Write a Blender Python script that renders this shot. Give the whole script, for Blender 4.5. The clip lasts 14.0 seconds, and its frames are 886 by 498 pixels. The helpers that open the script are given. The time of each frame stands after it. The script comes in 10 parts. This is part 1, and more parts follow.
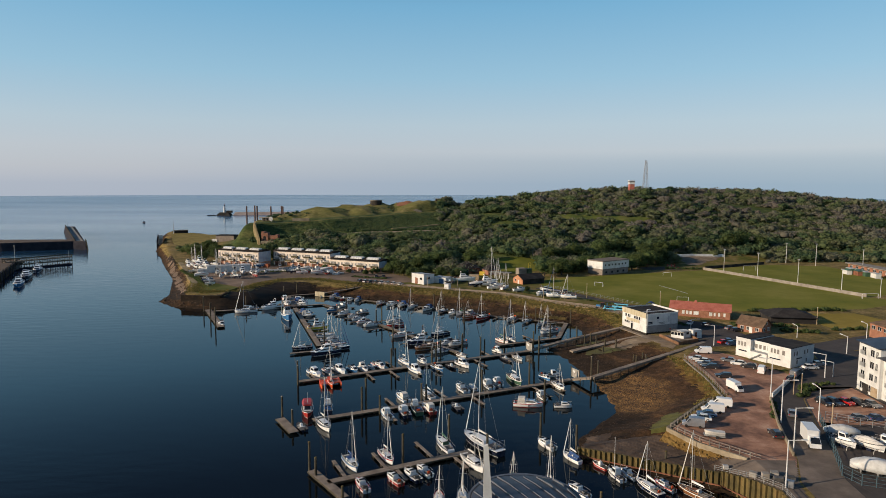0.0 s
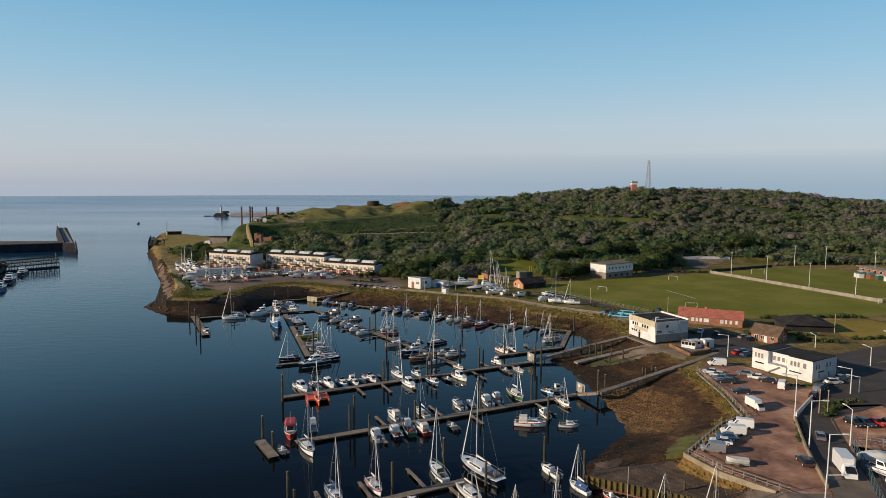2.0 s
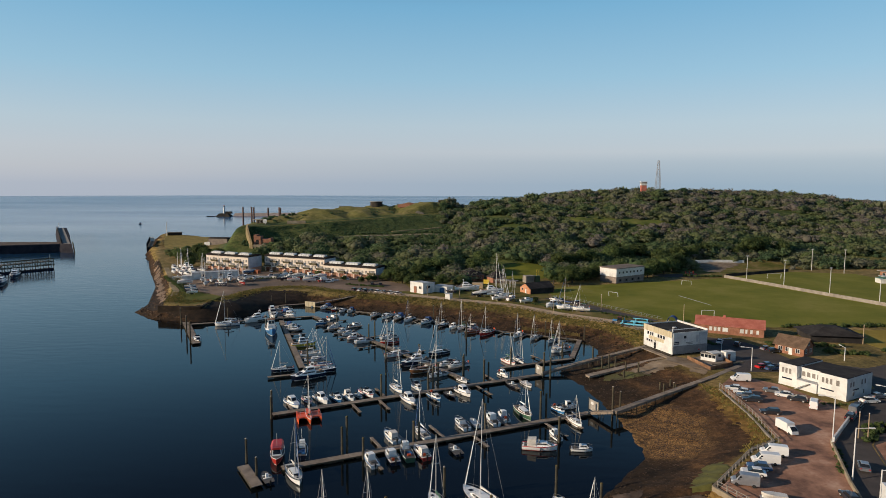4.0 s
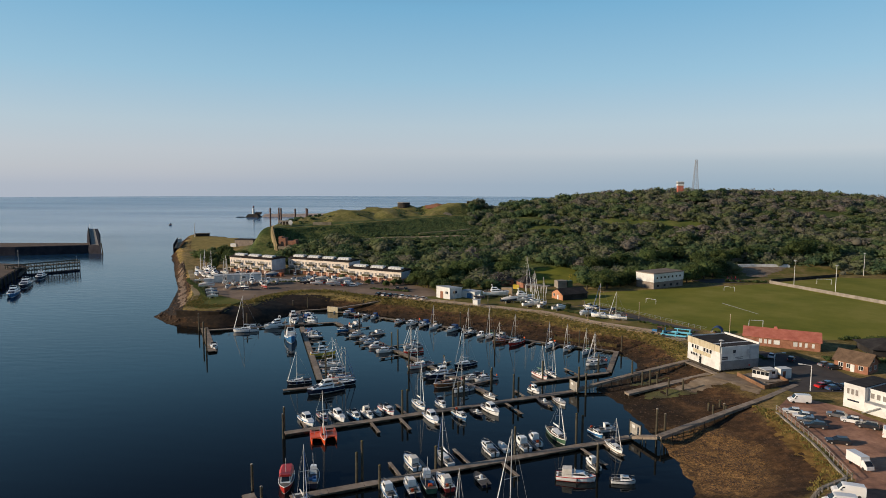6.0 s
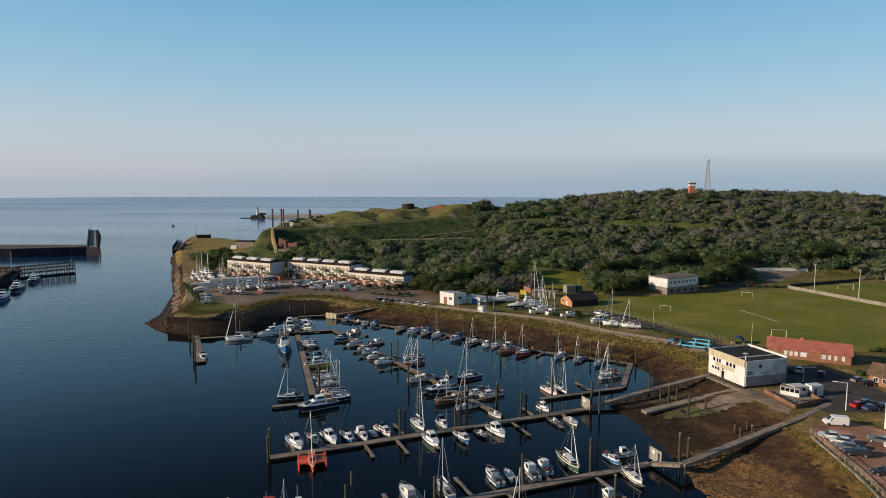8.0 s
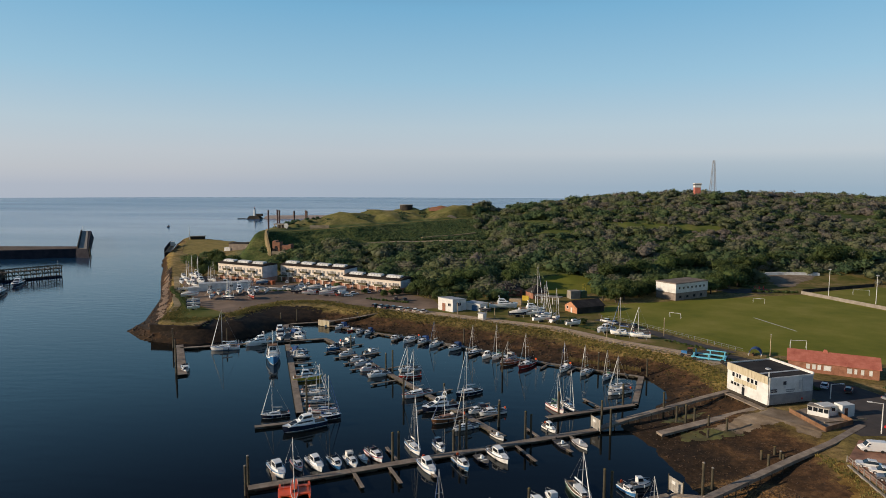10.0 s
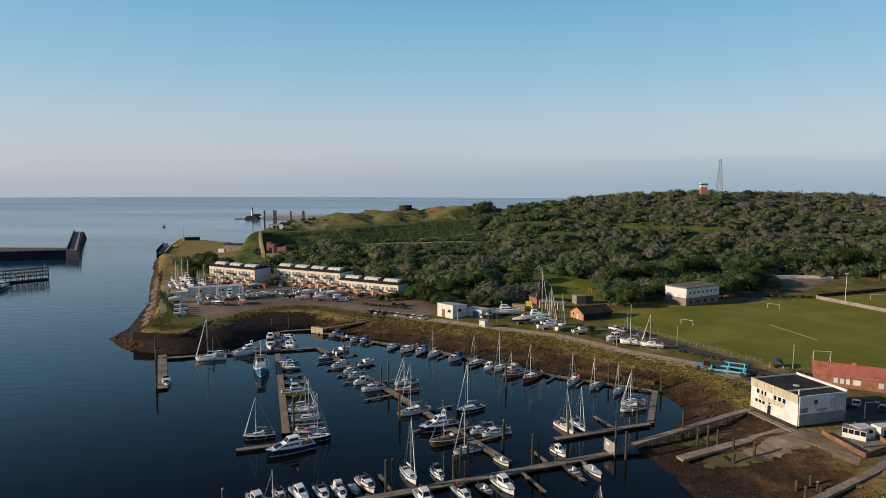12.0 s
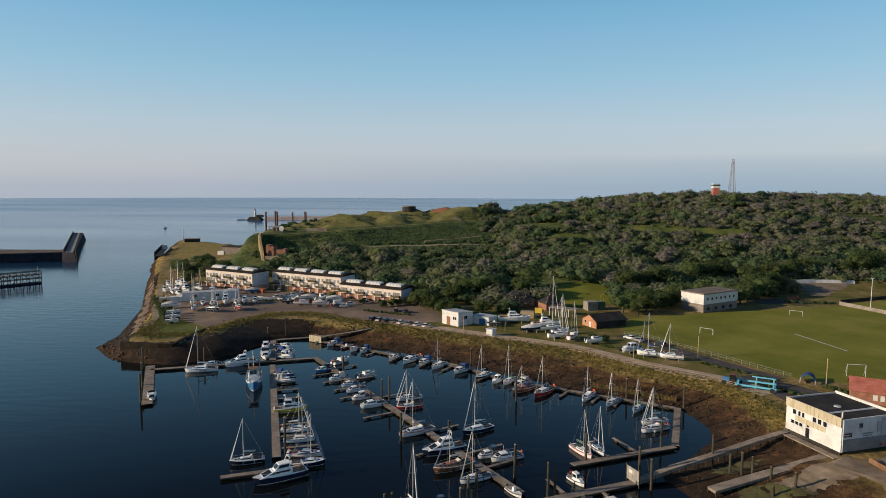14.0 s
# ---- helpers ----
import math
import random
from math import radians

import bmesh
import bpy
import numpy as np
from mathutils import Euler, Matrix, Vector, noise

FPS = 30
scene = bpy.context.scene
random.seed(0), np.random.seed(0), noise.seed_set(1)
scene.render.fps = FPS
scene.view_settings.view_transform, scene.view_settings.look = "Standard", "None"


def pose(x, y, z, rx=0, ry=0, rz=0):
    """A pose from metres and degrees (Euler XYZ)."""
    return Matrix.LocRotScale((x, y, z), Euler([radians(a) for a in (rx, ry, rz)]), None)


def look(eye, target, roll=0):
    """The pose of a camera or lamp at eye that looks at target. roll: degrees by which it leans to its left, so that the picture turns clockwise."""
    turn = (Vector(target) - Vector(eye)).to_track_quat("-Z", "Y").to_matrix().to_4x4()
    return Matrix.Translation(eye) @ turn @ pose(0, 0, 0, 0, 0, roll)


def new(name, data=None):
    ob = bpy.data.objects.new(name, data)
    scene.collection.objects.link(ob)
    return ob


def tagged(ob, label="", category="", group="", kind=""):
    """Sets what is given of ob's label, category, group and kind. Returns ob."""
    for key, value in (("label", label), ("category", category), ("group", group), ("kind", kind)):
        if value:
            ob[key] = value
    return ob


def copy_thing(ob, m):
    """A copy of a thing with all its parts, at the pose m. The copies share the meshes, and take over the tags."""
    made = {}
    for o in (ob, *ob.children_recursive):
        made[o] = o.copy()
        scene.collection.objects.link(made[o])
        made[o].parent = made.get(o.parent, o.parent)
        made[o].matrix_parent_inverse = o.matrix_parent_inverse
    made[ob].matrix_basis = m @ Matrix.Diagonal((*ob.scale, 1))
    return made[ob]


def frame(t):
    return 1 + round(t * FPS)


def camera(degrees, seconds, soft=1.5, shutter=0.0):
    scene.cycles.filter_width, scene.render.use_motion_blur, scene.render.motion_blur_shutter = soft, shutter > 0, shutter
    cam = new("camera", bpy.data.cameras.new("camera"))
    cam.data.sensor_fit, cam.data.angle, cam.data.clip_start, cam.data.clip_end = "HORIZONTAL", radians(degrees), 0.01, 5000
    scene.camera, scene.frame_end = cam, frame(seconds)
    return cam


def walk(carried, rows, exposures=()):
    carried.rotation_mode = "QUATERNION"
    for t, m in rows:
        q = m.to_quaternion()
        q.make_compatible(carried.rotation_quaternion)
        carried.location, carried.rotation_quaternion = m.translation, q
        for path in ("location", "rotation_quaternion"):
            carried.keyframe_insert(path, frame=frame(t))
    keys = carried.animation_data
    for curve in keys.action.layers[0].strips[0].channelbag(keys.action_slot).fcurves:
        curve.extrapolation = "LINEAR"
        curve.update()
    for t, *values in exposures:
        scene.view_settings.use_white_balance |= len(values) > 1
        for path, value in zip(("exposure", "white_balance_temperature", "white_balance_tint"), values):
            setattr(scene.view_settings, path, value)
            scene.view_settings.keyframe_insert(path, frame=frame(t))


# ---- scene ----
cam = camera(69.8, 14.0, soft=0.5)
PATH = [
    (0, (-0.996, -0.739, 52.652), (-1.022, 1.251, 52.448), 0.2),
    (0.5, (-0.733, 2.288, 52.659), (-0.758, 4.277, 52.456), 0.2),
    (1, (-0.524, 5.252, 52.67), (-0.549, 7.241, 52.467), 0.3),
    (1.5, (-0.32, 8.178, 52.694), (-0.344, 10.168, 52.492), 0.2),
    (2, (-0.138, 11.13, 52.713), (-0.163, 13.119, 52.51), 0.2),
    (2.5, (0.057, 14.06, 52.731), (0.033, 16.05, 52.528), 0.3),
    (3, (0.232, 16.997, 52.762), (0.209, 18.986, 52.56), 0.3),
    (5.5, (0.713, 32.082, 52.881), (0.603, 34.069, 52.679), 0.2),
    (6, (0.827, 35.128, 52.889), (0.693, 37.114, 52.688), 0.2),
    (6.5, (0.963, 38.189, 52.885), (0.81, 40.173, 52.685), 0.3),
    (7, (1.081, 41.225, 52.895), (0.927, 43.209, 52.694), 0.2),
    (7.5, (1.122, 44.242, 52.911), (0.968, 46.226, 52.712), 0.2),
    (8, (1.114, 47.238, 52.914), (0.96, 49.222, 52.715), 0.2),
    (10.5, (0.409, 62.376, 53.053), (0.256, 64.361, 52.856), 0.3),
    (11, (0.232, 65.432, 53.08), (0.079, 67.416, 52.883), 0.3),
    (11.5, (0.06, 68.506, 53.109), (-0.093, 70.491, 52.912), 0.3),
    (12, (-0.166, 71.525, 53.121), (-0.319, 73.509, 52.923), 0.3),
    (12.5, (-0.469, 74.5, 53.105), (-0.625, 76.485, 52.908), 0.3),
    (13, (-0.771, 77.464, 53.101), (-0.928, 79.448, 52.905), 0.2),
    (13.5, (-1.061, 80.456, 53.107), (-1.223, 82.44, 52.91), 0.2),
    (14, (-1.306, 83.403, 53.129), (-1.473, 85.386, 52.933), 0.3),
]
walk(cam, [(t, look(eye, target, roll)) for t, eye, target, roll in PATH])


# ---- world, sun, exposure ----
SUN_EL, SUN_AZ = 17.0, 197.5          # degrees above the horizon; plan angle towards the sun from +x
sun_dir = Vector((math.cos(radians(SUN_EL)) * math.cos(radians(SUN_AZ)),
                  math.cos(radians(SUN_EL)) * math.sin(radians(SUN_AZ)), math.sin(radians(SUN_EL))))
world = bpy.data.worlds.new("world")
scene.world = world
world.use_nodes = True
wn, wl = world.node_tree.nodes, world.node_tree.links
sky = wn.new("ShaderNodeTexSky")
sky.sky_type = "NISHITA"
sky.sun_disc = False
sky.sun_elevation = radians(SUN_EL)
sky.sun_rotation = radians(90.0 - SUN_AZ)
sky.altitude, sky.air_density, sky.dust_density, sky.ozone_density = 0.0, 1.0, 0.6, 2.0
# morning haze: the clear sky pales into lilac grey towards the horizon, all round
coord = wn.new("ShaderNodeTexCoord")
part_z = wn.new("ShaderNodeSeparateXYZ")
wl.new(coord.outputs["Generated"], part_z.inputs[0])


def haze_ramp(low):
    """Colours of the veil by height: low is the part next to the horizon."""
    ramp = wn.new("ShaderNodeValToRGB")
    el = ramp.color_ramp.elements
    for i, (p, c) in enumerate(low + [(0.09, (4.15, 5.12, 5.95)), (0.16, (2.85, 4.85, 6.3)), (0.26, (1.65, 4.0, 6.0)), (0.33, (0.85, 2.3, 3.95)), (0.42, (0.24, 0.75, 1.75)), (0.7, (0.22, 0.66, 1.6))]):
        if i > 1:
            el.new(p)
        el[i].position, el[i].color = p, (*[v / 7.0 for v in c], 1)
    wl.new(part_z.outputs["Z"], ramp.inputs["Fac"])
    return ramp


# rosy over the open channel, a blue sea-haze bank over the land side
rosy = haze_ramp([(0.0, (3.7, 4.3, 5.4)), (0.012, (4.05, 4.5, 5.45)), (0.024, (4.3, 4.65, 5.45)), (0.05, (4.5, 4.9, 5.65))])
bluish = haze_ramp([(0.0, (2.55, 3.75, 5.1)), (0.016, (2.75, 3.8, 5.1)), (0.034, (3.3, 4.1, 5.2)), (0.05, (4.35, 4.85, 5.65))])
side = wn.new("ShaderNodeMapRange")
side.inputs["From Min"].default_value, side.inputs["From Max"].default_value = -0.45, 0.35
wl.new(part_z.outputs["X"], side.inputs["Value"])
haze = wn.new("ShaderNodeMix")
haze.data_type = "RGBA"
wl.new(side.outputs[0], haze.inputs[0])
wl.new(rosy.outputs["Color"], haze.inputs[6])
wl.new(bluish.outputs["Color"], haze.inputs[7])
lift = wn.new("ShaderNodeVectorMath")
lift.operation = "SCALE"
lift.inputs["Scale"].default_value = 7.0
wl.new(haze.outputs[2], lift.inputs[0])
veil = wn.new("ShaderNodeMix")
veil.data_type = "RGBA"
veil.inputs[0].default_value = 0.8
wl.new(sky.outputs[0], veil.inputs[6])
wl.new(lift.outputs[0], veil.inputs[7])
wl.new(veil.outputs[2], wn["Background"].inputs[0])
wn["Background"].inputs[1].default_value = 0.112
sun = new("sun", bpy.data.lights.new("sun", "SUN"))
sun.data.energy, sun.data.angle, sun.data.color = 5.0, radians(0.6), (1.0, 0.81, 0.60)
sun.rotation_euler = (-sun_dir).to_track_quat("-Z", "Y").to_euler()
scene.view_settings.exposure = 0.05

# ---- small mesh kit ----
RND = random.Random(7)


class Mesh:
    """Vertices and faces of one part, added up from simple solids."""

    def __init__(self):
        self.v, self.f = [], []

    def put(self, verts, faces, m=None):
        n = len(self.v)
        self.v += [tuple(m @ Vector(p)) for p in verts] if m else [tuple(p) for p in verts]
        self.f += [tuple(i + n for i in f) for f in faces]
        return self

    def box(self, x, y, z, sx, sy, sz, rz=0.0, taper=1.0):
        """A box whose base centre is x, y, z; taper shrinks its top."""
        c, s = math.cos(rz), math.sin(rz)
        vs = []
        for k, zz in ((1.0, 0), (taper, sz)):
            for a, b in ((-1, -1), (1, -1), (1, 1), (-1, 1)):
                px, py = a * sx / 2 * k, b * sy / 2 * k
                vs.append((x + c * px - s * py, y + s * px + c * py, z + zz))
        return self.put(vs, [(3, 2, 1, 0), (4, 5, 6, 7), (0, 1, 5, 4), (1, 2, 6, 5), (2, 3, 7, 6), (3, 0, 4, 7)])

    def tube(self, a, b, r, r2=None, n=8):
        """A round bar from a to b."""
        a, b = Vector(a), Vector(b)
        r2 = r if r2 is None else r2
        q = (b - a).to_track_quat("Z", "Y").to_matrix()
        vs = []
        for p, rr in ((a, r), (b, r2)):
            for i in range(n):
                t = 2 * math.pi * i / n
                vs.append(p + q @ Vector((math.cos(t) * rr, math.sin(t) * rr, 0)))
        fs = [(i, (i + 1) % n, n + (i + 1) % n, n + i) for i in range(n)]
        fs += [tuple(range(n - 1, -1, -1)), tuple(range(n, 2 * n))]
        return self.put(vs, fs)

    def loft(self, rings, caps=True, closed=True):
        """Skin over rings of equally many points."""
        n = len(rings[0])
        vs = [p for r in rings for p in r]
        fs = []
        for k in range(len(rings) - 1):
            for i in range(n if closed else n - 1):
                j = (i + 1) % n
                fs.append((k * n + i, k * n + j, (k + 1) * n + j, (k + 1) * n + i))
        if caps:
            fs += [tuple(range(n - 1, -1, -1)), tuple(range((len(rings) - 1) * n, len(rings) * n))]
        return self.put(vs, fs)

    def prism(self, outline, z0, z1):
        """A plan outline (anticlockwise) raised from z0 to z1."""
        return self.loft([[(x, y, z0) for x, y in outline], [(x, y, z1) for x, y in outline]])

    def mesh(self, name, material, smooth=False):
        me = bpy.data.meshes.new(name)
        me.from_pydata(self.v, [], self.f)
        if smooth:
            me.polygons.foreach_set("use_smooth", [True] * len(me.polygons))
        me.materials.append(material)
        me.update()
        return me


def part(name, shape, material, parent=None, label="", smooth=False):
    ob = new(name, shape.mesh(name, material, smooth))
    ob.parent = parent
    return tagged(ob, label)


def thing(name, m, label, category, group=""):
    """The empty at the base of a thing."""
    ob = new(name)
    ob.matrix_basis = m
    ob.empty_display_size = 0.2
    return tagged(ob, label, category, group)


def setting(name, shape, material, label, category="", kind="structure", smooth=False):
    return tagged(part(name, shape, material, None, smooth=smooth), label, category or name.split("_")[0], kind=kind)


# ---- materials ----
def make(name, stops, rough=0.7, scale=1.0, metal=0.0, bump=0.0, bump_scale=8.0, coat=0.0, rand=0.0, spec=0.5, stretch=None):
    """A material whose colour runs through stops with noise of that many features a metre; rand: difference from object to object."""
    m = bpy.data.materials.new(name)
    m.use_nodes = True
    nt = m.node_tree
    b = nt.nodes["Principled BSDF"]
    b.inputs["Roughness"].default_value = rough
    b.inputs["Metallic"].default_value = metal
    b.inputs["Coat Weight"].default_value = coat
    b.inputs["Specular IOR Level"].default_value = spec
    geo = nt.nodes.new("ShaderNodeNewGeometry")
    vec = geo.outputs["Position"]
    if stretch:
        mp = nt.nodes.new("ShaderNodeMapping")
        mp.inputs["Scale"].default_value = stretch
        nt.links.new(vec, mp.inputs["Vector"])
        vec = mp.outputs["Vector"]
    big = nt.nodes.new("ShaderNodeTexNoise")
    big.inputs["Scale"].default_value = scale
    big.inputs["Detail"].default_value = 8
    big.inputs["Roughness"].default_value = 0.65
    nt.links.new(vec, big.inputs["Vector"])
    ramp = nt.nodes.new("ShaderNodeValToRGB")
    el = ramp.color_ramp.elements
    while len(el) < len(stops):
        el.new(0.5)
    for i, c in enumerate(stops):
        el[i].position = 0.3 + 0.4 * i / max(1, len(stops) - 1)
        el[i].color = (*c, 1)
    nt.links.new(big.outputs["Fac"], ramp.inputs["Fac"])
    col = ramp.outputs["Color"]
    if rand:
        info = nt.nodes.new("ShaderNodeObjectInfo")
        hsv = nt.nodes.new("ShaderNodeHueSaturation")
        rng = nt.nodes.new("ShaderNodeMapRange")
        rng.inputs["To Min"].default_value, rng.inputs["To Max"].default_value = 1 - rand, 1 + rand
        nt.links.new(info.outputs["Random"], rng.inputs["Value"])
        nt.links.new(rng.outputs[0], hsv.inputs["Value"])
        nt.links.new(col, hsv.inputs["Color"])
        col = hsv.outputs["Color"]
    nt.links.new(col, b.inputs["Base Color"])
    if bump:
        fine = nt.nodes.new("ShaderNodeTexNoise")
        fine.inputs["Scale"].default_value = bump_scale
        fine.inputs["Detail"].default_value = 6
        nt.links.new(vec, fine.inputs["Vector"])
        bp = nt.nodes.new("ShaderNodeBump")
        bp.inputs["Strength"].default_value = 0.6
        bp.inputs["Distance"].default_value = bump
        nt.links.new(fine.outputs["Fac"], bp.inputs["Height"])
        nt.links.new(bp.outputs["Normal"], b.inputs["Normal"])
    return m


def ground_material():
    """Shore and land: weed and mud where the tide reaches, rough grass and bare earth above it."""
    m = make("shore_and_land", [(0.085, 0.068, 0.019), (0.175, 0.13, 0.042), (0.32, 0.215, 0.09)], 0.95, 0.12, bump=0.25, bump_scale=1.2, spec=0.2)
    nt = m.node_tree
    b = nt.nodes["Principled BSDF"]
    land = b.inputs["Base Color"].links[0].from_socket
    geo = nt.nodes.new("ShaderNodeNewGeometry")
    sep = nt.nodes.new("ShaderNodeSeparateXYZ")
    nt.links.new(geo.outputs["Position"], sep.inputs[0])
    mudn = nt.nodes.new("ShaderNodeTexNoise")
    mudn.inputs["Scale"].default_value, mudn.inputs["Detail"].default_value, mudn.inputs["Roughness"].default_value = 0.18, 10, 0.75
    nt.links.new(geo.outputs["Position"], mudn.inputs["Vector"])
    mud = nt.nodes.new("ShaderNodeValToRGB")
    for i, (p, c) in enumerate([(0.36, (0.022, 0.013, 0.007)), (0.52, (0.072, 0.038, 0.017)), (0.68, (0.16, 0.085, 0.035))]):
        if i > 1:
            mud.color_ramp.elements.new(p)
        mud.color_ramp.elements[i].position, mud.color_ramp.elements[i].color = p, (*c, 1)
    nt.links.new(mudn.outputs["Fac"], mud.inputs["Fac"])
    wob = nt.nodes.new("ShaderNodeMath")
    wob.operation = "MULTIPLY_ADD"
    wob.inputs[1].default_value, wob.inputs[2].default_value = 2.4, -1.2
    nt.links.new(mudn.outputs["Fac"], wob.inputs[0])
    add = nt.nodes.new("ShaderNodeMath")
    level = nt.nodes.new("ShaderNodeMapRange")
    level.inputs["From Min"].default_value, level.inputs["From Max"].default_value = 206, 222
    level.inputs["To Min"].default_value, level.inputs["To Max"].default_value = -0.85, 0.15
    nt.links.new(sep.outputs["Y"], level.inputs["Value"])
    shelf = nt.nodes.new("ShaderNodeMath")
    nt.links.new(sep.outputs["Z"], shelf.inputs[0])
    nt.links.new(level.outputs[0], shelf.inputs[1])
    nt.links.new(shelf.outputs[0], add.inputs[0])
    nt.links.new(wob.outputs[0], add.inputs[1])
    rng = nt.nodes.new("ShaderNodeMapRange")
    rng.inputs["From Min"].default_value, rng.inputs["From Max"].default_value = 2.6, 3.5
    nt.links.new(add.outputs[0], rng.inputs["Value"])
    mix = nt.nodes.new("ShaderNodeMix")
    mix.data_type = "RGBA"
    nt.links.new(rng.outputs[0], mix.inputs[0])
    hilln = nt.nodes.new("ShaderNodeTexNoise")
    hilln.inputs["Scale"].default_value, hilln.inputs["Detail"].default_value, hilln.inputs["Roughness"].default_value = 0.09, 10, 0.72
    nt.links.new(geo.outputs["Position"], hilln.inputs["Vector"])
    hill = nt.nodes.new("ShaderNodeValToRGB")
    for i, (p, c) in enumerate([(0.38, (0.03, 0.05, 0.014)), (0.5, (0.06, 0.082, 0.022)), (0.62, (0.12, 0.125, 0.042))]):
        if i > 1:
            hill.color_ramp.elements.new(p)
        hill.color_ramp.elements[i].position, hill.color_ramp.elements[i].color = p, (*c, 1)
    nt.links.new(hilln.outputs["Fac"], hill.inputs["Fac"])
    up = nt.nodes.new("ShaderNodeMapRange")
    up.inputs["From Min"].default_value, up.inputs["From Max"].default_value = 5.5, 8.5
    nt.links.new(sep.outputs["Z"], up.inputs["Value"])
    grass = nt.nodes.new("ShaderNodeMix")
    grass.data_type = "RGBA"
    nt.links.new(up.outputs[0], grass.inputs[0])
    nt.links.new(land, grass.inputs[6])
    # the mounds on the crest are grazed and dry
    dry = nt.nodes.new("ShaderNodeValToRGB")
    for i, (p, c) in enumerate([(0.36, (0.10, 0.10, 0.026)), (0.52, (0.15, 0.138, 0.042)), (0.66, (0.22, 0.18, 0.075))]):
        if i > 1:
            dry.color_ramp.elements.new(p)
        dry.color_ramp.elements[i].position, dry.color_ramp.elements[i].color = p, (*c, 1)
    nt.links.new(hilln.outputs["Fac"], dry.inputs["Fac"])
    tilt = nt.nodes.new("ShaderNodeMath")
    tilt.operation = "MULTIPLY_ADD"
    tilt.inputs[1].default_value = -0.05
    nt.links.new(sep.outputs["X"], tilt.inputs[0])
    nt.links.new(sep.outputs["Z"], tilt.inputs[2])
    crest = nt.nodes.new("ShaderNodeMapRange")
    crest.inputs["From Min"].default_value, crest.inputs["From Max"].default_value = 30.6, 31.8
    nt.links.new(tilt.outputs[0], crest.inputs["Value"])
    turf = nt.nodes.new("ShaderNodeMix")
    turf.data_type = "RGBA"
    nt.links.new(crest.outputs[0], turf.inputs[0])
    nt.links.new(hill.outputs["Color"], turf.inputs[6])
    nt.links.new(dry.outputs["Color"], turf.inputs[7])
    nt.links.new(turf.outputs[2], grass.inputs[7])
    # a bank of orange-brown shingle on the mud
    near = nt.nodes.new("ShaderNodeVectorMath")
    near.operation = "DISTANCE"
    near.inputs[1].default_value = (70.5, 156, 1.0)
    oval = nt.nodes.new("ShaderNodeMapping")
    oval.inputs["Scale"].default_value = (1.6, 1.0, 1.0)
    nt.links.new(geo.outputs["Position"], oval.inputs["Vector"])
    nt.links.new(oval.outputs["Vector"], near.inputs[0])
    warp = nt.nodes.new("ShaderNodeMath")
    warp.operation = "MULTIPLY_ADD"
    warp.inputs[1].default_value = 26.0
    nt.links.new(mudn.outputs["Fac"], warp.inputs[0])
    nt.links.new(near.outputs["Value"], warp.inputs[2])
    patch = nt.nodes.new("ShaderNodeMapRange")
    patch.inputs["From Min"].default_value, patch.inputs["From Max"].default_value = 31.0, 26.0
    nt.links.new(warp.outputs[0], patch.inputs["Value"])
    peb = nt.nodes.new("ShaderNodeTexNoise")
    peb.inputs["Scale"].default_value, peb.inputs["Detail"].default_value, peb.inputs["Roughness"].default_value = 2.2, 9, 0.85
    nt.links.new(geo.outputs["Position"], peb.inputs["Vector"])
    shingle = nt.nodes.new("ShaderNodeValToRGB")
    for i, (p, c) in enumerate([(0.40, (0.035, 0.02, 0.009)), (0.62, (0.31, 0.175, 0.066))]):
        shingle.color_ramp.elements[i].position, shingle.color_ramp.elements[i].color = p, (*c, 1)
    nt.links.new(peb.outputs["Fac"], shingle.inputs["Fac"])
    beach = nt.nodes.new("ShaderNodeMix")
    beach.data_type = "RGBA"
    nt.links.new(patch.outputs[0], beach.inputs[0])
    nt.links.new(mud.outputs["Color"], beach.inputs[6])
    nt.links.new(shingle.outputs["Color"], beach.inputs[7])
    # the lowest strip, covered by most tides, is dark with wrack
    wrack = nt.nodes.new("ShaderNodeMapRange")
    wrack.inputs["From Min"].default_value, wrack.inputs["From Max"].default_value = 0.3, 2.2
    wrack.inputs["To Min"].default_value, wrack.inputs["To Max"].default_value = 0.75, 0.0
    nt.links.new(add.outputs[0], wrack.inputs["Value"])
    tide = nt.nodes.new("ShaderNodeMix")
    tide.data_type = "RGBA"
    tide.inputs[7].default_value = (0.014, 0.010, 0.006, 1)
    nt.links.new(wrack.outputs[0], tide.inputs[0])
    nt.links.new(mud.outputs["Color"], tide.inputs[6])
    nt.links.new(tide.outputs[2], beach.inputs[6])
    nt.links.new(beach.outputs[2], mix.inputs[6])
    nt.links.new(grass.outputs[2], mix.inputs[7])
    # clods, pebbles and tufts too small to model
    grit = nt.nodes.new("ShaderNodeTexNoise")
    grit.inputs["Scale"].default_value, grit.inputs["Detail"].default_value, grit.inputs["Roughness"].default_value = 0.7, 9, 0.8
    nt.links.new(geo.outputs["Position"], grit.inputs["Vector"])
    gain = nt.nodes.new("ShaderNodeMapRange")
    gain.inputs["From Min"].default_value, gain.inputs["From Max"].default_value = 0.36, 0.64
    gain.inputs["To Min"].default_value, gain.inputs["To Max"].default_value = 0.5, 1.6
    nt.links.new(grit.outputs["Fac"], gain.inputs["Value"])
    dirt = nt.nodes.new("ShaderNodeMix")
    dirt.data_type, dirt.blend_type = "RGBA", "MULTIPLY"
    dirt.inputs[0].default_value = 1.0
    nt.links.new(mix.outputs[2], dirt.inputs[6])
    nt.links.new(gain.outputs[0], dirt.inputs[7])
    nt.links.new(dirt.outputs[2], b.inputs["Base Color"])
    return m


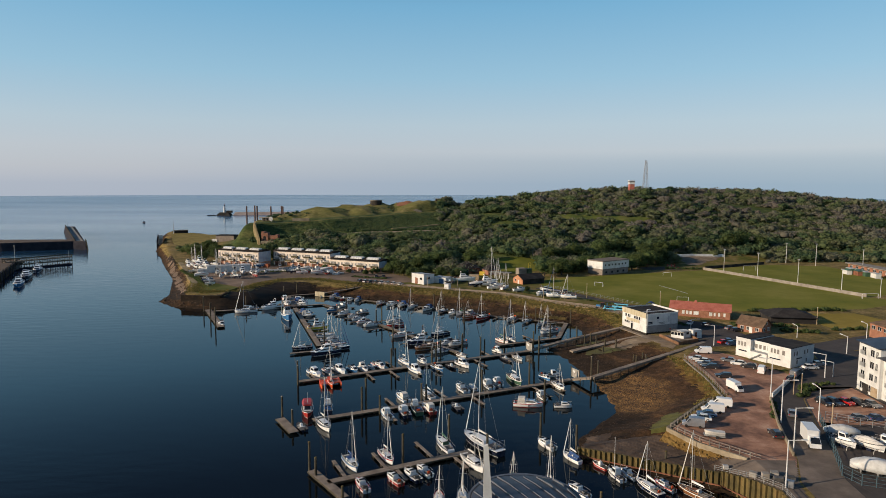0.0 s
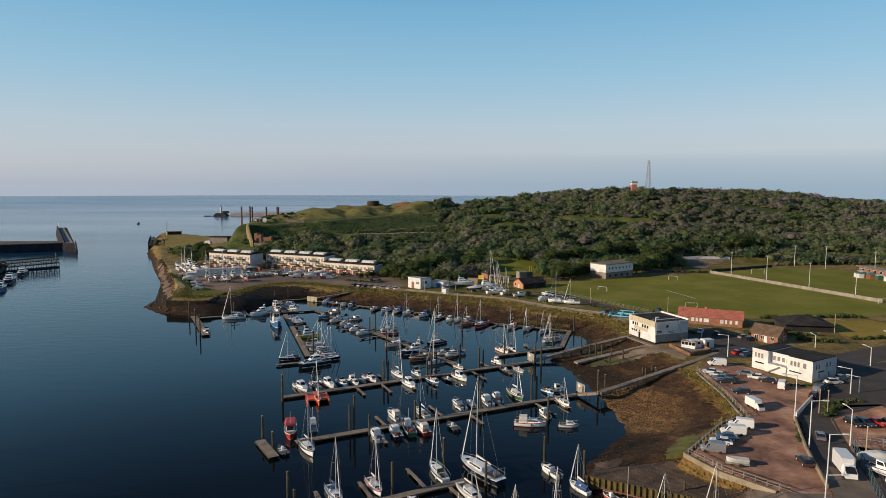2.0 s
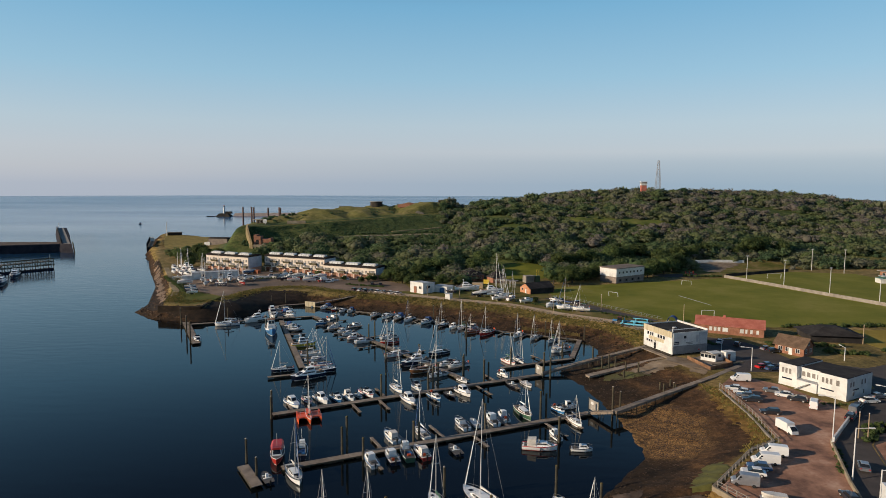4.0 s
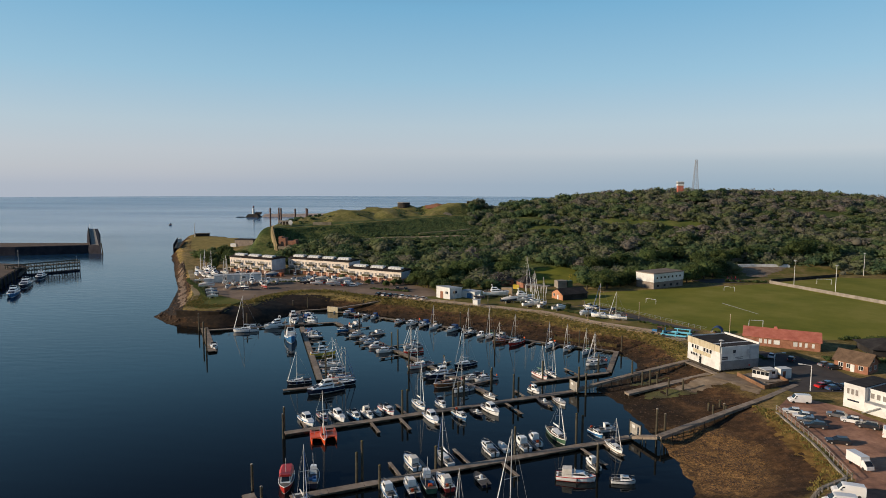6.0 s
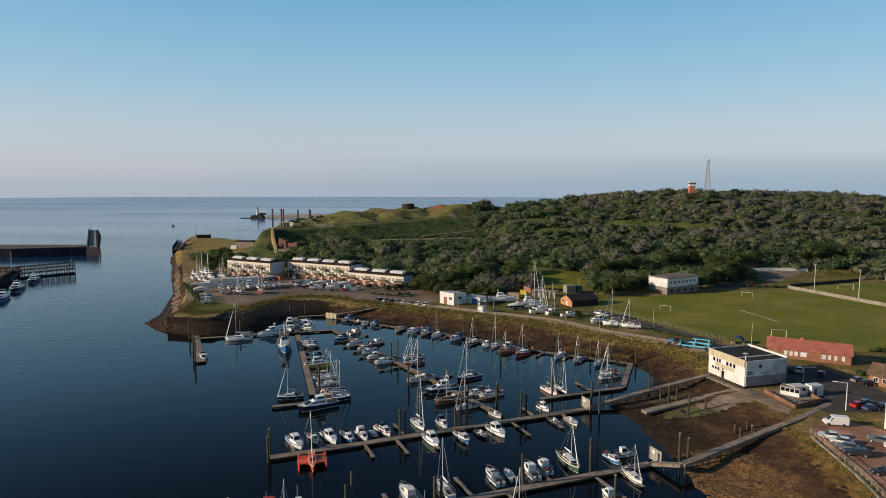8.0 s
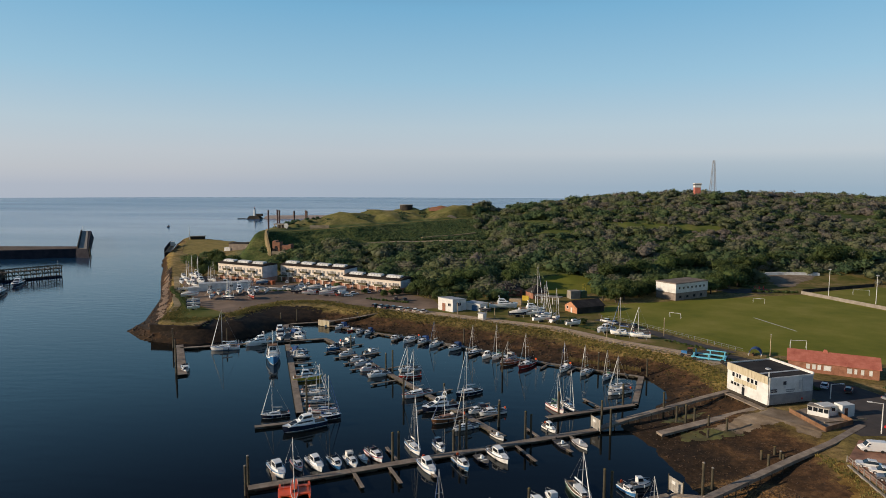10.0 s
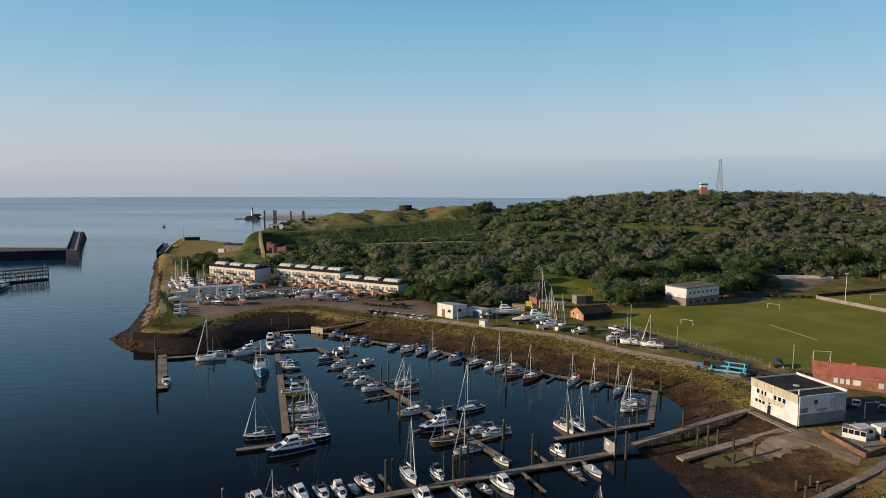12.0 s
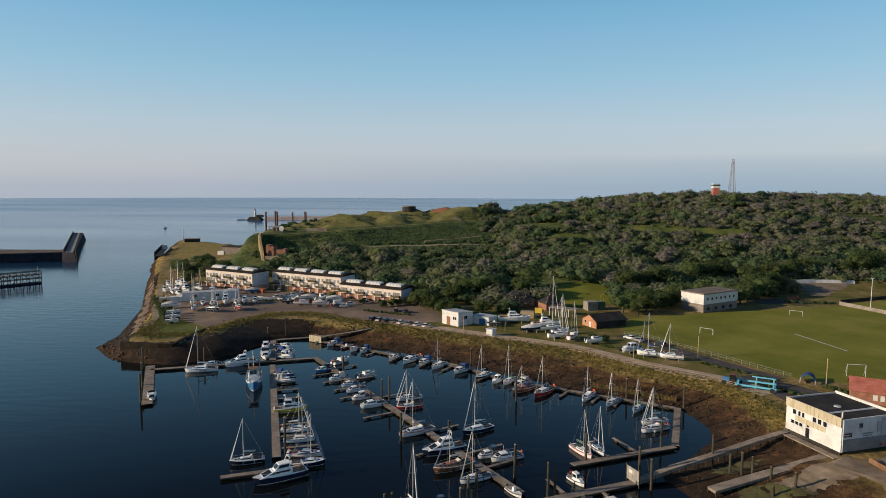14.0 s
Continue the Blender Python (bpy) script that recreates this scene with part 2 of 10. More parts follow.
def water_material():
    m = bpy.data.materials.new("sea_water")
    m.use_nodes = True
    nt = m.node_tree
    b = nt.nodes["Principled BSDF"]
    b.inputs["Base Color"].default_value = (0.002, 0.006, 0.009, 1)
    b.inputs["Roughness"].default_value = 0.06
    b.inputs["IOR"].default_value = 1.33
    b.inputs["Specular IOR Level"].default_value = 0.34
    # reflections are tinted bluer than the sky they mirror
    b.inputs["Specular Tint"].default_value = (0.56, 0.79, 1.0, 1)
    geo = nt.nodes.new("ShaderNodeNewGeometry")
    mp = nt.nodes.new("ShaderNodeMapping")
    mp.inputs["Scale"].default_value = (0.35, 1.0, 1.0)
    mp.inputs["Rotation"].default_value = (0, 0, 0.2)
    nt.links.new(geo.outputs["Position"], mp.inputs["Vector"])
    n1 = nt.nodes.new("ShaderNodeTexNoise")
    n1.inputs["Scale"].default_value, n1.inputs["Detail"].default_value = 0.35, 5
    nt.links.new(mp.outputs[0], n1.inputs["Vector"])
    calm = nt.nodes.new("ShaderNodeTexNoise")
    calm.inputs["Scale"].default_value, calm.inputs["Detail"].default_value = 0.012, 3
    nt.links.new(mp.outputs[0], calm.inputs["Vector"])
    rng = nt.nodes.new("ShaderNodeMapRange")
    rng.inputs["From Min"].default_value, rng.inputs["From Max"].default_value = 0.35, 0.7
    rng.inputs["To Min"].default_value, rng.inputs["To Max"].default_value = 0.2, 1.0
    nt.links.new(calm.outputs["Fac"], rng.inputs["Value"])
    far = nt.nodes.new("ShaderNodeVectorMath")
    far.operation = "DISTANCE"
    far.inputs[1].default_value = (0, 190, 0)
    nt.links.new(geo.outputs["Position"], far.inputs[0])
    openness = nt.nodes.new("ShaderNodeMapRange")
    openness.inputs["From Min"].default_value, openness.inputs["From Max"].default_value = 90, 330
    openness.inputs["To Min"].default_value, openness.inputs["To Max"].default_value = 0.2, 1.0
    nt.links.new(far.outputs["Value"], openness.inputs["Value"])
    mul = nt.nodes.new("ShaderNodeMath")
    mul.operation = "MULTIPLY"
    nt.links.new(rng.outputs[0], mul.inputs[0])
    nt.links.new(openness.outputs[0], mul.inputs[1])
    bp = nt.nodes.new("ShaderNodeBump")
    bp.inputs["Distance"].default_value = 0.16
    nt.links.new(mul.outputs[0], bp.inputs["Strength"])
    nt.links.new(n1.outputs["Fac"], bp.inputs["Height"])
    nt.links.new(bp.outputs["Normal"], b.inputs["Normal"])
    dull = nt.nodes.new("ShaderNodeMapRange")
    dull.inputs["From Min"].default_value, dull.inputs["From Max"].default_value = 120, 420
    dull.inputs["To Min"].default_value, dull.inputs["To Max"].default_value = 0.05, 0.15
    nt.links.new(far.outputs["Value"], dull.inputs["Value"])
    # long slicks and ruffled lanes
    lane = nt.nodes.new("ShaderNodeTexNoise")
    lane.inputs["Scale"].default_value, lane.inputs["Detail"].default_value = 0.006, 4
    lanes = nt.nodes.new("ShaderNodeMapping")
    lanes.inputs["Scale"].default_value = (0.22, 1.0, 1.0)
    nt.links.new(geo.outputs["Position"], lanes.inputs["Vector"])
    nt.links.new(lanes.outputs["Vector"], lane.inputs["Vector"])
    ruffle = nt.nodes.new("ShaderNodeMapRange")
    ruffle.inputs["From Min"].default_value, ruffle.inputs["From Max"].default_value = 0.38, 0.62
    ruffle.inputs["To Min"].default_value, ruffle.inputs["To Max"].default_value = 0.82, 1.15
    nt.links.new(lane.outputs["Fac"], ruffle.inputs["Value"])
    gloss = nt.nodes.new("ShaderNodeMath")
    gloss.operation = "MULTIPLY"
    nt.links.new(dull.outputs[0], gloss.inputs[0])
    nt.links.new(ruffle.outputs[0], gloss.inputs[1])
    breeze = nt.nodes.new("ShaderNodeMapRange")
    breeze.inputs["From Min"].default_value, breeze.inputs["From Max"].default_value = 700, 1700
    breeze.inputs["To Min"].default_value, breeze.inputs["To Max"].default_value = 0.0, 0.06
    nt.links.new(far.outputs["Value"], breeze.inputs["Value"])
    windy = nt.nodes.new("ShaderNodeMath")
    nt.links.new(gloss.outputs[0], windy.inputs[0])
    nt.links.new(breeze.outputs[0], windy.inputs[1])
    nt.links.new(windy.outputs[0], b.inputs["Roughness"])
    # dark in the harbour; far out, blue sky reflection is put into the base colour
    far_blue = nt.nodes.new("ShaderNodeMapRange")
    far_blue.inputs["From Min"].default_value, far_blue.inputs["From Max"].default_value = 150, 900
    nt.links.new(far.outputs["Value"], far_blue.inputs["Value"])
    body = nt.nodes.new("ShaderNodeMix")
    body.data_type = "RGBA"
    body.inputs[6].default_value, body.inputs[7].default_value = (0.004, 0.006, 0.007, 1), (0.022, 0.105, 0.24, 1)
    nt.links.new(far_blue.outputs[0], body.inputs[0])
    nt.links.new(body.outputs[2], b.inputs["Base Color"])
    return m


M_GROUND, M_WATER = ground_material(), water_material()
# the last two stops are greyed and blued, distance haze put into the leaf colour
M_LEAF = make("woodland_leaf", [(0.058, 0.105, 0.064), (0.10, 0.152, 0.072), (0.156, 0.188, 0.082), (0.20, 0.20, 0.145), (0.235, 0.205, 0.18)], 0.85, 0.05, spec=0.12)
nt = M_LEAF.node_tree
tint = nt.nodes.new("ShaderNodeAttribute")
tint.attribute_name = "tint"
blend = nt.nodes.new("ShaderNodeMix")
blend.inputs[0].default_value = 0.62
lf_noise = next(n for n in nt.nodes if n.type == "TEX_NOISE")
lf_ramp = next(n for n in nt.nodes if n.type == "VALTORGB")
nt.links.new(lf_noise.outputs["Fac"], blend.inputs[2])
nt.links.new(tint.outputs["Fac"], blend.inputs[3])
nt.links.new(blend.outputs[0], lf_ramp.inputs["Fac"])


def leafy(m, share=0.5):
    """Lets some light through the leaves."""
    nt = m.node_tree
    b, out = nt.nodes["Principled BSDF"], nt.nodes["Material Output"]
    tr = nt.nodes.new("ShaderNodeBsdfTranslucent")
    nt.links.new(b.inputs["Base Color"].links[0].from_socket, tr.inputs["Color"])
    mx = nt.nodes.new("ShaderNodeMixShader")
    mx.inputs[0].default_value = share
    nt.links.new(b.outputs[0], mx.inputs[1])
    nt.links.new(tr.outputs[0], mx.inputs[2])
    nt.links.new(mx.outputs[0], out.inputs["Surface"])


leafy(M_LEAF)
M_SCRUB = make("hill_grass", [(0.05, 0.07, 0.014), (0.09, 0.105, 0.022), (0.15, 0.14, 0.045)], 0.95, 0.08, bump=0.3, bump_scale=0.9, spec=0.1)
M_FIELD = make("mown_grass", [(0.122, 0.136, 0.018), (0.174, 0.174, 0.027), (0.24, 0.217, 0.05)], 0.95, 0.045, bump=0.03, bump_scale=6, spec=0.1)
M_BOWL = make("dry_fine_turf", [(0.21, 0.155, 0.03), (0.275, 0.205, 0.042), (0.34, 0.25, 0.06)], 0.95, 0.06, bump=0.02, bump_scale=6, spec=0.1)
M_TARMAC = make("tarmac", [(0.035, 0.029, 0.027), (0.054, 0.044, 0.039), (0.08, 0.064, 0.054)], 0.9, 0.25, bump=0.01, bump_scale=20)
M_GRAVEL = make("gravel_yard", [(0.10, 0.05, 0.034), (0.25, 0.125, 0.078), (0.40, 0.21, 0.13), (0.56, 0.36, 0.25)], 0.95, 0.17, bump=0.05, bump_scale=4)
M_TRACK = make("dirt_track", [(0.27, 0.19, 0.125), (0.38, 0.28, 0.195), (0.46, 0.35, 0.25)], 0.95, 0.25, bump=0.03, bump_scale=6)
M_VERGE = make("rough_verge", [(0.045, 0.06, 0.013), (0.105, 0.105, 0.024), (0.17, 0.135, 0.045), (0.28, 0.20, 0.115)], 0.95, 0.11, bump=0.2, bump_scale=1.4, spec=0.1)
M_CONCRETE = make("concrete", [(0.15, 0.132, 0.11), (0.24, 0.212, 0.178), (0.32, 0.29, 0.25)], 0.9, 0.35, bump=0.02, bump_scale=5)
M_WHITE = make("white_paint", [(0.46, 0.46, 0.44), (0.60, 0.60, 0.58), (0.70, 0.70, 0.68)], 0.55, 0.4, bump=0.006, bump_scale=6)
M_DARKROOF = make("dark_felt_roof", [(0.02, 0.018, 0.018), (0.034, 0.031, 0.03), (0.06, 0.054, 0.05)], 0.9, 0.3, bump=0.01, spec=0.15)
M_REDROOF = make("red_tile_roof", [(0.30, 0.085, 0.055), (0.40, 0.125, 0.085), (0.47, 0.18, 0.13)], 0.8, 0.6, bump=0.03, bump_scale=5)
M_BRICK = make("brick_wall", [(0.18, 0.078, 0.045), (0.27, 0.12, 0.072), (0.34, 0.17, 0.108)], 0.9, 0.8, bump=0.01, bump_scale=14)
M_PLANK = make("weathered_planks", [(0.13, 0.10, 0.075), (0.22, 0.175, 0.135), (0.33, 0.275, 0.215)], 0.85, 0.5, bump=0.015, bump_scale=7)
M_PILE = make("wet_timber_pile", [(0.022, 0.02, 0.013), (0.05, 0.042, 0.025), (0.085, 0.07, 0.04)], 0.8, 0.7, bump=0.03, bump_scale=5)
M_GLASS = make("dark_window_glass", [(0.012, 0.014, 0.017), (0.02, 0.023, 0.027)], 0.08, 0.5)
M_GEL = make("white_gelcoat", [(0.74, 0.74, 0.72), (0.84, 0.84, 0.82), (0.88, 0.88, 0.87)], 0.3, 0.8, rand=0.06, coat=0.3)
M_CREAM = make("cream_deck", [(0.56, 0.53, 0.47), (0.70, 0.67, 0.61), (0.78, 0.76, 0.70)], 0.6, 1.2, rand=0.12)
M_TEAK = make("teak_deck", [(0.13, 0.075, 0.04), (0.22, 0.13, 0.07), (0.28, 0.18, 0.10)], 0.7, 1.5)
M_NAVY = make("navy_hull", [(0.010, 0.014, 0.028), (0.016, 0.022, 0.045), (0.03, 0.038, 0.065)], 0.25, 0.6, coat=0.3, rand=0.25)
M_REDP = make("red_paint", [(0.30, 0.018, 0.015), (0.42, 0.03, 0.022), (0.50, 0.05, 0.035)], 0.4, 0.7, rand=0.15)
M_BLUEP = make("blue_paint", [(0.02, 0.09, 0.22), (0.03, 0.14, 0.33), (0.06, 0.20, 0.40)], 0.4, 0.7, rand=0.2)
M_GREENP = make("green_paint", [(0.03, 0.08, 0.05), (0.05, 0.12, 0.07), (0.10, 0.17, 0.10)], 0.45, 0.7, rand=0.2)
M_ORANGE = make("orange_red_paint", [(0.55, 0.06, 0.012), (0.70, 0.09, 0.018), (0.75, 0.13, 0.03)], 0.4, 0.7)
M_VARNISH = make("varnished_wood", [(0.14, 0.05, 0.02), (0.26, 0.11, 0.045), (0.34, 0.17, 0.08)], 0.4, 1.2, rand=0.2)
M_YELLOW = make("yellow_paint", [(0.55, 0.36, 0.03), (0.68, 0.47, 0.05), (0.72, 0.55, 0.10)], 0.5, 0.7)
M_ALU = make("spar_aluminium", [(0.50, 0.49, 0.47), (0.60, 0.59, 0.57), (0.68, 0.67, 0.65)], 0.45, 1.0, metal=0.3, rand=0.15)
M_STEEL = make("galvanised_steel", [(0.28, 0.28, 0.27), (0.38, 0.38, 0.37), (0.46, 0.46, 0.45)], 0.5, 1.5, metal=0.5)
M_RUBBER = make("black_rubber", [(0.012, 0.012, 0.012), (0.022, 0.022, 0.022)], 0.8, 2.0)
M_SAILBLUE = make("blue_sail_cover", [(0.02, 0.06, 0.17), (0.035, 0.09, 0.25)], 0.9, 1.5, rand=0.3)
M_CANVAS = make("pale_canvas", [(0.45, 0.43, 0.38), (0.58, 0.55, 0.50), (0.66, 0.64, 0.60)], 0.9, 1.5, rand=0.2, bump=0.03, bump_scale=3)
M_DARKDECK = make("dark_cockpit", [(0.05, 0.05, 0.052), (0.09, 0.085, 0.08), (0.14, 0.13, 0.12)], 0.8, 2.0, rand=0.3)
M_WEED = make("weedy_rust", [(0.05, 0.042, 0.014), (0.10, 0.075, 0.022), (0.16, 0.105, 0.035)], 0.9, 0.5, bump=0.03, bump_scale=4, rand=0.25)
M_RUST = make("rusty_steel", [(0.09, 0.035, 0.02), (0.17, 0.065, 0.035), (0.24, 0.10, 0.055)], 0.85, 0.5, rand=0.2)
M_ORPILE = make("pale_timber", [(0.26, 0.19, 0.11), (0.36, 0.27, 0.17), (0.44, 0.35, 0.24)], 0.85, 1.2, rand=0.2)
M_CARWHITE = make("car_white", [(0.68, 0.68, 0.67), (0.76, 0.76, 0.75)], 0.3, 1.0, coat=0.6, rand=0.06)
M_CARGREY = make("car_silver", [(0.22, 0.23, 0.25), (0.32, 0.33, 0.35)], 0.35, 1.0, metal=0.5, coat=0.5, rand=0.3)
M_CARDARK = make("car_dark", [(0.015, 0.017, 0.022), (0.028, 0.03, 0.036)], 0.3, 1.0, coat=0.6, rand=0.4)
M_CARBLUE = make("car_blue", [(0.03, 0.06, 0.13), (0.05, 0.10, 0.20)], 0.3, 1.0, coat=0.6, rand=0.3)
M_CARRED = make("car_red", [(0.42, 0.012, 0.012), (0.52, 0.02, 0.016)], 0.3, 1.0, coat=0.6)
M_CLAD = make("stained_cladding", [(0.34, 0.28, 0.18), (0.47, 0.41, 0.28), (0.55, 0.50, 0.38)], 0.8, 0.9, stretch=(3, 3, 0.3))
M_PALEWALL = make("weathered_white_render", [(0.44, 0.43, 0.41), (0.60, 0.60, 0.58), (0.72, 0.72, 0.71)], 0.75, 0.35, bump=0.006, bump_scale=5)
M_GREYWALL = make("grey_sheeting", [(0.30, 0.31, 0.32), (0.40, 0.41, 0.42), (0.50, 0.51, 0.51)], 0.6, 0.5)
M_TERR = make("cream_render", [(0.60, 0.50, 0.41), (0.71, 0.61, 0.51), (0.78, 0.69, 0.60)], 0.8, 0.5, rand=0.04)
M_TERRBRICK = make("pink_brick", [(0.34, 0.18, 0.13), (0.44, 0.25, 0.19), (0.52, 0.33, 0.26)], 0.9, 1.0, rand=0.1)
M_BROWNROOF = make("brown_tile_roof", [(0.07, 0.042, 0.025), (0.12, 0.075, 0.045), (0.17, 0.11, 0.07)], 0.85, 0.8, bump=0.03, bump_scale=5)
M_ZINC = make("blue_grey_zinc", [(0.035, 0.041, 0.056), (0.06, 0.068, 0.09), (0.10, 0.108, 0.13)], 0.42, 0.4, metal=0.4)
M_CHALK = make("chalk_and_flint", [(0.15, 0.12, 0.08), (0.25, 0.205, 0.14), (0.36, 0.31, 0.23)], 0.95, 0.25, bump=0.15, bump_scale=1)
M_DUNWALL = make("dun_brickwork", [(0.13, 0.105, 0.09), (0.20, 0.165, 0.14), (0.28, 0.23, 0.195)], 0.85, 0.4, bump=0.02, bump_scale=6)
M_MAST = make("weathered_mast_steel", [(0.16, 0.165, 0.18), (0.23, 0.24, 0.26), (0.32, 0.33, 0.35)], 0.6, 0.5)
M_DARKWALL = make("weedy_harbour_wall", [(0.018, 0.017, 0.015), (0.04, 0.035, 0.03), (0.075, 0.063, 0.05)], 0.9, 0.2, bump=0.06, bump_scale=1.5, spec=0.15)
M_BARK = make("bark", [(0.05, 0.038, 0.026), (0.09, 0.07, 0.05)], 0.95, 2.0, bump=0.02)
M_LEAFNEAR = make("tree_leaf", [(0.045, 0.075, 0.03), (0.085, 0.12, 0.04), (0.14, 0.165, 0.055)], 0.75, 0.35, spec=0.2, rand=0.35)
leafy(M_LEAFNEAR)
M_TYRE = M_RUBBER
M_MUDFLAT = make("muddy_hard", [(0.035, 0.022, 0.014), (0.07, 0.043, 0.026), (0.10, 0.064, 0.04), (0.19, 0.125, 0.08)], 0.9, 0.22, bump=0.12, bump_scale=2.2)
M_MESH = make("dull_teal_mesh", [(0.05, 0.09, 0.11), (0.08, 0.13, 0.15)], 0.6, 1.0)
M_STONE = make("shore_stone", [(0.028, 0.016, 0.009), (0.06, 0.034, 0.018), (0.11, 0.066, 0.036)], 0.9, 0.8)
M_CURTAIN = make("curtained_glass", [(0.16, 0.15, 0.14), (0.26, 0.24, 0.22)], 0.15, 0.8)
M_TURQ = make("turquoise_hoist_paint", [(0.10, 0.38, 0.52), (0.14, 0.48, 0.63), (0.20, 0.54, 0.68)], 0.4, 0.8)
M_LINE = make("faded_line_paint", [(0.35, 0.36, 0.28), (0.50, 0.50, 0.42)], 0.9, 1.0)
M_STRAW = make("dry_grass", [(0.15, 0.12, 0.034), (0.25, 0.195, 0.06), (0.36, 0.27, 0.10)], 0.95, 0.3, spec=0.1)
M_WEEDBANK = make("green_weed", [(0.08, 0.08, 0.017), (0.12, 0.115, 0.026), (0.165, 0.15, 0.045)], 0.95, 0.4, bump=0.1, bump_scale=2)
# wet timber black, raised towards blue to stand in for distance haze
M_WETWALL = make("wet_black_timber_wall", [(0.016, 0.017, 0.024), (0.03, 0.03, 0.04), (0.05, 0.048, 0.055)], 0.9, 0.2, bump=0.06, bump_scale=1.5, spec=0.08)
M_GREYBOARD = make("grey_weathered_board", [(0.20, 0.185, 0.16), (0.28, 0.26, 0.23), (0.36, 0.335, 0.30)], 0.85, 1.2, rand=0.15)
M_WRAP = make("white_shrink_wrap", [(0.42, 0.42, 0.40), (0.56, 0.56, 0.54), (0.66, 0.66, 0.65)], 0.45, 0.9, bump=0.05, bump_scale=2.5)
M_SEAM = make("dull_zinc_seam", [(0.09, 0.10, 0.12), (0.14, 0.15, 0.175)], 0.5, 1.0)
M_TERRWOOD = make("brown_stained_boards", [(0.10, 0.05, 0.025), (0.17, 0.088, 0.045), (0.24, 0.13, 0.07)], 0.85, 0.8, rand=0.2)
M_YARD = make("oily_gravel_yard", [(0.09, 0.062, 0.043), (0.16, 0.11, 0.075), (0.27, 0.185, 0.125)], 0.95, 0.07, bump=0.03, bump_scale=9)
M_PINKROCK = make("pinkish_rubble", [(0.26, 0.20, 0.17), (0.36, 0.29, 0.25), (0.44, 0.37, 0.33)], 0.95, 0.1)
M_STRAWROCK = make("weathered_chalk_face", [(0.13, 0.10, 0.05), (0.22, 0.17, 0.085), (0.34, 0.27, 0.15)], 0.95, 0.3, bump=0.25, bump_scale=0.8, stretch=(1, 1, 0.4))
# weed black; on the inlet bank and point wall it also carries their shade
M_WEEDSHADE = make("black_weed_and_stone", [(0.008, 0.006, 0.004), (0.02, 0.013, 0.008), (0.045, 0.028, 0.015)], 0.85, 0.5, bump=0.15, bump_scale=2.5, spec=0.2)
M_FILM = make("green_weed_film", [(0.045, 0.035, 0.015), (0.075, 0.07, 0.02), (0.10, 0.11, 0.025)], 0.8, 0.35, bump=0.03, bump_scale=3)
M_SLIP = make("silted_concrete_slip", [(0.10, 0.068, 0.04), (0.19, 0.14, 0.09), (0.30, 0.235, 0.165)], 0.9, 0.3, bump=0.02, bump_scale=5)
M_MEADOW = make("meadow_grass", [(0.06, 0.085, 0.02), (0.11, 0.13, 0.03), (0.17, 0.16, 0.05)], 0.95, 0.12, bump=0.1, bump_scale=2, spec=0.1)
M_MOSS = make("bright_green_moss", [(0.055, 0.055, 0.012), (0.09, 0.088, 0.018), (0.125, 0.12, 0.028)], 0.95, 0.5, bump=0.1, bump_scale=2)
M_SLATE = make("slate_grey_paint", [(0.15, 0.155, 0.165), (0.20, 0.205, 0.215), (0.25, 0.255, 0.26)], 0.7, 0.6)
M_LEGS = make("dull_brown_steel", [(0.06, 0.036, 0.032), (0.10, 0.058, 0.05), (0.14, 0.08, 0.07)], 0.8, 0.4)
M_ENDWALL = make("pale_grey_render", [(0.36, 0.38, 0.42), (0.46, 0.48, 0.52), (0.54, 0.56, 0.60)], 0.75, 0.5)
M_DRYBANK = make("dry_golden_bank", [(0.06, 0.034, 0.012), (0.125, 0.074, 0.023), (0.20, 0.125, 0.042), (0.10, 0.07, 0.02)], 0.95, 0.32, bump=0.2, bump_scale=1.6, spec=0.1)
M_MUDROAD = make("silted_tarmac", [(0.085, 0.065, 0.049), (0.155, 0.12, 0.092), (0.25, 0.195, 0.15)], 0.9, 0.16, bump=0.02, bump_scale=6)
M_TERRROOF = make("dark_brown_roof", [(0.022, 0.018, 0.015), (0.036, 0.029, 0.024), (0.055, 0.045, 0.037)], 0.95, 0.6, spec=0.1)
M_PLANTED = make("planted_balcony", [(0.05, 0.045, 0.02), (0.09, 0.075, 0.035), (0.13, 0.10, 0.05)], 0.9, 1.5, rand=0.3)
M_RUSTOR = make("faded_orange_steel", [(0.26, 0.065, 0.025), (0.36, 0.10, 0.035), (0.42, 0.14, 0.06)], 0.7, 0.8)
M_ORBRICK = make("orange_brick", [(0.34, 0.15, 0.075), (0.45, 0.21, 0.11), (0.52, 0.27, 0.15)], 0.9, 0.9)
HULLS = {"white": M_GEL, "navy": M_NAVY, "red": M_REDP, "blue": M_BLUEP, "green": M_GREENP, "orange": M_ORANGE, "brown": M_VARNISH, "yellow": M_YELLOW}

# ---- land and water ----
SHORE_TOP = [(1500, 850), (300, 790), (0, 720), (-110, 660), (-150, 612), (-215, 592), (-262, 618), (-286, 638), (-279, 612), (-224, 483), (-172, 385), (-142, 338), (-121, 289), (-117, 271.5), (-104.5, 268.5), (-100.4, 269), (-100.6, 278), (-104, 291), (-97, 288), (-93, 279), (-94, 290), (-95.5, 300), (-90, 305), (-81, 309),
             (-71, 311), (-54, 303), (-38, 300), (-6, 285.5), (22, 273), (36, 257), (52, 246), (57, 240), (60, 228), (60, 213),
             (63, 201.6), (58, 196.6), (66, 189), (68, 182), (64, 174), (63.4, 155), (61.5, 140), (54.5, 136), (42.4, 122), (45.6, 115), (52, 107), (50.5, 85), (-300, 85)]
